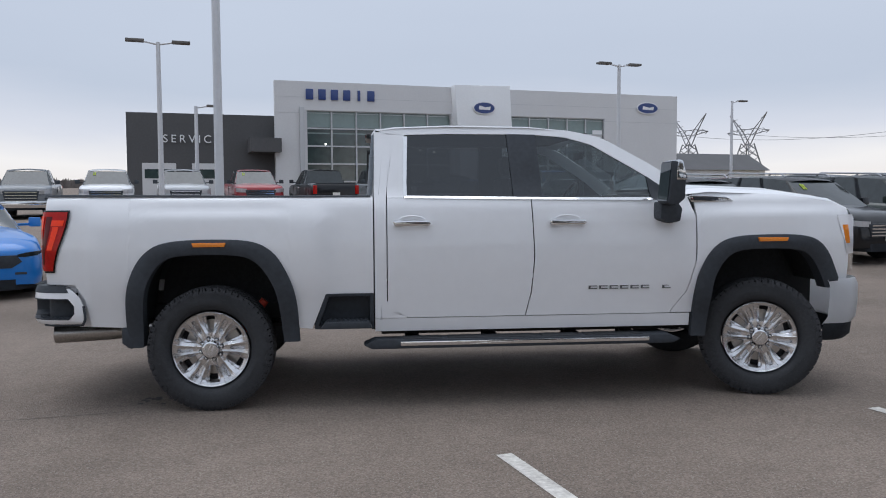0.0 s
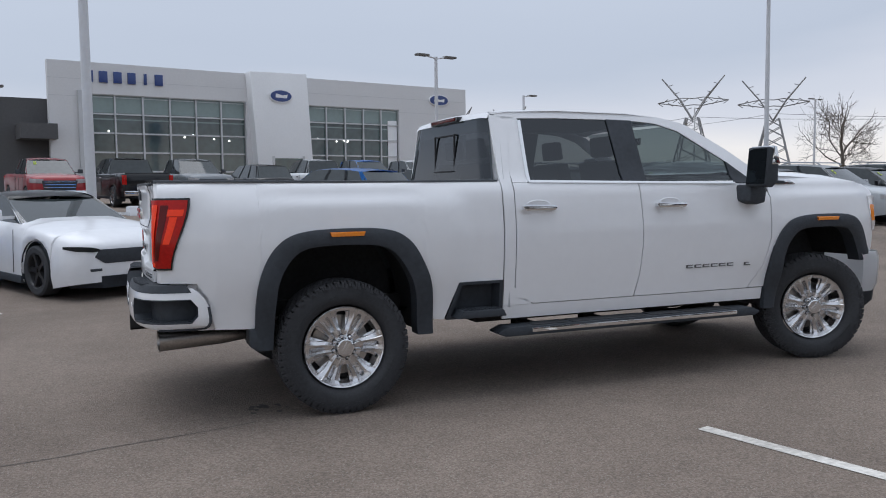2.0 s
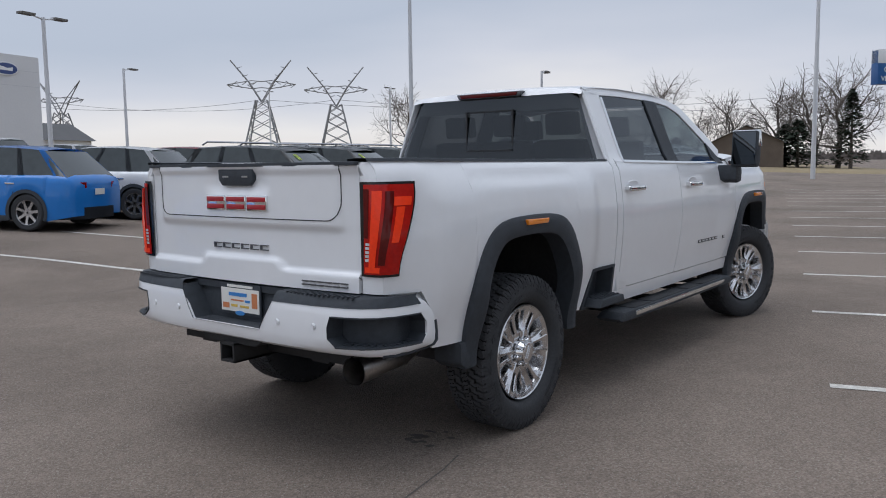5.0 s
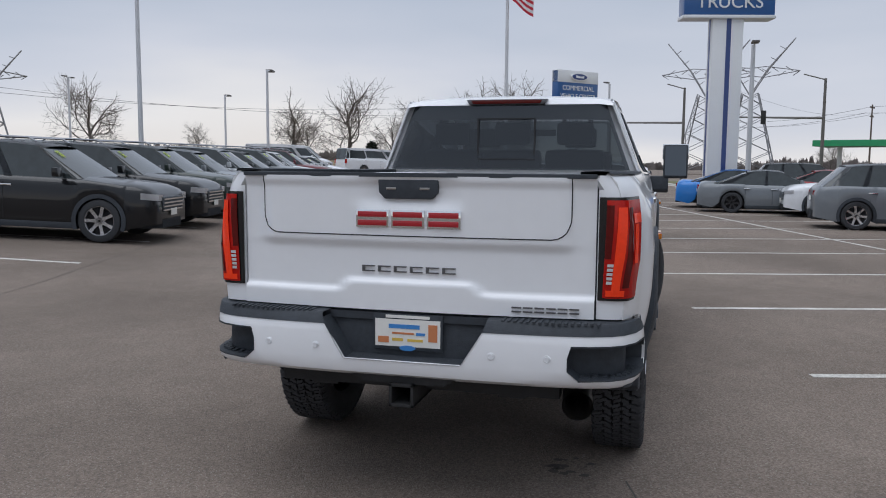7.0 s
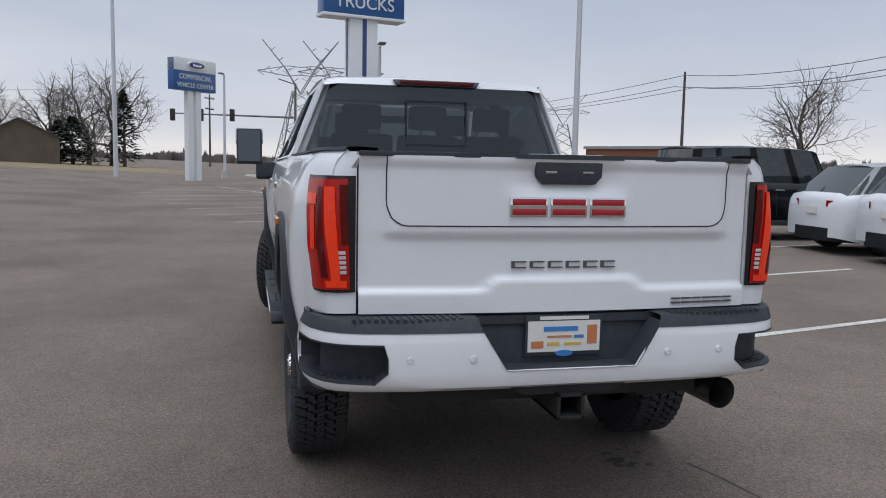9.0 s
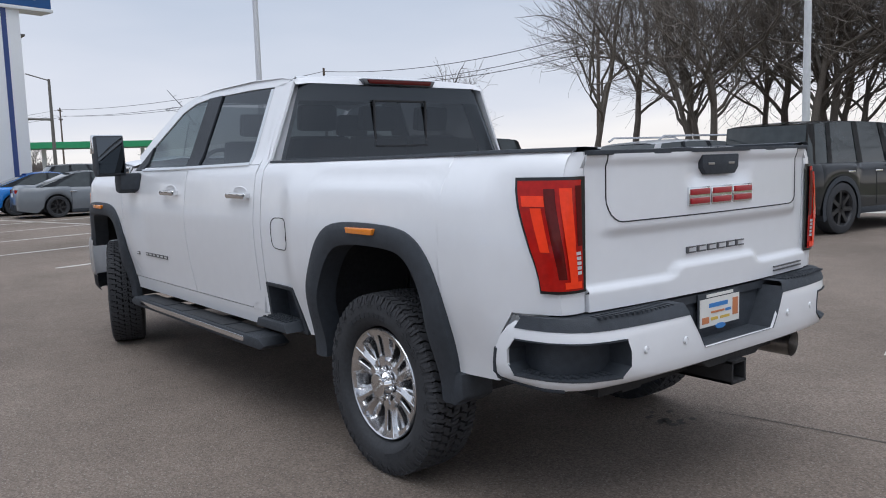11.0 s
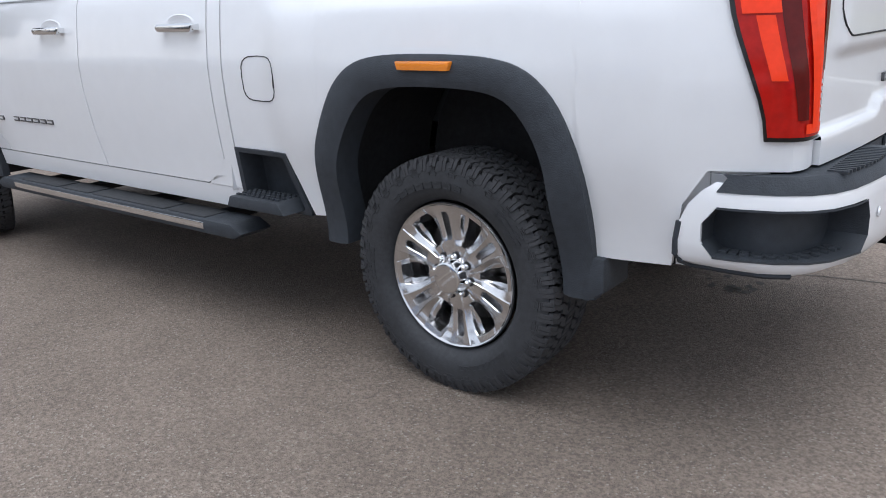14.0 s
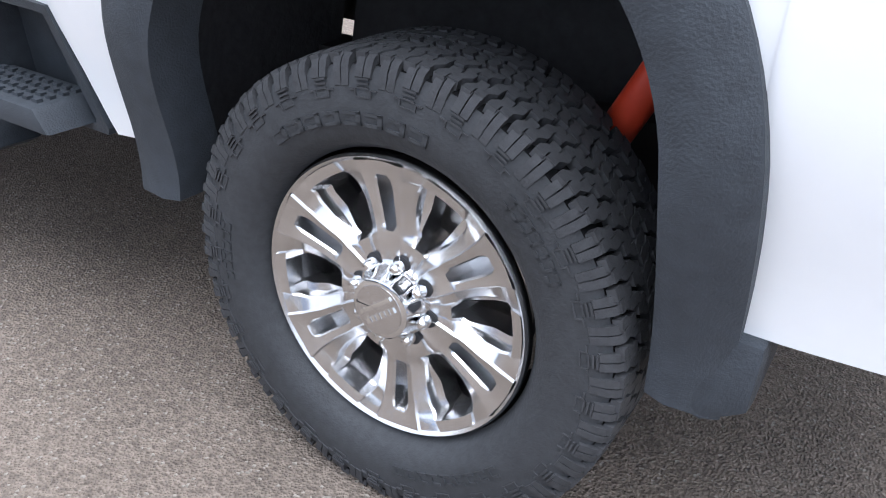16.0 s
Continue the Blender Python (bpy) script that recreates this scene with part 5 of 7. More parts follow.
G1, G2, T0, T1 = (2.1, 12.3), (16.9, 24.6), 12.4, 16.6
GT, GB = 6.45, 0.5
for x0, x1, z0, z1 in ((0, G1[0], 0, BH), (G1[0], G2[1], GT, BH), (G1[1], G2[0], 0, GT), (G2[1], BL, 0, BH), (G1[0], G1[1], 0, GB), (G2[0], G2[1], 0, GB)):
    wbox("front_wall", x0, x1, 0, 0.5, z0, z1, M_PANEL, building)
bm = bmesh.new()
prism(bm, [(0.0, 0.5), (0.5, 0.5), (5.5, 25.5), (5.0, 25.5)], 0, BH, "z")
part("side_wall", bm, M_PANEL, building)
wbox("side_wall", BL - 0.5, BL, 0.5, 26, 0, BH, M_PANEL, building)
wbox("back_wall", 5.0, BL - 0.5, 25.5, 26, 0, BH, M_PANEL, building)
wbox("roof", 5.5, BL - 0.5, 0.5, 25.5, BH - 0.5, BH - 0.3, M_ROOF, building)
for i in range(1, 8):
    wbox("cladding_joint", 0.0, BL, -0.012, 0.0, BH * i / 8 - 0.012, BH * i / 8 + 0.012, M_MULL, building) if i in (6, 7) else None
for (g0, g1), cols in ((G1, 6), (G2, 5)):
    win = wbox("window", g0, g1, 0.28, 0.32, GB, GT, M_WINDOW, building, label="tall green-tinted glazing")
    for c in range(cols + 1):
        x = g0 + (g1 - g0) * c / cols
        wbox("mullion", x - 0.05, x + 0.05, 0.10, 0.34, GB, GT, M_MULL, win)
    for r in range(6):
        z = GB + (GT - GB) * r / 5
        wbox("transom", g0, g1, 0.12, 0.33, z - 0.05, z + 0.05, M_MULL, win)
    wbox("blind", g0 + 0.06, g1 - 0.06, 0.262, 0.275, GT - 1.1, GT - 0.06, M_BLIND, win)
    wbox("ceiling_line", g0 + 0.06, g1 - 0.06, 0.268, 0.276, GT - 1.55, GT - 1.46, M_BLIND, win)
    rnd = random.Random(int(g0))
    for i in range(5):
        x = g0 + 0.8 + rnd.random() * (g1 - g0 - 1.6)
        bm = bmesh.new()
        bmesh.ops.create_icosphere(bm, subdivisions=2, radius=0.07, matrix=Matrix.Translation((x, 0.2, GT - 2.2 - rnd.random() * 0.5)))
        part("ceiling_lamp", bm, material("lit_lamp", (1, 0.95, 0.85), 0.5, emit=2.0), win)
frame_l = wbox("portal_frame", G1[0] - 0.5, G1[0] - 0.2, -0.25, 0.5, 0, GT + 0.15, M_MULL, building)
# white entrance tower
bm = bmesh.new()
prism(bm, [(T0 + 0.45, 0), (T0 - 0.1, BH + 0.05), (T1 - 0.15, BH + 0.12), (T1 + 0.35, 0)], -0.9, 0.4, "y", 0.03)
tower = part("entrance_tower", bm, M_PANELW, building, "white tapering entrance tower")
wbox("entrance_door", T0 + 1.5, T1 - 0.6, -0.94, -0.88, 0, 2.6, M_WINDOW, tower)
wbox("door_frame", T0 + 1.35, T0 + 1.5, -0.97, -0.88, 0, 2.75, M_MULL, tower)
wbox("door_frame", T1 - 0.6, T1 - 0.45, -0.97, -0.88, 0, 2.75, M_MULL, tower)
wbox("side_panel_sign", G2[1] - 0.9, G2[1] - 0.1, 0.2, 0.27, 1.6, 5.6, M_PANELW, building)


def oval_sign(parent, cx, y, cz, rx, rz):
    bm = bmesh.new()
    pts = [(cx + rx * math.cos(a), cz + rz * math.sin(a)) for a in [2 * math.pi * k / 40 for k in range(40)]]
    prism(bm, pts, y - 0.10, y, "y", 0.03)
    rim = part("oval_sign", bm, M_SIGNWHITE, parent, "dark blue oval sign with a pale rim")
    bm = bmesh.new()
    prism(bm, [(cx + (rx - 0.08) * math.cos(a), cz + (rz - 0.08) * math.sin(a)) for a in [2 * math.pi * k / 40 for k in range(40)]], y - 0.125, y - 0.1, "y", 0.01)
    face = part("oval_face", bm, M_SIGNBLUE, rim)
    bm = bmesh.new()
    prism(bm, [(cx - rx * 0.5, cz - rz * 0.25), (cx - rx * 0.45, cz + rz * 0.35), (cx + rx * 0.1, cz + rz * 0.1), (cx + rx * 0.55, cz + rz * 0.25), (cx + rx * 0.5, cz - rz * 0.3)], y - 0.135, y - 0.125, "y")
    part("oval_mark", bm, M_SIGNWHITE, face)


oval_sign(tower, (T0 + T1) / 2 - 0.05, -0.92, 6.85, 0.85, 0.46)
oval_sign(building, 28.3, 0.0, 7.35, 0.95, 0.46)
# dealer's name as plain blue blocks
for i in range(6):
    x = 2.05 + i * 0.84
    bm = bmesh.new()
    w = 0.18 if i == 4 else 0.5
    x += 0.16 if i == 4 else 0
    prism(bm, [(x, 7.15), (x, 7.85), (x + w, 7.85), (x + w, 7.15)], -0.12, -0.002, "y", 0.03)
    part("letter_block", bm, M_SIGNBLUE, building, "blue sign block")
# charcoal service wing
wing = thing("service_wing", "charcoal grey service wing with a lettered sign", "building", Matrix.Translation((B0.x, B0.y + 1.5, ZB)) @ pose(0, 0, 0, 0, 0, 13.0))
wbox("front_wall", -9.6, -0.01, 0, 0.5, 0, 6.15, M_DARKWALL, wing)
wbox("side_wall", -9.6, -9.1, 0.5, 20, 0, 6.15, M_DARKWALL, wing)
wbox("back_wall", -9.1, -0.01, 19.5, 20, 0, 6.15, M_DARKWALL, wing)
wbox("roof", -9.1, -0.01, 0.5, 19.5, 5.7, 5.85, M_ROOF, wing)
wbox("canopy", -2.0, -0.01, -2.2, 0, 3.6, 4.5, M_DARKWALL, wing)
for x0, x1 in ((-8.7, -6.6), (-5.6, -3.6)):
    d = wbox("roller_door", x0, x1, -0.03, 0.0, 0, 2.9, M_PANEL, wing, 0, "pale roller door with a glazed strip")
    wbox("door_glass", x0 + 0.15, x1 - 0.15, -0.045, -0.03, 1.9, 2.5, M_WINDOW, d)
cu = bpy.data.curves.new("service_text", "FONT")
cu.body, cu.size, cu.extrude, cu.space_character, cu.align_x = "SERVICE", 0.72, 0.05, 1.45, "CENTER"
tx = new("sign_text", cu)
tx.parent, tx.matrix_basis = wing, pose(-5.6, -0.08, 4.25, 90, 0, 0)
cu.materials.append(M_SIGNWHITE)
tx["label"] = "pale raised sign letters"

# ---- lamp posts, signs, flag, wires ----
M_POLE = material("painted_pole", (0.62, 0.63, 0.65), 0.5, 0.2, 0.06, 3)
M_POLED = material("bronze_pole", (0.16, 0.15, 0.14), 0.6, 0.3, 0.1, 3)
M_WOOD = material("weathered_wood", (0.12, 0.095, 0.075), 0.9, 0, 0.25, 4, 0.4, 30)
M_WIRE = material("cable", (0.08, 0.08, 0.085), 0.6)


def lamp_post(x, y, h, heads=2, r=0.09, mat=None, turn=15, base=True):
    z = rise(x, y)
    lp = thing("street_lamp", "tall pale steel lot lamp post with flat heads", "street lamp", Matrix.Translation((x, y, z)) @ pose(0, 0, 0, 0, 0, turn), "lot lamp posts")
    bm = bmesh.new()
    tube(bm, [(0, 0, 0), (0, 0, h * 0.5), (0, 0, h)], r, 12, r * 0.7)
    part("pole", bm, mat or M_POLE, lp)
    if base:
        bm = bmesh.new()
        tube(bm, [(0, 0, -0.1), (0, 0, 0.6)], 0.30, 18)
        part("base", bm, M_CONC, lp, "round concrete base")
    for sx in ((-1, 1) if heads == 2 else (1,)):
        bm = bmesh.new()
        tube(bm, [(0, 0, h - 0.08), (sx * 0.55, 0, h + 0.02)], 0.035, 8)
        part("arm", bm, mat or M_POLE, lp)
        bm = bmesh.new()
        box(bm, sx * 0.75 - 0.3, sx * 0.75 + 0.3, -0.16, 0.16, h - 0.02, h + 0.07, 0.02)
        part("lamp_head", bm, M_POLED, lp)
    return lp


lamp_post(-1.7, 9.3, 11.0, 2, 0.09)
lamp_post(19.8, 16.1, 7.5, 2, 0.09)
lamp_post(12.1, 27.8, 7.2 - rise(0, 27.8) + 0.05, 2, 0.10)
lamp_post(23.2, 40.6, 7.3 - rise(0, 40.6), 1, 0.10)
lamp_post(24.5, -10.7, 11.0, 2, 0.12)
lamp_post(8.95, -20.5, 11.5, 2, 0.12)
lamp_post(30.7, 16.9, 5.9 - rise(0, 16.9), 1, 0.08)
lamp_post(42.0, 25.6, 5.8 - rise(0, 25.6), 1, 0.08)
lamp_post(35.5, -5.0, 7.05, 1, 0.13, None, 180)
lamp_post(62, 3.0, 8.0, 1, 0.12, None, 165)
lamp_post(-5.9, 22.2, 6.9 - rise(0, 22.2), 2, 0.10)
lamp_post(-6.2, 29.8, 5.6 - rise(0, 29.8), 1, 0.10)
lamp_post(60, 52, 8.0, 2, 0.12)
lamp_post(82, 96, 11.0, 1, 0.14)


def pylon_sign():
    sg = thing("pylon_sign", "tall white and blue pylon sign with a lettered board", "sign", Matrix.Translation((30.2, -3.4, rise(30, -3.4))) @ pose(0, 0, 0, 0, 0, -76))
    bm = bmesh.new()
    prism(bm, [(-0.62, -0.3), (0.62, -0.3), (0.62, 0.3), (-0.62, 0.3)], 0, 7.6, "z", 0.06)
    col = part("column", bm, M_SIGNWHITE, sg)
    wbox("stripe", -0.06, 0.12, -0.32, -0.29, 0.0, 7.5, M_SIGNBLUE, col, label="dark blue stripe")
    wbox("stripe", -0.64, -0.61, -0.08, 0.08, 0.0, 7.5, M_SIGNBLUE, col)
    board = wbox("board", -1.78, 1.78, -0.4, 0.4, 7.45, 10.6, M_SIGNMID, sg, 0.05, "blue sign board")
    wbox("board_trim", -1.82, 1.82, -0.44, 0.44, 7.32, 7.45, M_SIGNWHITE, board, 0.03)
    t = bpy.data.curves.new("trucks_text", "FONT")
    t.body, t.size, t.extrude, t.align_x = "TRUCKS", 0.70, 0.02, "CENTER"
    t.materials.append(M_SIGNWHITE)
    o = new("sign_text", t)
    o.parent, o.matrix_basis = sg, pose(0, -0.42, 7.72, 90, 0, 0)
    return sg


pylon_sign()
sg = thing("roadside_sign", "blue and white roadside sign with lettered board on two posts", "sign", Matrix.Translation((53.1, 4.8, rise(53.1, 4.8))) @ pose(0, 0, 0, 0, 0, -42 - 0))
bm = bmesh.new()
for px in (-0.35, 0.35):
    box(bm, px - 0.22, px + 0.22, -0.2, 0.2, 0, 6.2)
part("column", bm, M_SIGNWHITE, sg)
bd = wbox("board", -1.85, 1.85, -0.3, 0.3, 5.95, 8.0, M_SIGNMID, sg, 0.03)
wbox("board_top", -1.85, 1.85, -0.32, 0.32, 7.2, 8.02, M_SIGNWHITE, bd, 0.02)
oval_sign(sg, 0, -0.33, 7.6, 0.75, 0.28)
for body, z, size in (("COMMERCIAL", 6.68, 0.46), ("VEHICLE CENTER", 6.15, 0.42)):
    t = bpy.data.curves.new("sign_line", "FONT")
    t.body, t.size, t.extrude, t.align_x = body, size, 0.01, "CENTER"
    t.materials.append(M_SIGNWHITE)
    o = new("sign_text", t)
    o.parent, o.matrix_basis = sg, pose(0, -0.315, z, 90, 0, 0)

M_FRED = material("flag_red", (0.5, 0.03, 0.05), 0.8, 0, 0.1, 4)
M_FWHITE = material("flag_white", (0.7, 0.7, 0.72), 0.8, 0, 0.05, 4)
fp = thing("flagpole", "white flagpole with a striped flag hanging", "flagpole", Matrix.Translation((53.8, 9.8, rise(53.8, 9.8))))
bm = bmesh.new()
tube(bm, [(0, 0, 0), (0, 0, 11), (0, 0, 22)], 0.16, 12, 0.08)
part("pole", bm, M_POLE, fp)
flag = None
for k in range(9):
    bm = bmesh.new()
    rows = []
    for i in range(11):
        u = i / 10
        rows.append([(0.2 * math.sin(u * 7), -0.15 - 1.7 * u, 14.9 - 1.2 * u - (k + v) * 0.21 + 0.12 * math.sin(u * 5 + 1)) for v in (0, 1)])
    quad_grid(bm, rows)
    part("flag_stripe", bm, M_FRED if k % 2 == 0 else M_FWHITE, fp)

# wooden utility poles with cables
def utility_pole(x, y, h):
    up = thing("utility_pole", "weathered wooden utility pole with crossarms", "utility pole", Matrix.Translation((x, y, rise(x, y))) @ pose(0, 0, 0, 0, 0, -30), "utility poles")
    bm = bmesh.new()
    tube(bm, [(0, 0, 0), (0, 0, h)], 0.22, 8, 0.14)
    part("pole", bm, M_WOOD, up)
    for z, w in ((h - 0.7, 1.5), (h - 2.6, 1.3)):
        bm = bmesh.new()
        box(bm, -w, w, -0.08, 0.08, z - 0.09, z + 0.09)
        for q in (-w + 0.1, -w / 2, w / 2, w - 0.1):
            tube(bm, [(q, 0, z), (q, 0, z + 0.3)], 0.05, 6)
        part("crossarm", bm, M_WOOD, up)
    return up


upoles = [(190, -45, 15), (85.3, -49.8, 13), (46, -55, 13), (0, -56, 14), (250, -20, 15), (150, 8, 13)]
for p in upoles:
    utility_pole(*p)


def cable(a, b, sag, name="power_line"):
    bm = bmesh.new()
    a, b = Vector(a), Vector(b)
    pts = [a.lerp(b, i / 16) - Vector((0, 0, sag * 4 * (i / 16) * (1 - i / 16))) for i in range(17)]
    tube(bm, pts, 0.035, 4, caps=False)
    tagged(part(name, bm, M_WIRE, None), "thin dark overhead power line", "cable")


for off in (-1.4, 0.0, 1.4):
    for a, b in ((upoles[0], upoles[1]), (upoles[1], upoles[2]), (upoles[2], upoles[3]), (upoles[4], upoles[0])):
        cable((a[0], a[1] + off, a[2] - 0.4 - abs(off)), (b[0], b[1] + off, b[2] - 0.4 - abs(off)), 1.2)

# lattice transmission towers
M_LATTICE = material("galvanised_lattice", (0.26, 0.26, 0.27), 0.6, 0.4, 0.1, 1)


def lattice_tower(x, y, h, turn):
    lt = thing("transmission_tower", "grey steel lattice power transmission tower", "pylon", Matrix.Translation((x, y, rise(x, y))) @ pose(0, 0, 0, 0, 0, turn), "transmission towers")
    bm = bmesh.new()
    W = lambda t: 0.16 * h * (1 - t) + 0.035 * h
    lv = [0, 0.16, 0.30, 0.42, 0.52, 0.60]
    for sx, sy in ((1, 1), (1, -1), (-1, 1), (-1, -1)):
        tube(bm, [(sx * W(t / 0.7) , sy * W(t / 0.7), t * h) for t in lv], 0.16, 4)
    for a, b in zip(lv, lv[1:]):
        wa, wb = W(a / 0.7), W(b / 0.7)
        for sgn in (-1, 1):
            for f in (lambda p, w, z: (p * w, sgn * w, z), lambda p, w, z: (sgn * w, p * w, z)):
                tube(bm, [f(-1, wa, a * h), f(1, wb, b * h)], 0.09, 3)
                tube(bm, [f(1, wa, a * h), f(-1, wb, b * h)], 0.09, 3)
    part("lattice_body", bm, M_LATTICE, lt)
    bm = bmesh.new()
    for sx in (-1, 1):
        for d in (-1, 1):
            tube(bm, [(0, d * 0.05 * h, 0.58 * h), (sx * 0.12 * h, d * 0.04 * h, 0.78 * h), (sx * 0.30 * h, 0, 1.0 * h)], 0.13, 4)
        for t in (0.2, 0.4, 0.6, 0.8):
            tube(bm, [(sx * 0.30 * h * t, -0.03 * h, (0.60 + 0.40 * t) * h), (sx * 0.30 * h * (t - 0.15), 0.03 * h, (0.60 + 0.40 * (t + 0.05)) * h)], 0.09, 3)
        tube(bm, [(sx * 0.34 * h, 0, 0.76 * h), (sx * 0.10 * h, 0, 0.80 * h), (0, 0, 0.79 * h)], 0.10, 4)
        tube(bm, [(sx * 0.34 * h, 0, 0.76 * h), (sx * 0.10 * h, 0, 0.72 * h), (0, 0, 0.73 * h)], 0.10, 4)
        for t in range(6):
            q = 0.34 - t * 0.05
            tube(bm, [(sx * q * h, 0, 0.76 * h), (sx * (q - 0.05) * h, 0, (0.795 if t % 2 else 0.725) * h)], 0.09, 3)
    part("crossarm", bm, M_LATTICE, lt)


for x, y, h, turn in ((106, 126, 20, -47), (117, 116, 19, -47), (77, 178, 17, -65), (89, 173, 17, -65), (195, -11, 30, 80), (194, -20.5, 30, 80), (300, -120, 30, 70)):
    lattice_tower(x, y, h, turn)
cable((117, 116, 15), (200, 20, 15), 3)
cable((106, 126, 15), (200, 40, 17), 3)
cable((77, 178, 16), (106, 126, 15), 2)
cable((89, 173, 16), (117, 116, 15), 2)
cable((195, -11, 22), (400, -90, 26), 4)

# ---- parked vehicles ----
M_CARGLASS = material("car_glass", (0.03, 0.038, 0.04), 0.05, 0, 0.3, 1.5, spec=0.6, coat=0.25)
M_CARRIM = material("silver_wheel", (0.5, 0.5, 0.51), 0.25, 0.9, 0.1, 9)
M_CARRIMK = material("black_wheel", (0.03, 0.03, 0.032), 0.35, 0.4, 0.1, 9)
M_STICK = material("yellow_window_number", (0.62, 0.75, 0.05), 0.6, 0, 0.1, 20)
PAINTS = {}


def paint(name, c, rough=0.28):
    if name not in PAINTS:
        PAINTS[name] = material(name + "_car_paint", c, 0.32, 0, 0.05, 2, coat=0.7, spec=0.2)
    return PAINTS[name]


KINDS = {
    # length, width, height, axles, wheel radius, clearance, top line of the lower body, glass base front/rear, roof front/rear
    "suv": (4.85, 1.92, 1.72, (0.95, 3.80), 0.375, 0.24, [(0, 0.72), (0.08, 0.90), (0.25, 0.98), (1.25, 1.08), (4.5, 1.12), (4.78, 1.06), (4.85, 0.95)], 1.20, 4.72, 2.05, 4.25),
    "crossover": (4.55, 1.86, 1.64, (0.92, 3.62), 0.355, 0.20, [(0, 0.66), (0.08, 0.84), (0.25, 0.92), (1.2, 1.02), (4.2, 1.08), (4.48, 1.02), (4.55, 0.85)], 1.15, 4.45, 2.0, 3.85),
    "sedan": (4.88, 1.85, 1.44, (0.95, 3.77), 0.34, 0.17, [(0, 0.58), (0.08, 0.70), (0.3, 0.76), (1.3, 0.92), (4.2, 0.98), (4.7, 1.0), (4.82, 0.94), (4.88, 0.7)], 1.25, 4.45, 2.2, 3.3),
    "coupe": (4.79, 1.91, 1.38, (0.90, 3.62), 0.35, 0.15, [(0, 0.70), (0.03, 0.75), (0.12, 0.80), (0.4, 0.86), (0.9, 0.92), (1.5, 0.97), (4.2, 1.0), (4.65, 1.04), (4.74, 0.99), (4.79, 0.75)], 1.45, 4.45, 2.30, 3.2),
    "pickup": (5.9, 2.03, 1.98, (0.98, 4.65), 0.41, 0.34, [(0, 1.0), (0.06, 1.16), (0.25, 1.24), (1.35, 1.30), (5.8, 1.34), (5.86, 1.30), (5.9, 1.2)], 1.35, 3.75, 2.05, 3.55),
    "jeep": (4.7, 1.88, 1.96, (0.72, 3.68), 0.44, 0.34, [(0, 1.02), (0.04, 1.12), (0.2, 1.15), (1.3, 1.20), (4.5, 1.22), (4.55, 1.20), (4.56, 1.0)], 1.38, 4.54, 1.72, 4.48),
    "van": (5.9, 2.06, 2.1, (0.95, 4.25), 0.35, 0.22, [(0, 0.85), (0.05, 1.0), (0.3, 1.12), (0.75, 1.20), (5.8, 1.25), (5.88, 1.2), (5.9, 1.0)], 0.62, 5.88, 1.6, 5.75),
}


def car_wheel(r, w, rim_mat, spokes):
    wh = new("wheel")
    bm = bmesh.new()
    lathe(bm, [(r * 0.66, -w / 2), (r * 0.90, -w / 2), (r * 0.985, -w * 0.42), (r, -w * 0.3), (r, w * 0.3), (r * 0.985, w * 0.42), (r * 0.90, w / 2), (r * 0.70, w * 0.48), (r * 0.66, w * 0.40)], 28)
    part("tyre", bm, M_RUBBER, wh)
    bm = bmesh.new()
    lathe(bm, [(0.0, w * 0.05), (r * 0.62, w * 0.05), (r * 0.66, w * 0.36), (r * 0.70, w * 0.44), (r * 0.72, w * 0.40)], 28)
    rim = part("rim", bm, M_LINER if spokes else rim_mat, wh)
    bm = bmesh.new()
    for k in range(spokes):
        a = 2 * math.pi * k / spokes
        rd, tn = Vector((math.cos(a), 0, math.sin(a))), Vector((-math.sin(a), 0, math.cos(a)))
        quad_grid(bm, [[rd * q + tn * t + Vector((0, h, 0)) for t, h in ((-wd, w * 0.2), (-wd * 0.8, hh), (wd * 0.8, hh), (wd, w * 0.2))] for q, wd, hh in ((0.02, r * 0.14, w * 0.38), (r * 0.35, r * 0.09, w * 0.38), (r * 0.70, r * 0.10, w * 0.43))])
    lathe(bm, [(r * 0.64, w * 0.36), (r * 0.665, w * 0.43), (r * 0.71, w * 0.45)], 28)
    part("spokes", bm, rim_mat, rim)
    return wh


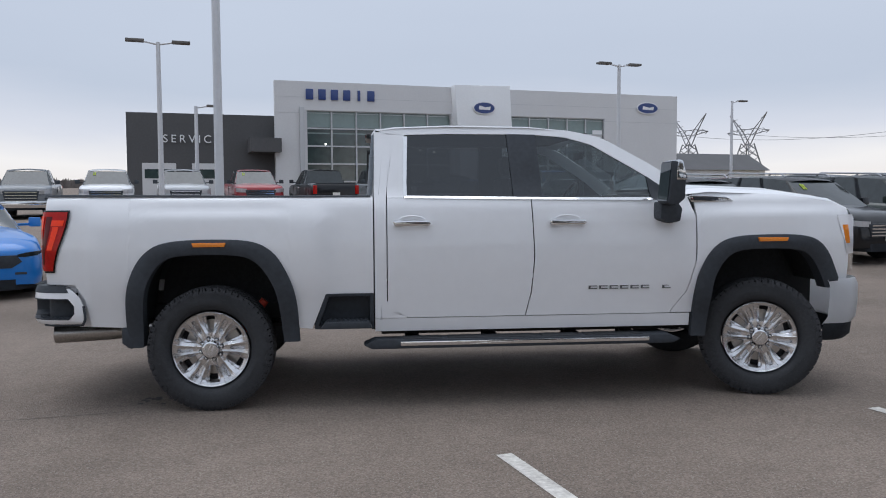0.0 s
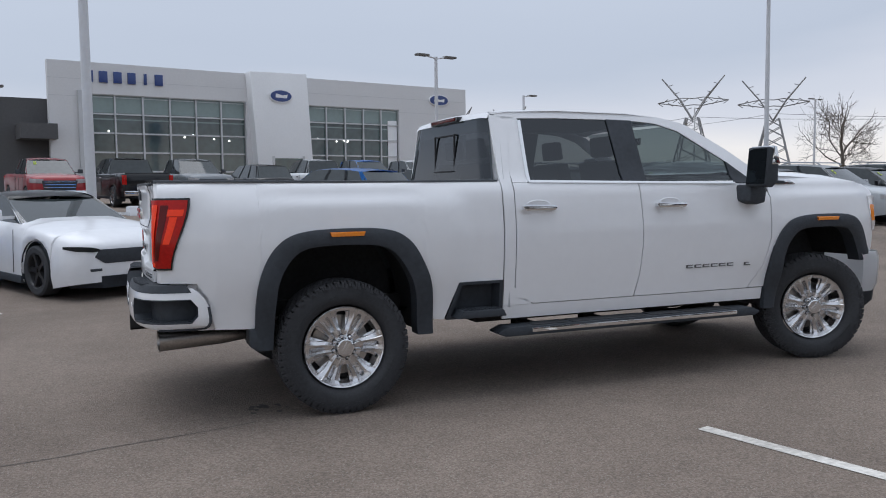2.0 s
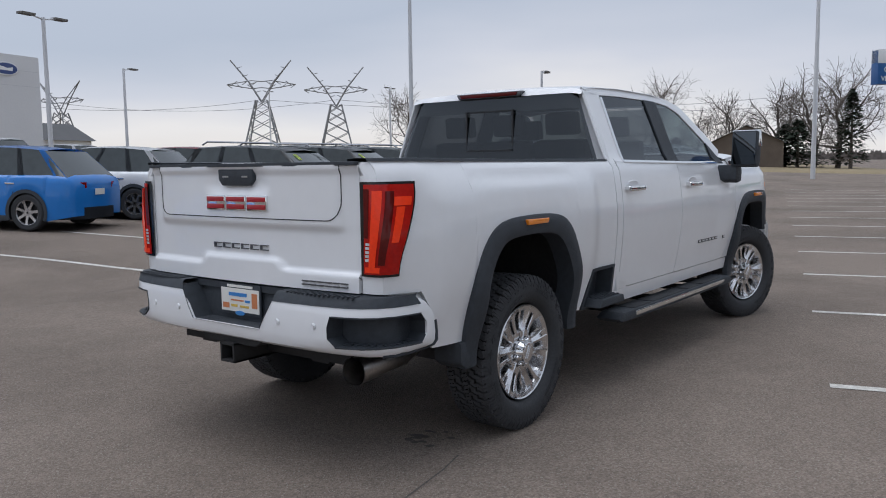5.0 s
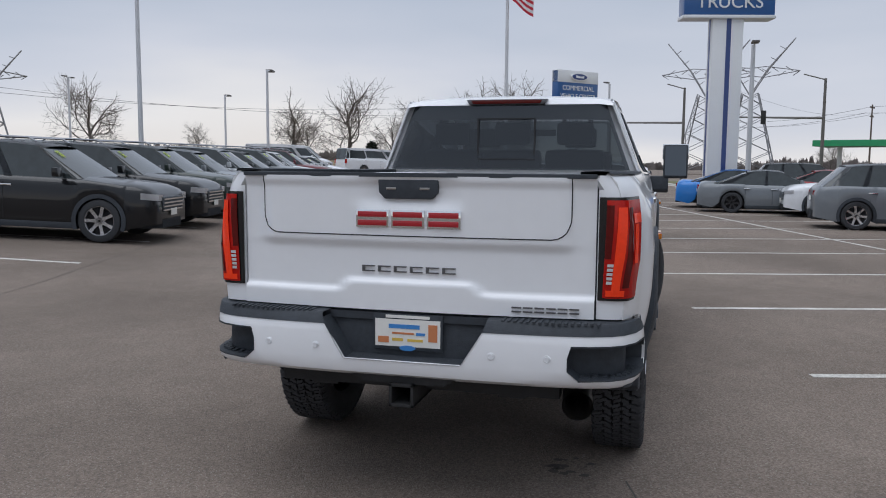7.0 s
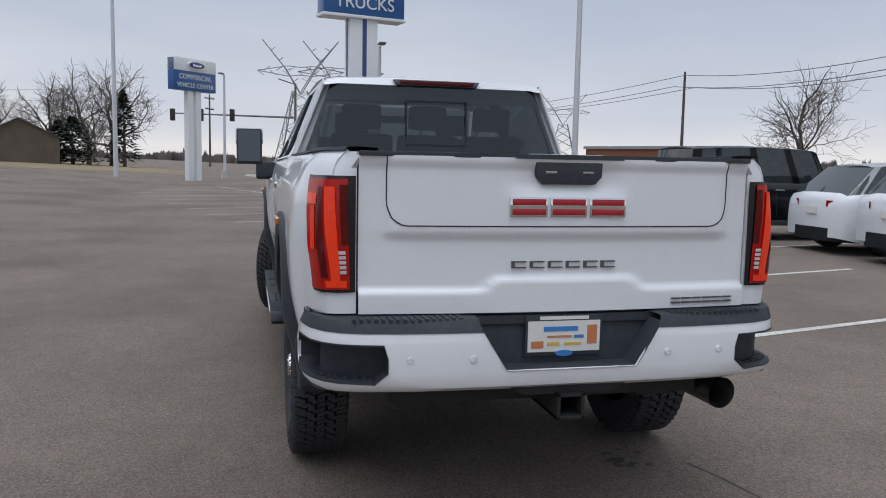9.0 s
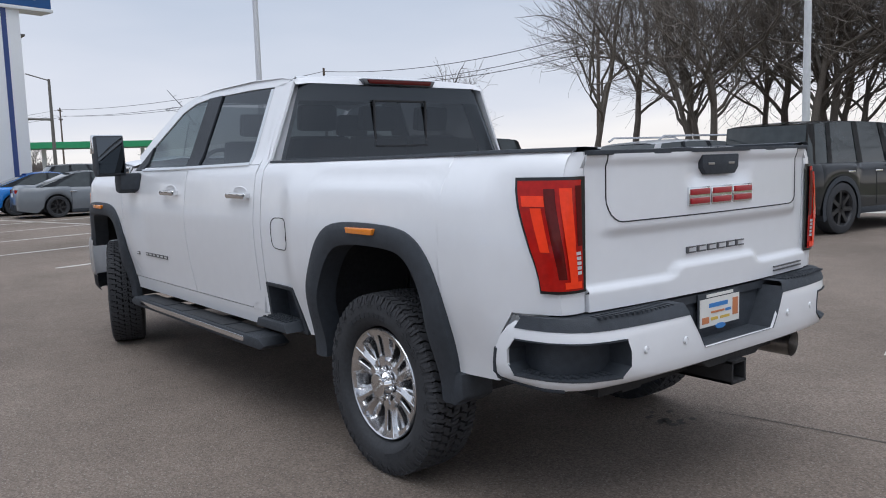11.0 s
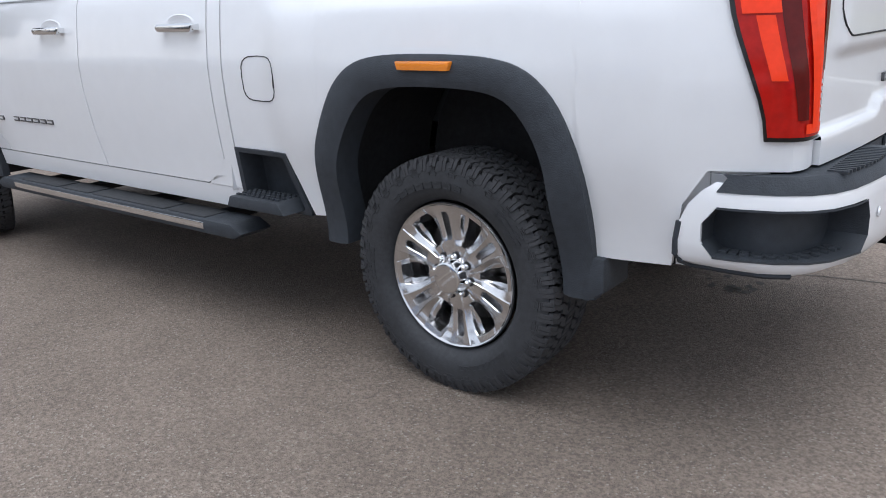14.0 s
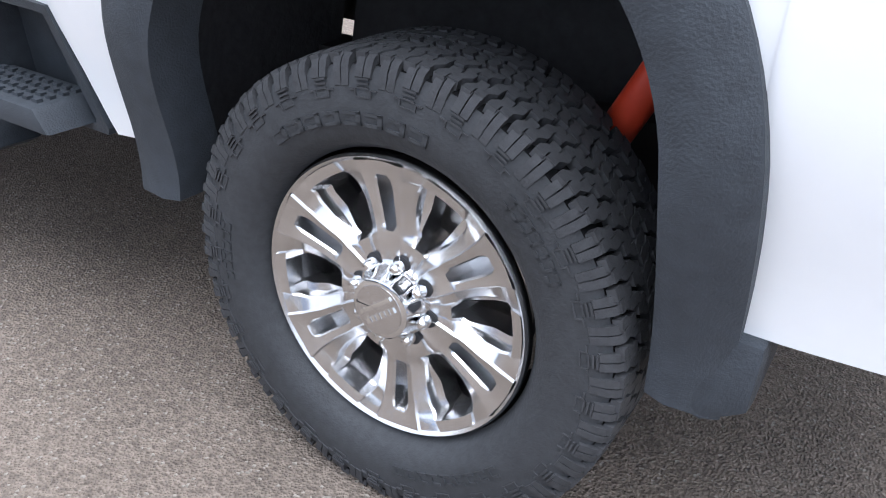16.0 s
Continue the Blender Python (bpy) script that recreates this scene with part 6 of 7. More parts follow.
def car(kind, label, mat, at, heading, group="", rims=None, number=False, name=None, grille=M_CHROME, roof_rails=False, lift=0.0, spare=False, cladding=False, roof_mat=None):
    """A parked vehicle. at: the middle of its front axle on the ground; heading: the way it faces."""
    L, W, H, (a0, a1), R, CL, top, gf, gr, rf, rr = KINDS[kind]
    hd = Vector((*heading, 0)).normalized()
    ang = math.atan2(-hd.y, -hd.x)
    x, y = at
    tail = Vector((x, y, 0)) - hd * (a1 - a0)
    z0, z1 = rise(x, y), rise(tail.x, tail.y)
    tilt = math.degrees(math.atan2(z1 - z0, a1 - a0))
    base = Matrix.Translation((x, y, z0 + lift)) @ Matrix.Rotation(ang, 4, "Z") @ pose(0, 0, 0, 0, -tilt, 0) @ Matrix.Translation((-a0, 0, 0))
    names = {"suv": "suv", "crossover": "suv", "sedan": "sedan", "coupe": "sports_car", "pickup": "parked_pickup", "jeep": "off_roader", "van": "van"}
    th = thing(name or names[kind], label, {"pickup": "truck", "van": "van"}.get(kind, "car"), base, group)
    hw = W / 2
    xs = sorted(set([0, 0.04, 0.1, 0.2, 0.35, L - 0.04, L - 0.1, L - 0.25, L] + [round(0.5 + (L - 1.0) * i / 16, 3) for i in range(17)] + [ax + R * 1.16 * q for ax in (a0, a1) for q in (-1, -0.99, -0.8, -0.5, -0.2, 0.2, 0.5, 0.8, 0.99, 1)]))

    def wid(xx):
        e = min(1, xx / 0.55, (L - xx) / 0.45)
        f0 = 0.68 if kind == "coupe" and xx < 1 else 0.80
        return hw * (f0 + (1 - f0) * math.sqrt(max(0, 1 - (1 - e) ** 2)))

    def low(xx):
        for ax in (a0, a1):
            d = abs(xx - ax)
            if d < R * 1.16:
                return max(CL, R + math.sqrt((R * 1.16) ** 2 - d * d))
        return CL + 0.10 * max(0, 1 - xx / 0.5) + 0.10 * max(0, 1 - (L - xx) / 0.5)
    bm = bmesh.new()
    rows = []
    box_bed = kind == "pickup"
    for xx in xs:
        w, zb, zt = wid(xx), low(xx), lerp_list(top, xx)
        h = zt - zb
        crown = 0.05 * sstep(0, 0.3, xx) * (0 if box_bed and xx > 3.7 else 1)
        half_ = [(w * 0.985, zb), (w, zb + h * 0.25), (w * 1.0, zb + h * 0.55), (w * 0.985, zb + h * 0.82), (w * 0.955, zb + h * 0.95), (w * 0.90, zt), (w * 0.6, zt + crown * 0.8), (0, zt + crown)]
        if kind in ("coupe", "sedan"):
            half_ = [(w * 0.965, zb), (w, zb + h * 0.25), (w * 0.99, zb + h * 0.5), (w * 0.972, zb + h * 0.74), (w * 0.925, zb + h * 0.9), (w * 0.84, zb + h * 0.985), (w * 0.55, zt + crown * 0.8), (0, zt + crown)]
        rows.append([(xx, -yy, zz) for yy, zz in half_] + [(xx, yy, zz) for yy, zz in half_[-2::-1]])
    vs = quad_grid(bm, rows)
    bm.faces.new(vs[0])
    bm.faces.new(vs[-1])
    body = part("body", bm, mat, th, "", 50)
    bm = bmesh.new()
    box(bm, 0.25, L - 0.25, -hw * 0.8, hw * 0.8, CL + 0.02, lerp_list(top, 1.0) - 0.12)
    part("underbody", bm, M_LINER, th)
    # sills and bumper bottoms in dark plastic
    for sgn in (-1, 1):
        wbox("sill_trim", a0 + R * 1.2, a1 - R * 1.2, min(sgn * hw * 0.9, sgn * hw * 1.005), max(sgn * hw * 0.9, sgn * hw * 1.005), CL - 0.02, CL + 0.09, M_TRIM, th, 0.02)
    for nm, x0_, cut, lo_, hi_ in (("front_lower_trim", -0.012, 0.25, 0.02, 0.18), ("rear_lower_trim", L + 0.012, -0.2, 0.03, 0.26)):
        bm = bmesh.new()
        quad_grid(bm, [[(x0_ + (cut if abs(q) > 0.9 else 0), q * hw * 0.86, z) for q in (-1, -0.6, 0, 0.6, 1)] for z in (CL + lo_, CL + hi_)])
        bmesh.ops.solidify(bm, geom=bm.faces[:], thickness=0.02)
        part(nm, bm, M_TRIM, th)
    # arch liners
    for ax in (a0, a1):
        for sgn in (-1, 1):
            bm = bmesh.new()
            ring = [(ax + R * 1.18 * math.cos(t), R + R * 1.18 * math.sin(t)) for t in [math.pi * (-0.12 + 1.24 * k / 18) for k in range(19)]]
            ring2 = [(ax + R * 1.06 * math.cos(t), R + R * 1.06 * math.sin(t)) for t in [math.pi * (-0.12 + 1.24 * k / 18) for k in range(19)]]
            if kind in ("suv", "crossover", "jeep") or cladding:
                quad_grid(bm, [[(p[0], sgn * (hw + 0.012), p[1]) for p in [((ax + (q[0] - ax) * 1.07), R + (q[1] - R) * 1.07) for q in ring]], [(p[0], sgn * (hw + 0.016), p[1]) for p in ring2]])
            quad_grid(bm, [[(p[0], sgn * hw, p[1]) for p in ring], [(p[0], sgn * (hw - 0.35), p[1]) for p in ring]])
            bmesh.ops.remove_doubles(bm, verts=bm.verts, dist=0.02)
            part("arch_trim", bm, M_TRIM, th)
    # glasshouse
    zb0, zb1 = lerp_list(top, gf) - 0.03, lerp_list(top, gr) - 0.03
    wr = hw * (0.70 if kind not in ("van", "jeep") else 0.84)
    wb_ = hw * (0.86 if kind in ("coupe", "sedan") else 0.91)

    def gh(f, k, grow=0.0):
        """A point of the glasshouse: f along it from 0 to 1, k from the belt (0) to the roof (1)."""
        xb, xt = gf + (gr - gf) * f, rf + (rr - rf) * f
        zb_, w0 = zb0 + (zb1 - zb0) * f, wb_ * (0.93 if f in (0.0, 1.0) else 1)
        zt_ = H - 0.05 - 0.05 * (2 * f - 1) ** 2 - (0.03 if f == 0 else 0)
        return xb + (xt - xb) * k, (w0 + (wr - w0) * k) + grow, zb_ + (zt_ - zb_) * k
    fs = [0, 0.03, 0.2, 0.4, 0.6, 0.8, 0.97, 1]
    bm = bmesh.new()
    for sgn in (-1, 1):
        quad_grid(bm, [[(p[0], sgn * p[1], p[2]) for p in [gh(f, k) for k in (0, 0.5, 1)]] for f in fs])
    for f in (0, 1):
        quad_grid(bm, [[(gh(f, k)[0] + (-0.06 if f == 0 else 0.05) * (1 - q * q), gh(f, k)[1] * q, gh(f, k)[2]) for q in (-1, -0.6, 0, 0.6, 1)] for k in (0, 0.5, 1)])
    part("glass", bm, M_CARGLASS, th, "dark car windows")
    bm = bmesh.new()
    rows = []
    for f in [0, 0.06, 0.25, 0.5, 0.75, 0.95, 1.0]:
        xx, ww, zz = gh(f, 1)
        rows.append([(xx + (-0.06 if f == 0 else 0.05 if f == 1 else 0) * (1 - q * q), ww * q * 1.01, zz + 0.05 * (1 - q * q) + (0.0 if abs(q) < 1 else -0.02)) for q in (-1, -0.85, -0.5, 0, 0.5, 0.85, 1)])
    quad_grid(bm, rows)
    bmesh.ops.solidify(bm, geom=bm.faces[:], thickness=0.03)
    roof = part("roof", bm, roof_mat or mat, th)
    pil = [(0.0, 0.045), (0.93, 1.0)] + {"suv": [(0.36, 0.40), (0.66, 0.70)], "crossover": [(0.38, 0.42), (0.68, 0.72)], "sedan": [(0.44, 0.48), (0.82, 0.93)], "coupe": [(0.55, 0.60), (0.80, 0.93)], "pickup": [(0.42, 0.48), (0.86, 0.93)], "jeep": [(0.22, 0.27), (0.50, 0.55), (0.78, 0.82)], "van": [(0.22, 0.27), (0.62, 0.64)]}[kind]
    for n_, (f0, f1) in enumerate(pil):
        for sgn in (-1, 1):
            bm = bmesh.new()
            quad_grid(bm, [[(p[0], sgn * p[1], p[2]) for p in [gh(f, k, 0.008) for f in (f0, f1)]] for k in (0, 0.5, 1)])
            bmesh.ops.solidify(bm, geom=bm.faces[:], thickness=0.02)
            part("pillar", bm, mat if n_ < 2 or kind in ("van", "jeep") else M_TRIM, th)
    if kind == "van":
        for sgn in (-1, 1):
            bm = bmesh.new()
            quad_grid(bm, [[(p[0], sgn * p[1], p[2]) for p in [gh(f, k, 0.008) for k in (0.82, 1)]] for f in (0.04, 0.5, 1)])
            quad_grid(bm, [[(p[0], sgn * p[1], p[2]) for p in [gh(f, k, 0.008) for k in (0, 0.18)]] for f in (0.3, 0.6, 1)])
            part("side_panel", bm, mat, th)
    # rails, lamps, grille, mirrors, handles, plate
    for sgn in (-1, 1):
        if roof_rails:
            bm = bmesh.new()
            tube(bm, [(gh(f, 1)[0], sgn * gh(f, 1)[1] * 0.95, H + (0.05 if 0.08 < f < 0.92 else -0.02)) for f in (0.06, 0.12, 0.5, 0.88, 0.94)], 0.02, 6)
            part("roof_rail", bm, M_CARRIM, th)
        zl = lerp_list(top, 0.12) - 0.12
        bm = bmesh.new()
        hwid = 0.28 if kind != "jeep" else 0.10
        lamp = [(-0.012, hw * 0.56, 0.0), (-0.012, wid(0) - 0.01, 0.01), (0.08, wid(0.08) + 0.008, 0.02), (0.24, wid(0.24) + 0.008, 0.03)]
        lo_, hi_ = (-0.03, 0.035) if kind == "coupe" else (-0.10 if kind == "pickup" else -0.05, 0.06)
        quad_grid(bm, [[(px, sgn * py, zl + dz * (0.5 if kind == "coupe" and i_ in (0, 3) else 1) + up) for i_, (px, py, up) in enumerate(lamp)] for dz in (lo_, hi_)])
        bmesh.ops.solidify(bm, geom=bm.faces[:], thickness=0.03)
        part("headlamp", bm, M_CLEAR if kind != "coupe" else M_CARGLASS, th)
        zt_ = lerp_list(top, L - 0.2) - 0.16
        bm = bmesh.new()
        if kind in ("pickup", "jeep", "van"):
            box(bm, L - 0.12, L + 0.012, min(sgn * hw * 0.80, sgn * hw * 0.95), max(sgn * hw * 0.80, sgn * hw * 0.95), zt_ - 0.28, zt_ + 0.08, 0.01)
        else:
            quad_grid(bm, [[(L + 0.012 - 0.28 * q * q, sgn * (hw * 0.45 + hw * 0.46 * q), zt_ + dz) for q in (0, 0.4, 0.75, 1)] for dz in (-0.05, 0.06)])
            bmesh.ops.solidify(bm, geom=bm.faces[:], thickness=0.03)
        part("tail_lamp", bm, M_RED, th)
        bm = bmesh.new()
        mx, my, mz = gh(0.06, 0.12)
        prism(bm, [(mx + 0.05, mz + 0.0), (mx + 0.08, mz + 0.16), (mx + 0.18, mz + 0.15), (mx + 0.17, mz + 0.0)], sgn * (hw + 0.02), sgn * (hw + 0.20), "y", 0.02)
        box(bm, mx + 0.08, mx + 0.14, min(sgn * my, sgn * (hw + 0.05)), max(sgn * my, sgn * (hw + 0.05)), mz + 0.02, mz + 0.06)
        part("door_mirror", bm, mat if kind not in ("jeep", "pickup") else M_TRIM, th)
        nd = (0.45,) if kind == "coupe" else (0.40, 0.66)
        for f in nd:
            bm = bmesh.new()
            px = gh(f, 0)[0] - 0.05
            box(bm, px - 0.1, px + 0.1, min(sgn * hw * 0.97, sgn * (hw + 0.012)), max(sgn * hw * 0.97, sgn * (hw + 0.012)), lerp_list(top, px) - 0.17, lerp_list(top, px) - 0.14, 0.005)
            part("door_handle", bm, grille if grille is M_CHROME else M_TRIM, th)
        # door seams
        bm = bmesh.new()
        for f in (0.03, *nd, 0.72 if len(nd) == 2 else 0.58):
            px = gh(f, 0)[0]
            tube(bm, [(px, sgn * hw * 1.002, CL + 0.12), (px, sgn * hw * 1.002, CL + 0.45), (px + 0.02, sgn * hw * 0.985, lerp_list(top, px) - 0.1)], 0.005, 4)
        part("door_seam", bm, M_SEAM, th)
    zg = lerp_list(top, 0.1)
    bm = bmesh.new()
    gw = hw * (0.62 if kind != "jeep" else 0.55)
    g0, g1 = zg - (0.52 if kind == "pickup" else 0.36), zg - 0.10
    if kind == "coupe":
        prism(bm, [(-0.46, 0.50), (-0.60, 0.59), (-0.53, 0.69), (0.53, 0.69), (0.60, 0.59), (0.46, 0.50)], -0.012, 0.06, "x", 0.008)
    else:
        prism(bm, [(-gw * 0.85, g0), (-gw, g1), (gw, g1), (gw * 0.85, g0)], -0.02, 0.06, "x", 0.015)
    gl = part("grille", bm, M_TRIM, th, "dark grille")
    for i in range(0 if kind == "coupe" else 4):
        z = g0 + (g1 - g0) * (i + 0.5) / 4
        bm = bmesh.new()
        box(bm, -0.035, -0.015, -gw * 0.86, gw * 0.86, z - 0.014, z + 0.014)
        part("grille_bar", bm, grille, gl)
    if kind == "pickup":
        wbox("front_bumper", -0.06, 0.12, -hw * 0.96, hw * 0.96, CL + 0.10, CL + 0.36, grille, th, 0.04)
        wbox("rear_bumper", L - 0.06, L + 0.14, -hw * 0.92, hw * 0.92, CL + 0.12, CL + 0.32, grille, th, 0.03)
        wbox("bed_cover", 3.85, L - 0.06, -hw * 0.84, hw * 0.84, 1.325, 1.35, M_TRIM, th)
    if kind == "jeep":
        wbox("rear_bumper", L - 0.14, L + 0.08, -hw * 0.9, hw * 0.9, 0.52, 0.70, M_TRIM, th, 0.03)
        wbox("front_bumper", -0.12, 0.08, -hw * 0.9, hw * 0.9, 0.52, 0.70, M_TRIM, th, 0.03)
    if kind == "coupe":
        for sgn in (-1, 1):
            wbox("fog_lamp", -0.008, 0.05, min(sgn * 0.50, sgn * 0.66), max(sgn * 0.50, sgn * 0.66), 0.40, 0.435, M_TRIM, th, 0.006)
    else:
        wbox("number_plate", -0.045, -0.03, -0.15, 0.15, CL + 0.24, CL + 0.36, M_PLATE, th)
    wbox("number_plate", L + 0.014, L + 0.03, -0.15, 0.15, CL + 0.50, CL + 0.62, M_PLATE, th)
    if number:
        bm = bmesh.new()
        for q in (0.58, 0.66):
            pts = [(gh(0, k)[0] - 0.06 * (1 - qq * qq) - 0.012, gh(0, k)[1] * qq, gh(0, k)[2] + 0.008) for k, qq in ((0.72, q), (0.92, q), (0.92, q + 0.05), (0.72, q + 0.05))]
            bm.faces.new([bm.verts.new((p[0], p[1], p[2])) for p in pts])
        bmesh.ops.solidify(bm, geom=bm.faces[:], thickness=0.004)
        part("window_number", bm, M_STICK, th, "yellow price mark on the windscreen")
    wmat = rims or M_CARRIM
    first = car_wheel(R, 0.24 if kind not in ("pickup", "jeep") else 0.28, wmat, 5 if kind == "coupe" else 7)
    first.parent = th
    w_ = hw - 0.115
    first.matrix_basis = pose(a0, w_, R)
    for m in (pose(a1, w_, R, 0, 20, 0), pose(a0, -w_, R, 0, 10, 180), pose(a1, -w_, R, 0, 33, 180)):
        copy_thing(first, m)
    if spare:
        sp = copy_thing(first, pose(L + 0.16, 0.0, 1.0, 0, 0, -90))
        sp.name = "spare_wheel"
    return th


P_BLACK, P_WHITE, P_GREY = paint("black", (0.004, 0.0045, 0.006)), paint("white", (0.72, 0.73, 0.75)), paint("grey", (0.16, 0.175, 0.19))
P_SILVER, P_RED, P_BLUE = paint("silver", (0.42, 0.44, 0.46)), paint("red", (0.28, 0.02, 0.025)), paint("blue", (0.02, 0.17, 0.52))
P_MAROON, P_DARKB, P_GREEN = paint("maroon", (0.13, 0.018, 0.025)), paint("dark_blue", (0.03, 0.045, 0.075)), paint("dark_green", (0.025, 0.035, 0.03))
DOWN, UPW = (0.259, -0.966), (-0.259, 0.966)


def bay(origin, k, along):
    p = origin + U * BAY * k + VV * along
    return (p.x, p.y)


# the two sports cars in the row facing the truck
car("coupe", "white sports coupe with black roof and wheels parked facing the aisle", P_WHITE, (-1.55, 6.75), (0.5, -0.866), "row facing the aisle", M_CARRIMK, grille=M_TRIM, roof_mat=P_BLACK)
car("coupe", "bright blue sports coupe parked facing the aisle", P_BLUE, (-5.0, 6.4), (0.5, -0.866), "row facing the aisle", M_CARRIMK, grille=M_TRIM)
# dark row that runs away along the lot
mz = Vector((8.45, 8.6, 0))
rowcars = [(0, "suv", P_BLACK, "glossy black three-row SUV with a chrome grille", M_CARRIM), (1, "suv", P_BLACK, "black SUV with chrome grille bars", M_CARRIM),
           (2, "suv", P_GREEN, "dark green SUV parked in a row", M_CARRIM), (3, "crossover", P_GREY, "grey crossover parked in a row", M_CARRIM), (4, "suv", P_SILVER, "silver SUV parked in a row", M_CARRIM),
           (5, "crossover", P_BLACK, "black crossover parked in a row", M_CARRIM), (6, "suv", P_GREY, "grey SUV parked in a row", M_CARRIM), (7, "crossover", P_WHITE, "white crossover parked in a row", M_CARRIM),
           (8, "suv", P_MAROON, "maroon SUV parked in a row", M_CARRIM), (9, "sedan", P_WHITE, "white sedan parked in a row", M_CARRIM), (10, "sedan", P_SILVER, "silver sedan parked in a row", M_CARRIM), (11, "sedan", P_WHITE, "white sedan parked in a row", M_CARRIM)]
for k, kind, mat, lab, rm in rowcars:
    p = mz + U * BAY * k
    car(kind, lab, mat, (p.x, p.y), DOWN, "long row of parked cars", rm, number=True, roof_rails=kind == "suv")
# row behind, seen over the bed: backed in
rb = Vector((2.3, 15.0, 0))
for k, kind, mat, lab in ((0, "crossover", P_BLUE, "bright blue compact SUV parked with its side showing"), (1, "crossover", P_WHITE, "white compact SUV in the second row"), (2, "crossover", P_RED, "red SUV with a roof rack in the second row"),
                          (3, "crossover", P_MAROON, "maroon SUV in the second row"), (4, "suv", P_GREY, "grey SUV with a yellow windscreen mark"), (5, "suv", P_BLACK, "black SUV in the second row"), (6, "sedan", P_SILVER, "silver sedan in the second row")):
    p = rb + U * (BAY * k + (1.0 if k < 2 else 0.5))
    car(kind, lab, mat, (p.x, p.y), (-0.46, 0.888) if k < 3 else UPW, "second row of cars")
# far row of trucks before the showroom
rc = Vector((-9.2, 27.0, 0))
for k, kind, mat, lab, hd in ((-3, "pickup", P_WHITE, "white pickup in the far row", DOWN), (-2, "pickup", P_SILVER, "white work pickup with a chrome grille", DOWN), (-1, "pickup", P_GREY, "grey pickup in the far row", DOWN), (0, "pickup", P_WHITE, "white heavy pickup with a chrome grille", DOWN), (1, "pickup", P_SILVER, "silver pickup in the far row", DOWN),
                              (2, "pickup", P_RED, "red pickup with a chrome grille in the far row", DOWN), (3, "pickup", P_BLACK, "black pickup in the far row", UPW), (4, "pickup", P_GREY, "dark grey pickup with a cross-bar grille", DOWN),
                              (5, "suv", P_BLACK, "black SUV in the far row", UPW), (6, "pickup", P_WHITE, "white pickup with a black tailgate in the far row", UPW), (7, "pickup", P_BLUE, "blue pickup in the far row", DOWN), (8, "pickup", P_WHITE, "white pickup in the far row", DOWN),
                              (9, "suv", P_WHITE, "white SUV in the far row", UPW), (10, "crossover", P_SILVER, "silver crossover in the far row", UPW)):
    p = rc + U * BAY * k * 1.05 + (VV * 3 if hd is UPW else VV * 0)
    car(kind, lab, mat, (p.x, p.y), hd, "far row of trucks", number=k in (0, 2))
# row on the road side, backs to the aisle; the given point is the rear axle
for x, y, turn, kind, mat, lab, rm, kw in ((4.28, -10.95, -97, "jeep", P_BLACK, "black boxy off-roader with a spare wheel on its back", M_CARRIMK, {"spare": True}), (6.4, -9.5, -97, "suv", P_WHITE, "white SUV between two off-roaders", M_CARRIM, {"roof_rails": True}), (8.6, -9.7, -95, "crossover", P_WHITE, "white compact SUV with black lower trim", M_CARRIM, {"cladding": True}),
                                           (11.54, -8.4, -93, "jeep", P_BLACK, "black four-door off-roader with a spare wheel on its back", M_CARRIMK, {"spare": True}), (14.7, -7.15, -92, "crossover", P_RED, "dark red SUV parked beside an off-roader", M_CARRIM, {"roof_rails": True, "cladding": True}), (18.1, -5.77, -93, "crossover", P_GREY, "grey crossover with chrome trim and red tail lamps", M_CARRIM, {}),
                                           (23.00, -5.73, 88, "crossover", P_WHITE, "white crossover parked nose to the aisle", M_CARRIM, {"cladding": True}), (24.87, -3.45, -93, "sedan", P_GREY, "blue-grey sedan with black wheels", M_CARRIMK, {}), (27.6, -2.8, -93, "sedan", P_BLUE, "blue sedan parked in the roadside row", M_CARRIM, {}),
                                           (31.2, -6.6, -93, "sedan", P_RED, "red sedan parked in the roadside row", M_CARRIM, {}), (34.0, -6.0, -93, "suv", P_BLACK, "black SUV parked in the roadside row", M_CARRIM, {})):
    hx, hy = math.cos(radians(turn)), math.sin(radians(turn))
    run = KINDS[kind][3][1] - KINDS[kind][3][0] if turn < 0 else 0
    car(kind, lab, mat, (x + hx * run, y + hy * run), (hx, hy), "roadside row of cars", rm, **kw)
# vans by the field
car("van", "white passenger van with dark side windows near the field", P_WHITE, (60.5, 20.6), (0.75, -0.66), "vans", name="passenger_van")
car("van", "white van with a blue panel behind the row", P_WHITE, (48.0, 22.0), (0.26, -0.96), "vans", name="delivery_van")

# ---- trees, barn and far woods ----
M_BARK = material("bare_bark", (0.13, 0.112, 0.096), 0.95, 0, 0.3, 3, 0.5, 20)
M_TWIG = material("bare_twigs", (0.14, 0.12, 0.105), 0.95, 0, 0.25, 3)
M_PINE = material("pine_needles", (0.022, 0.032, 0.018), 0.9, 0, 0.4, 3)


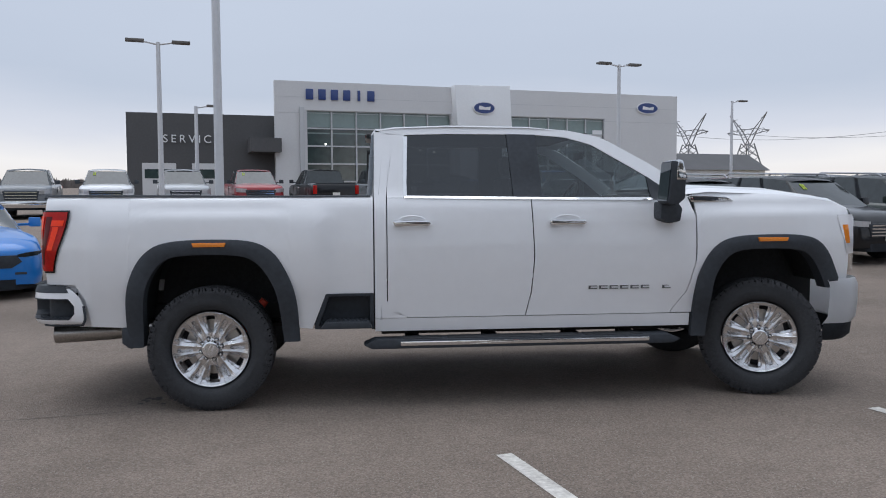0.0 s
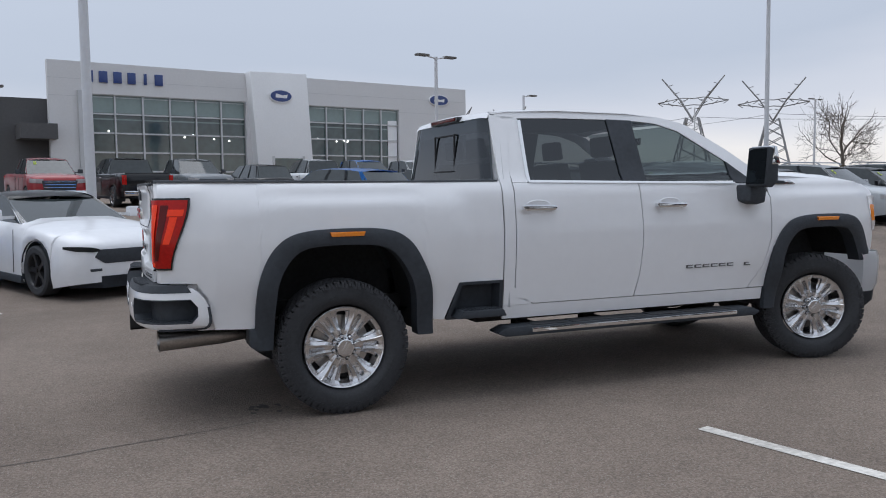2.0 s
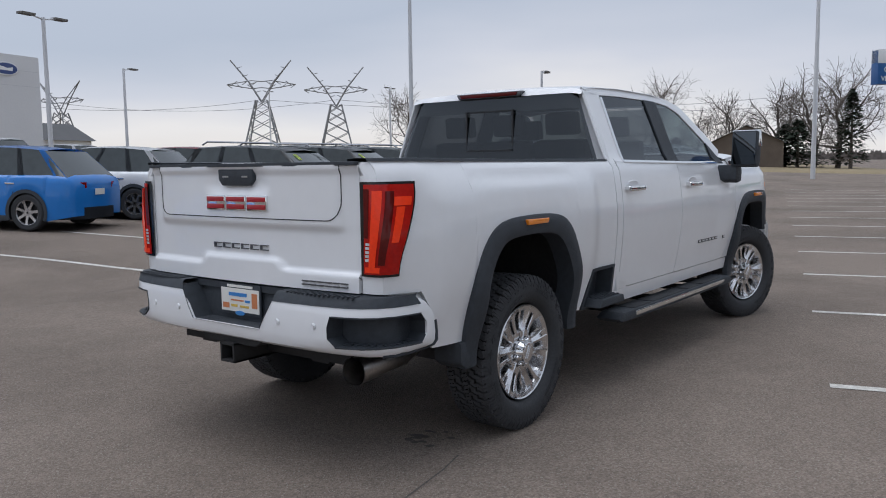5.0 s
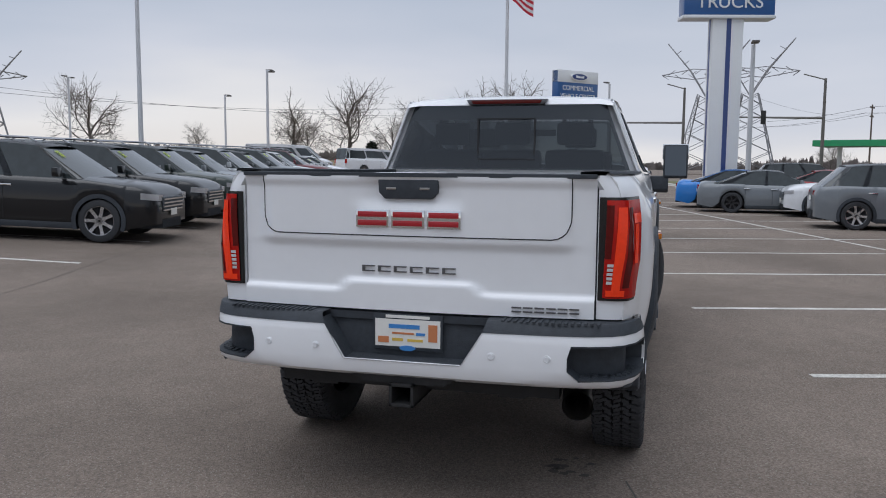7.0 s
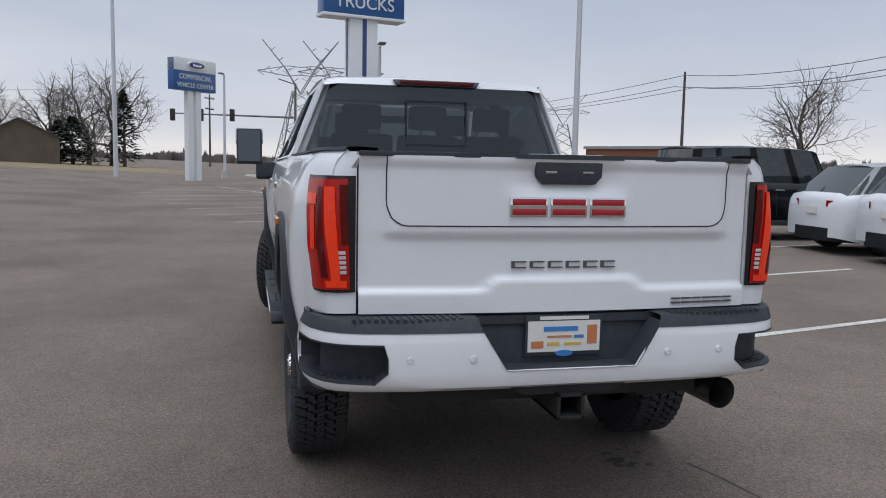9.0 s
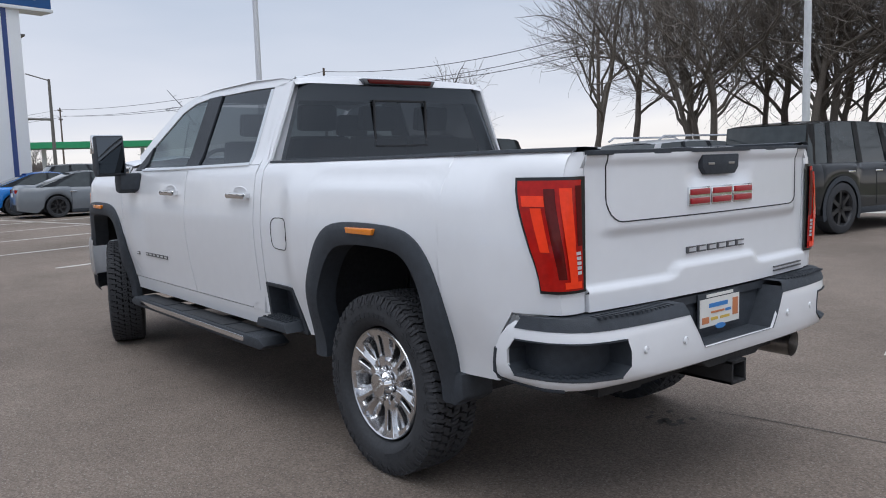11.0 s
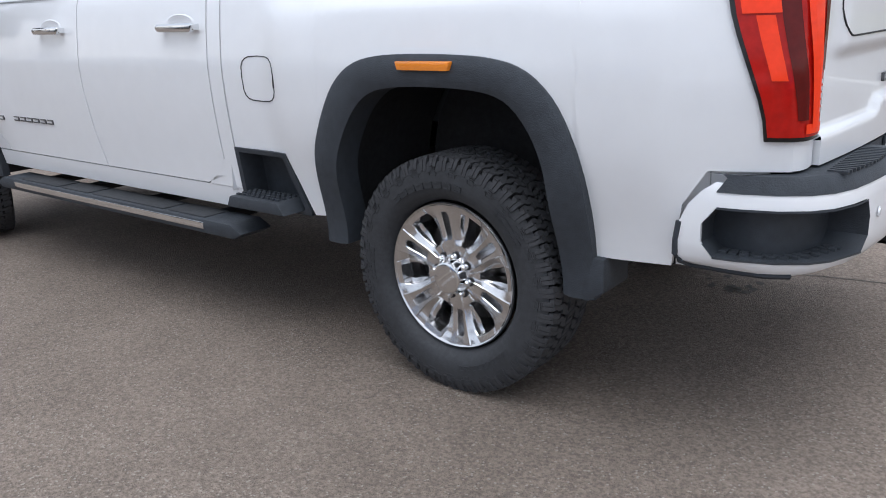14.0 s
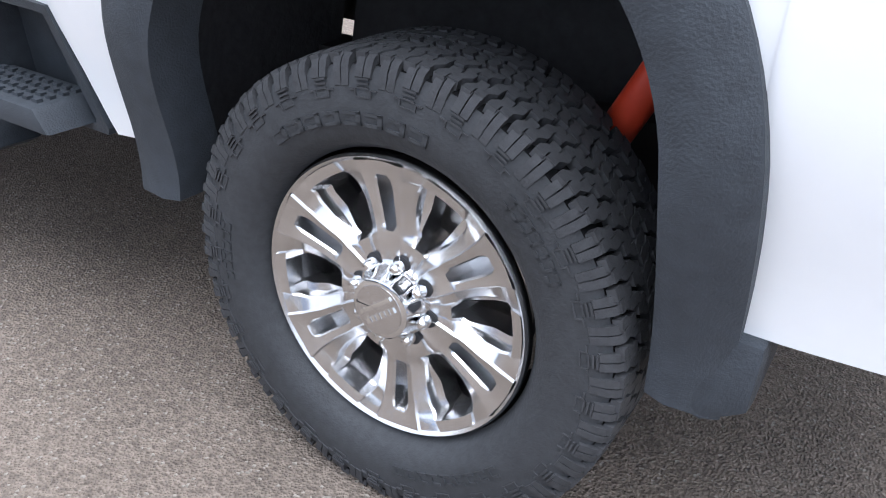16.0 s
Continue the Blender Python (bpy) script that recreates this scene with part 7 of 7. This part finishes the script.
def bare_tree(seed, h, spread=0.55, levels=5, lean=0.0, girth=0.0135):
    """Meshes of a leafless tree: the trunk with its limbs, and the fine twigs."""
    rnd = random.Random(seed)
    big, fine = bmesh.new(), bmesh.new()

    def grow(p, d, ln, r, lv):
        seg = 5 if lv >= levels - 1 else 4 if lv > 1 else 3
        pts, dirs, q, dd = [p], [d.copy()], p, d.copy()
        kink = 0.10 if lv == levels else 0.24
        for i in range(seg):
            dd = (dd + Vector((rnd.gauss(0, kink), rnd.gauss(0, kink), rnd.gauss(0.05 if lv < levels else 0.12, 0.12)))).normalized()
            q = q + dd * (ln / seg)
            pts.append(q)
            dirs.append(dd.copy())
        r1 = r * (0.66 if lv else 0.4)
        tube(big if lv >= levels - 2 else fine, pts, max(r, girth * 0.8), 8 if lv == levels else 5 if lv >= levels - 2 else 3, max(r1, 0.007), caps=False)
        if lv == 0:
            return
        n = (rnd.choice((4, 5)), 3, 3, 3, 2)[min(levels - lv, 4)]
        for k in range(n):
            t = (0.45 if lv == levels else 0.25) + (0.52 if lv == levels else 0.70) * (k + rnd.random()) / n
            i = min(int(t * seg), seg - 1)
            base = pts[i].lerp(pts[i + 1], t * seg - i)
            side = dirs[i].orthogonal().normalized()
            side.rotate(Matrix.Rotation(rnd.uniform(0, 2 * math.pi), 3, dirs[i]))
            a = rnd.uniform(0.45, 1.05) * spread / 0.5
            nd = (dirs[i] * math.cos(a) + side * math.sin(a)).normalized()
            grow(base, nd, ln * rnd.uniform(0.58, 0.88), r * rnd.uniform(0.36, 0.54), lv - 1)
        grow(q, dd, ln * 0.72, r1, lv - 1)
    grow(Vector((0, 0, -0.2)), Vector((lean, 0, 1)).normalized(), h * 0.33, h * girth, levels)
    return big, fine


def tree_master(seed, h, spread, levels, girth=0.0135):
    t = thing("bare_tree", "leafless deciduous tree with fine twigs", "tree", None, "bare trees")
    big, fine = bare_tree(seed, h, spread, levels, 0.0, girth)
    part("trunk", big, M_BARK, t)
    part("crown", fine, M_TWIG, t, "bare twig crown")
    return t


tall = [tree_master(s, 20.0, 0.42, 5) for s in (11, 12, 13)]
broad = [tree_master(s, 12.0, 0.62, 5, 0.023) for s in (21, 22)]
rnd = random.Random(8)
spots_tall = []
for i in range(26):
    f = i / 25
    spots_tall.append((5 + 31 * f + rnd.uniform(-2.5, 2.5), -60 + 14 * f + rnd.uniform(-7, 7), rnd.uniform(0.85, 1.2)))
for i in range(6):
    spots_tall.append((-32 + 4 * i + rnd.uniform(-1.5, 1.5), -62 + rnd.uniform(-6, 6), rnd.uniform(0.8, 1.15)))
for i, t in enumerate(tall):
    x, y, sc = spots_tall[i]
    t.matrix_basis = Matrix.Translation((x, y, rise(x, y))) @ Matrix.Diagonal((sc, sc, sc, 1))
for x, y, sc in spots_tall[3:]:
    src = tall[int(abs(x * 3 + y * 7)) % 3]
    c = copy_thing(src, Matrix.Identity(4))
    c.matrix_basis = Matrix.Translation((x, y, rise(x, y))) @ pose(0, 0, 0, 0, 0, rnd.uniform(0, 360)) @ Matrix.Diagonal((sc, sc, sc, 1))
spots_broad = [(70.2, 57.7, 0.9), (82, 39.7, 0.8), (84, 34, 1.0), (88, 30, 0.65), (87, 25.7, 0.8), (88.1, 21.5, 0.9), (89.2, 15.5, 1.1), (90.5, 18, 1.0), (130, 60, 0.8), (86, -28.5, 0.45), (43.6, -34.5, 0.8), (150, -30, 0.6), (160, 100, 0.8), (140, 26, 0.7)]
for i, t in enumerate(broad):
    x, y, sc = spots_broad[i]
    t.matrix_basis = Matrix.Translation((x, y, rise(x, y))) @ Matrix.Diagonal((sc, sc, sc, 1))
for x, y, sc in spots_broad[2:]:
    src = broad[int(abs(x * 3 + y * 7)) % 2]
    c = copy_thing(src, Matrix.Identity(4))
    c.matrix_basis = Matrix.Translation((x, y, rise(x, y))) @ pose(0, 0, 0, 0, 0, rnd.uniform(0, 360)) @ Matrix.Diagonal((sc, sc, sc, 1))


def conifer(x, y, h, w, seed):
    rnd = random.Random(seed)
    t = thing("conifer", "dark evergreen tree at the field's edge", "tree", Matrix.Translation((x, y, rise(x, y))), "evergreens")
    bm = bmesh.new()
    tube(bm, [(0, 0, 0), (0, 0, h)], 0.2, 6, 0.04)
    part("trunk", bm, M_BARK, t)
    bm = bmesh.new()
    for i in range(900):
        z = h * (0.08 + 0.92 * rnd.random())
        rad = w * (1 - (z / h) ** 1.4) * rnd.uniform(0.3, 1.1) + 0.1
        a = rnd.uniform(0, 2 * math.pi)
        p = Vector((rad * math.cos(a), rad * math.sin(a), z))
        sdir = Vector((math.cos(a), math.sin(a), rnd.uniform(-0.5, 0.2))) * rnd.uniform(0.25, 0.6)
        tt = Vector((-math.sin(a), math.cos(a), rnd.uniform(-0.5, 0.5))) * rnd.uniform(0.12, 0.25)
        vs = [bm.verts.new(p + q) for q in (-sdir * 0.3 - tt, sdir, -sdir * 0.3 + tt)]
        bm.faces.new(vs)
    part("crown", bm, M_PINE, t)


conifer(86.5, 18.8, 5.0, 2.6, 1)
conifer(87.5, 20.3, 4.6, 2.4, 2)
conifer(88, 14.0, 8.2, 1.7, 3)
conifer(84, 31, 3.2, 1.3, 4)
barn = thing("barn", "weathered grey wooden barn with a pitched roof", "barn", Matrix.Translation((85.0, 23.8, rise(85, 23.8))) @ pose(0, 0, 0, 0, 0, 20))
bm = bmesh.new()
prism(bm, [(-3.6, 0), (3.6, 0), (3.6, 2.6), (0, 4.3), (-3.6, 2.6)], -3, 3, "x")
part("wall", bm, M_WOOD, barn)
bm = bmesh.new()
for sgn in (-1, 1):
    quad_grid(bm, [[(xx, sgn * 3.9, 2.5), (xx, 0, 4.4)] for xx in (-3.3, 3.3)])
bmesh.ops.solidify(bm, geom=bm.faces[:], thickness=0.12)
part("roof", bm, M_ROOF, barn)
# low brick shop, filling station, far woods
shop = thing("brick_shop", "low red-brick building beyond the road", "building", Matrix.Translation((74, -43, 0)) @ pose(0, 0, 0, 0, 0, 30))
wbox("wall", -9, 9, -4, 4, 0, 3.4, material("red_brick", (0.22, 0.09, 0.055), 0.9, 0, 0.2, 5, 0.3, 20), shop)
wbox("roof", -9.2, 9.2, -4.2, 4.2, 3.4, 3.7, M_ROOF, shop)
st = thing("filling_station", "green-edged filling station canopy far off", "building", Matrix.Translation((128, -34, 0)) @ pose(0, 0, 0, 0, 0, 70))
wbox("canopy", -10, 10, -5, 5, 4.6, 5.5, material("station_green", (0.03, 0.30, 0.12), 0.5), st)
for sx in (-7, 0, 7):
    wbox("post", sx - 0.3, sx + 0.3, -0.3, 0.3, 0, 4.6, M_SIGNWHITE, st)
house = thing("house", "grey-roofed house far behind the lot", "house", Matrix.Translation((60, 130, rise(60, 130))) @ pose(0, 0, 0, 0, 0, 15))
wbox("wall", -9, 9, -5, 5, 0, 3.4, M_PANEL, house)
bm = bmesh.new()
prism(bm, [(-5.6, 3.3), (0, 6.3), (5.6, 3.3)], -9.6, 9.6, "x")
part("roof", bm, M_DARKWALL, house)
M_WOODS = material("far_woods", (0.17, 0.15, 0.14), 0.95, 0, 0.3, 0.3)
bm = bmesh.new()
rnd = random.Random(5)
for i in range(2600):
    a = radians(-100 + 290 * i / 2600)
    d = rnd.uniform(300, 380)
    x, y = d * math.cos(a), d * math.sin(a)
    tall_ = rnd.uniform(1.5, 4.0) + 4.0 * max(0, math.sin(a * 7) * math.sin(a * 17 + 1)) * rnd.random()
    z = min(rise(x, y), 40) - 1
    tn = Vector((-math.sin(a), math.cos(a), 0))
    for j in range(4):
        c = Vector((x, y, z)) + tn * rnd.uniform(-1.5, 1.5)
        hh, wd = tall_ * rnd.uniform(0.6, 1), rnd.uniform(0.5, 1.5)
        vs = [bm.verts.new(c + tn * q * wd + Vector((0, 0, t * hh + 1))) for q, t in ((-0.7, -0.3), (-1, 0.45), (-0.5, 0.7), (-0.3, 1.0), (0.1, 0.75), (0.5, 0.95), (0.9, 0.4), (0.7, -0.3))]
        bm.faces.new(vs)
woods = part("far_woods", bm, M_WOODS, None)
tagged(woods, "grey-brown leafless woods along the horizon", "woods", kind="stuff")

# traffic signals at the crossing
M_SIGNAL = material("signal_black", (0.02, 0.02, 0.02), 0.6)
for x, y, arm, turn in ((66, -13.5, 9.0, 75), (72, -3.0, 12.0, 70)):
    ts = thing("traffic_signal", "traffic signals on a long mast arm", "traffic light", Matrix.Translation((x, y, rise(x, y))) @ pose(0, 0, 0, 0, 0, turn), "traffic signals")
    bm = bmesh.new()
    tube(bm, [(0, 0, 0), (0, 0, 8.5)], 0.16, 8, 0.1)
    tube(bm, [(0, 0, 5.4), (arm, 0, 5.7)], 0.1, 6, 0.06)
    tube(bm, [(0, 0, 8.4), (1.6, 0, 8.9)], 0.05, 6)
    part("mast", bm, M_POLED, ts)
    for q in (0.5, 0.75, 0.98):
        bm = bmesh.new()
        box(bm, arm * q - 0.18, arm * q + 0.18, -0.2, 0.2, 5.0, 6.1, 0.03)
        part("signal_head", bm, M_SIGNAL, ts)
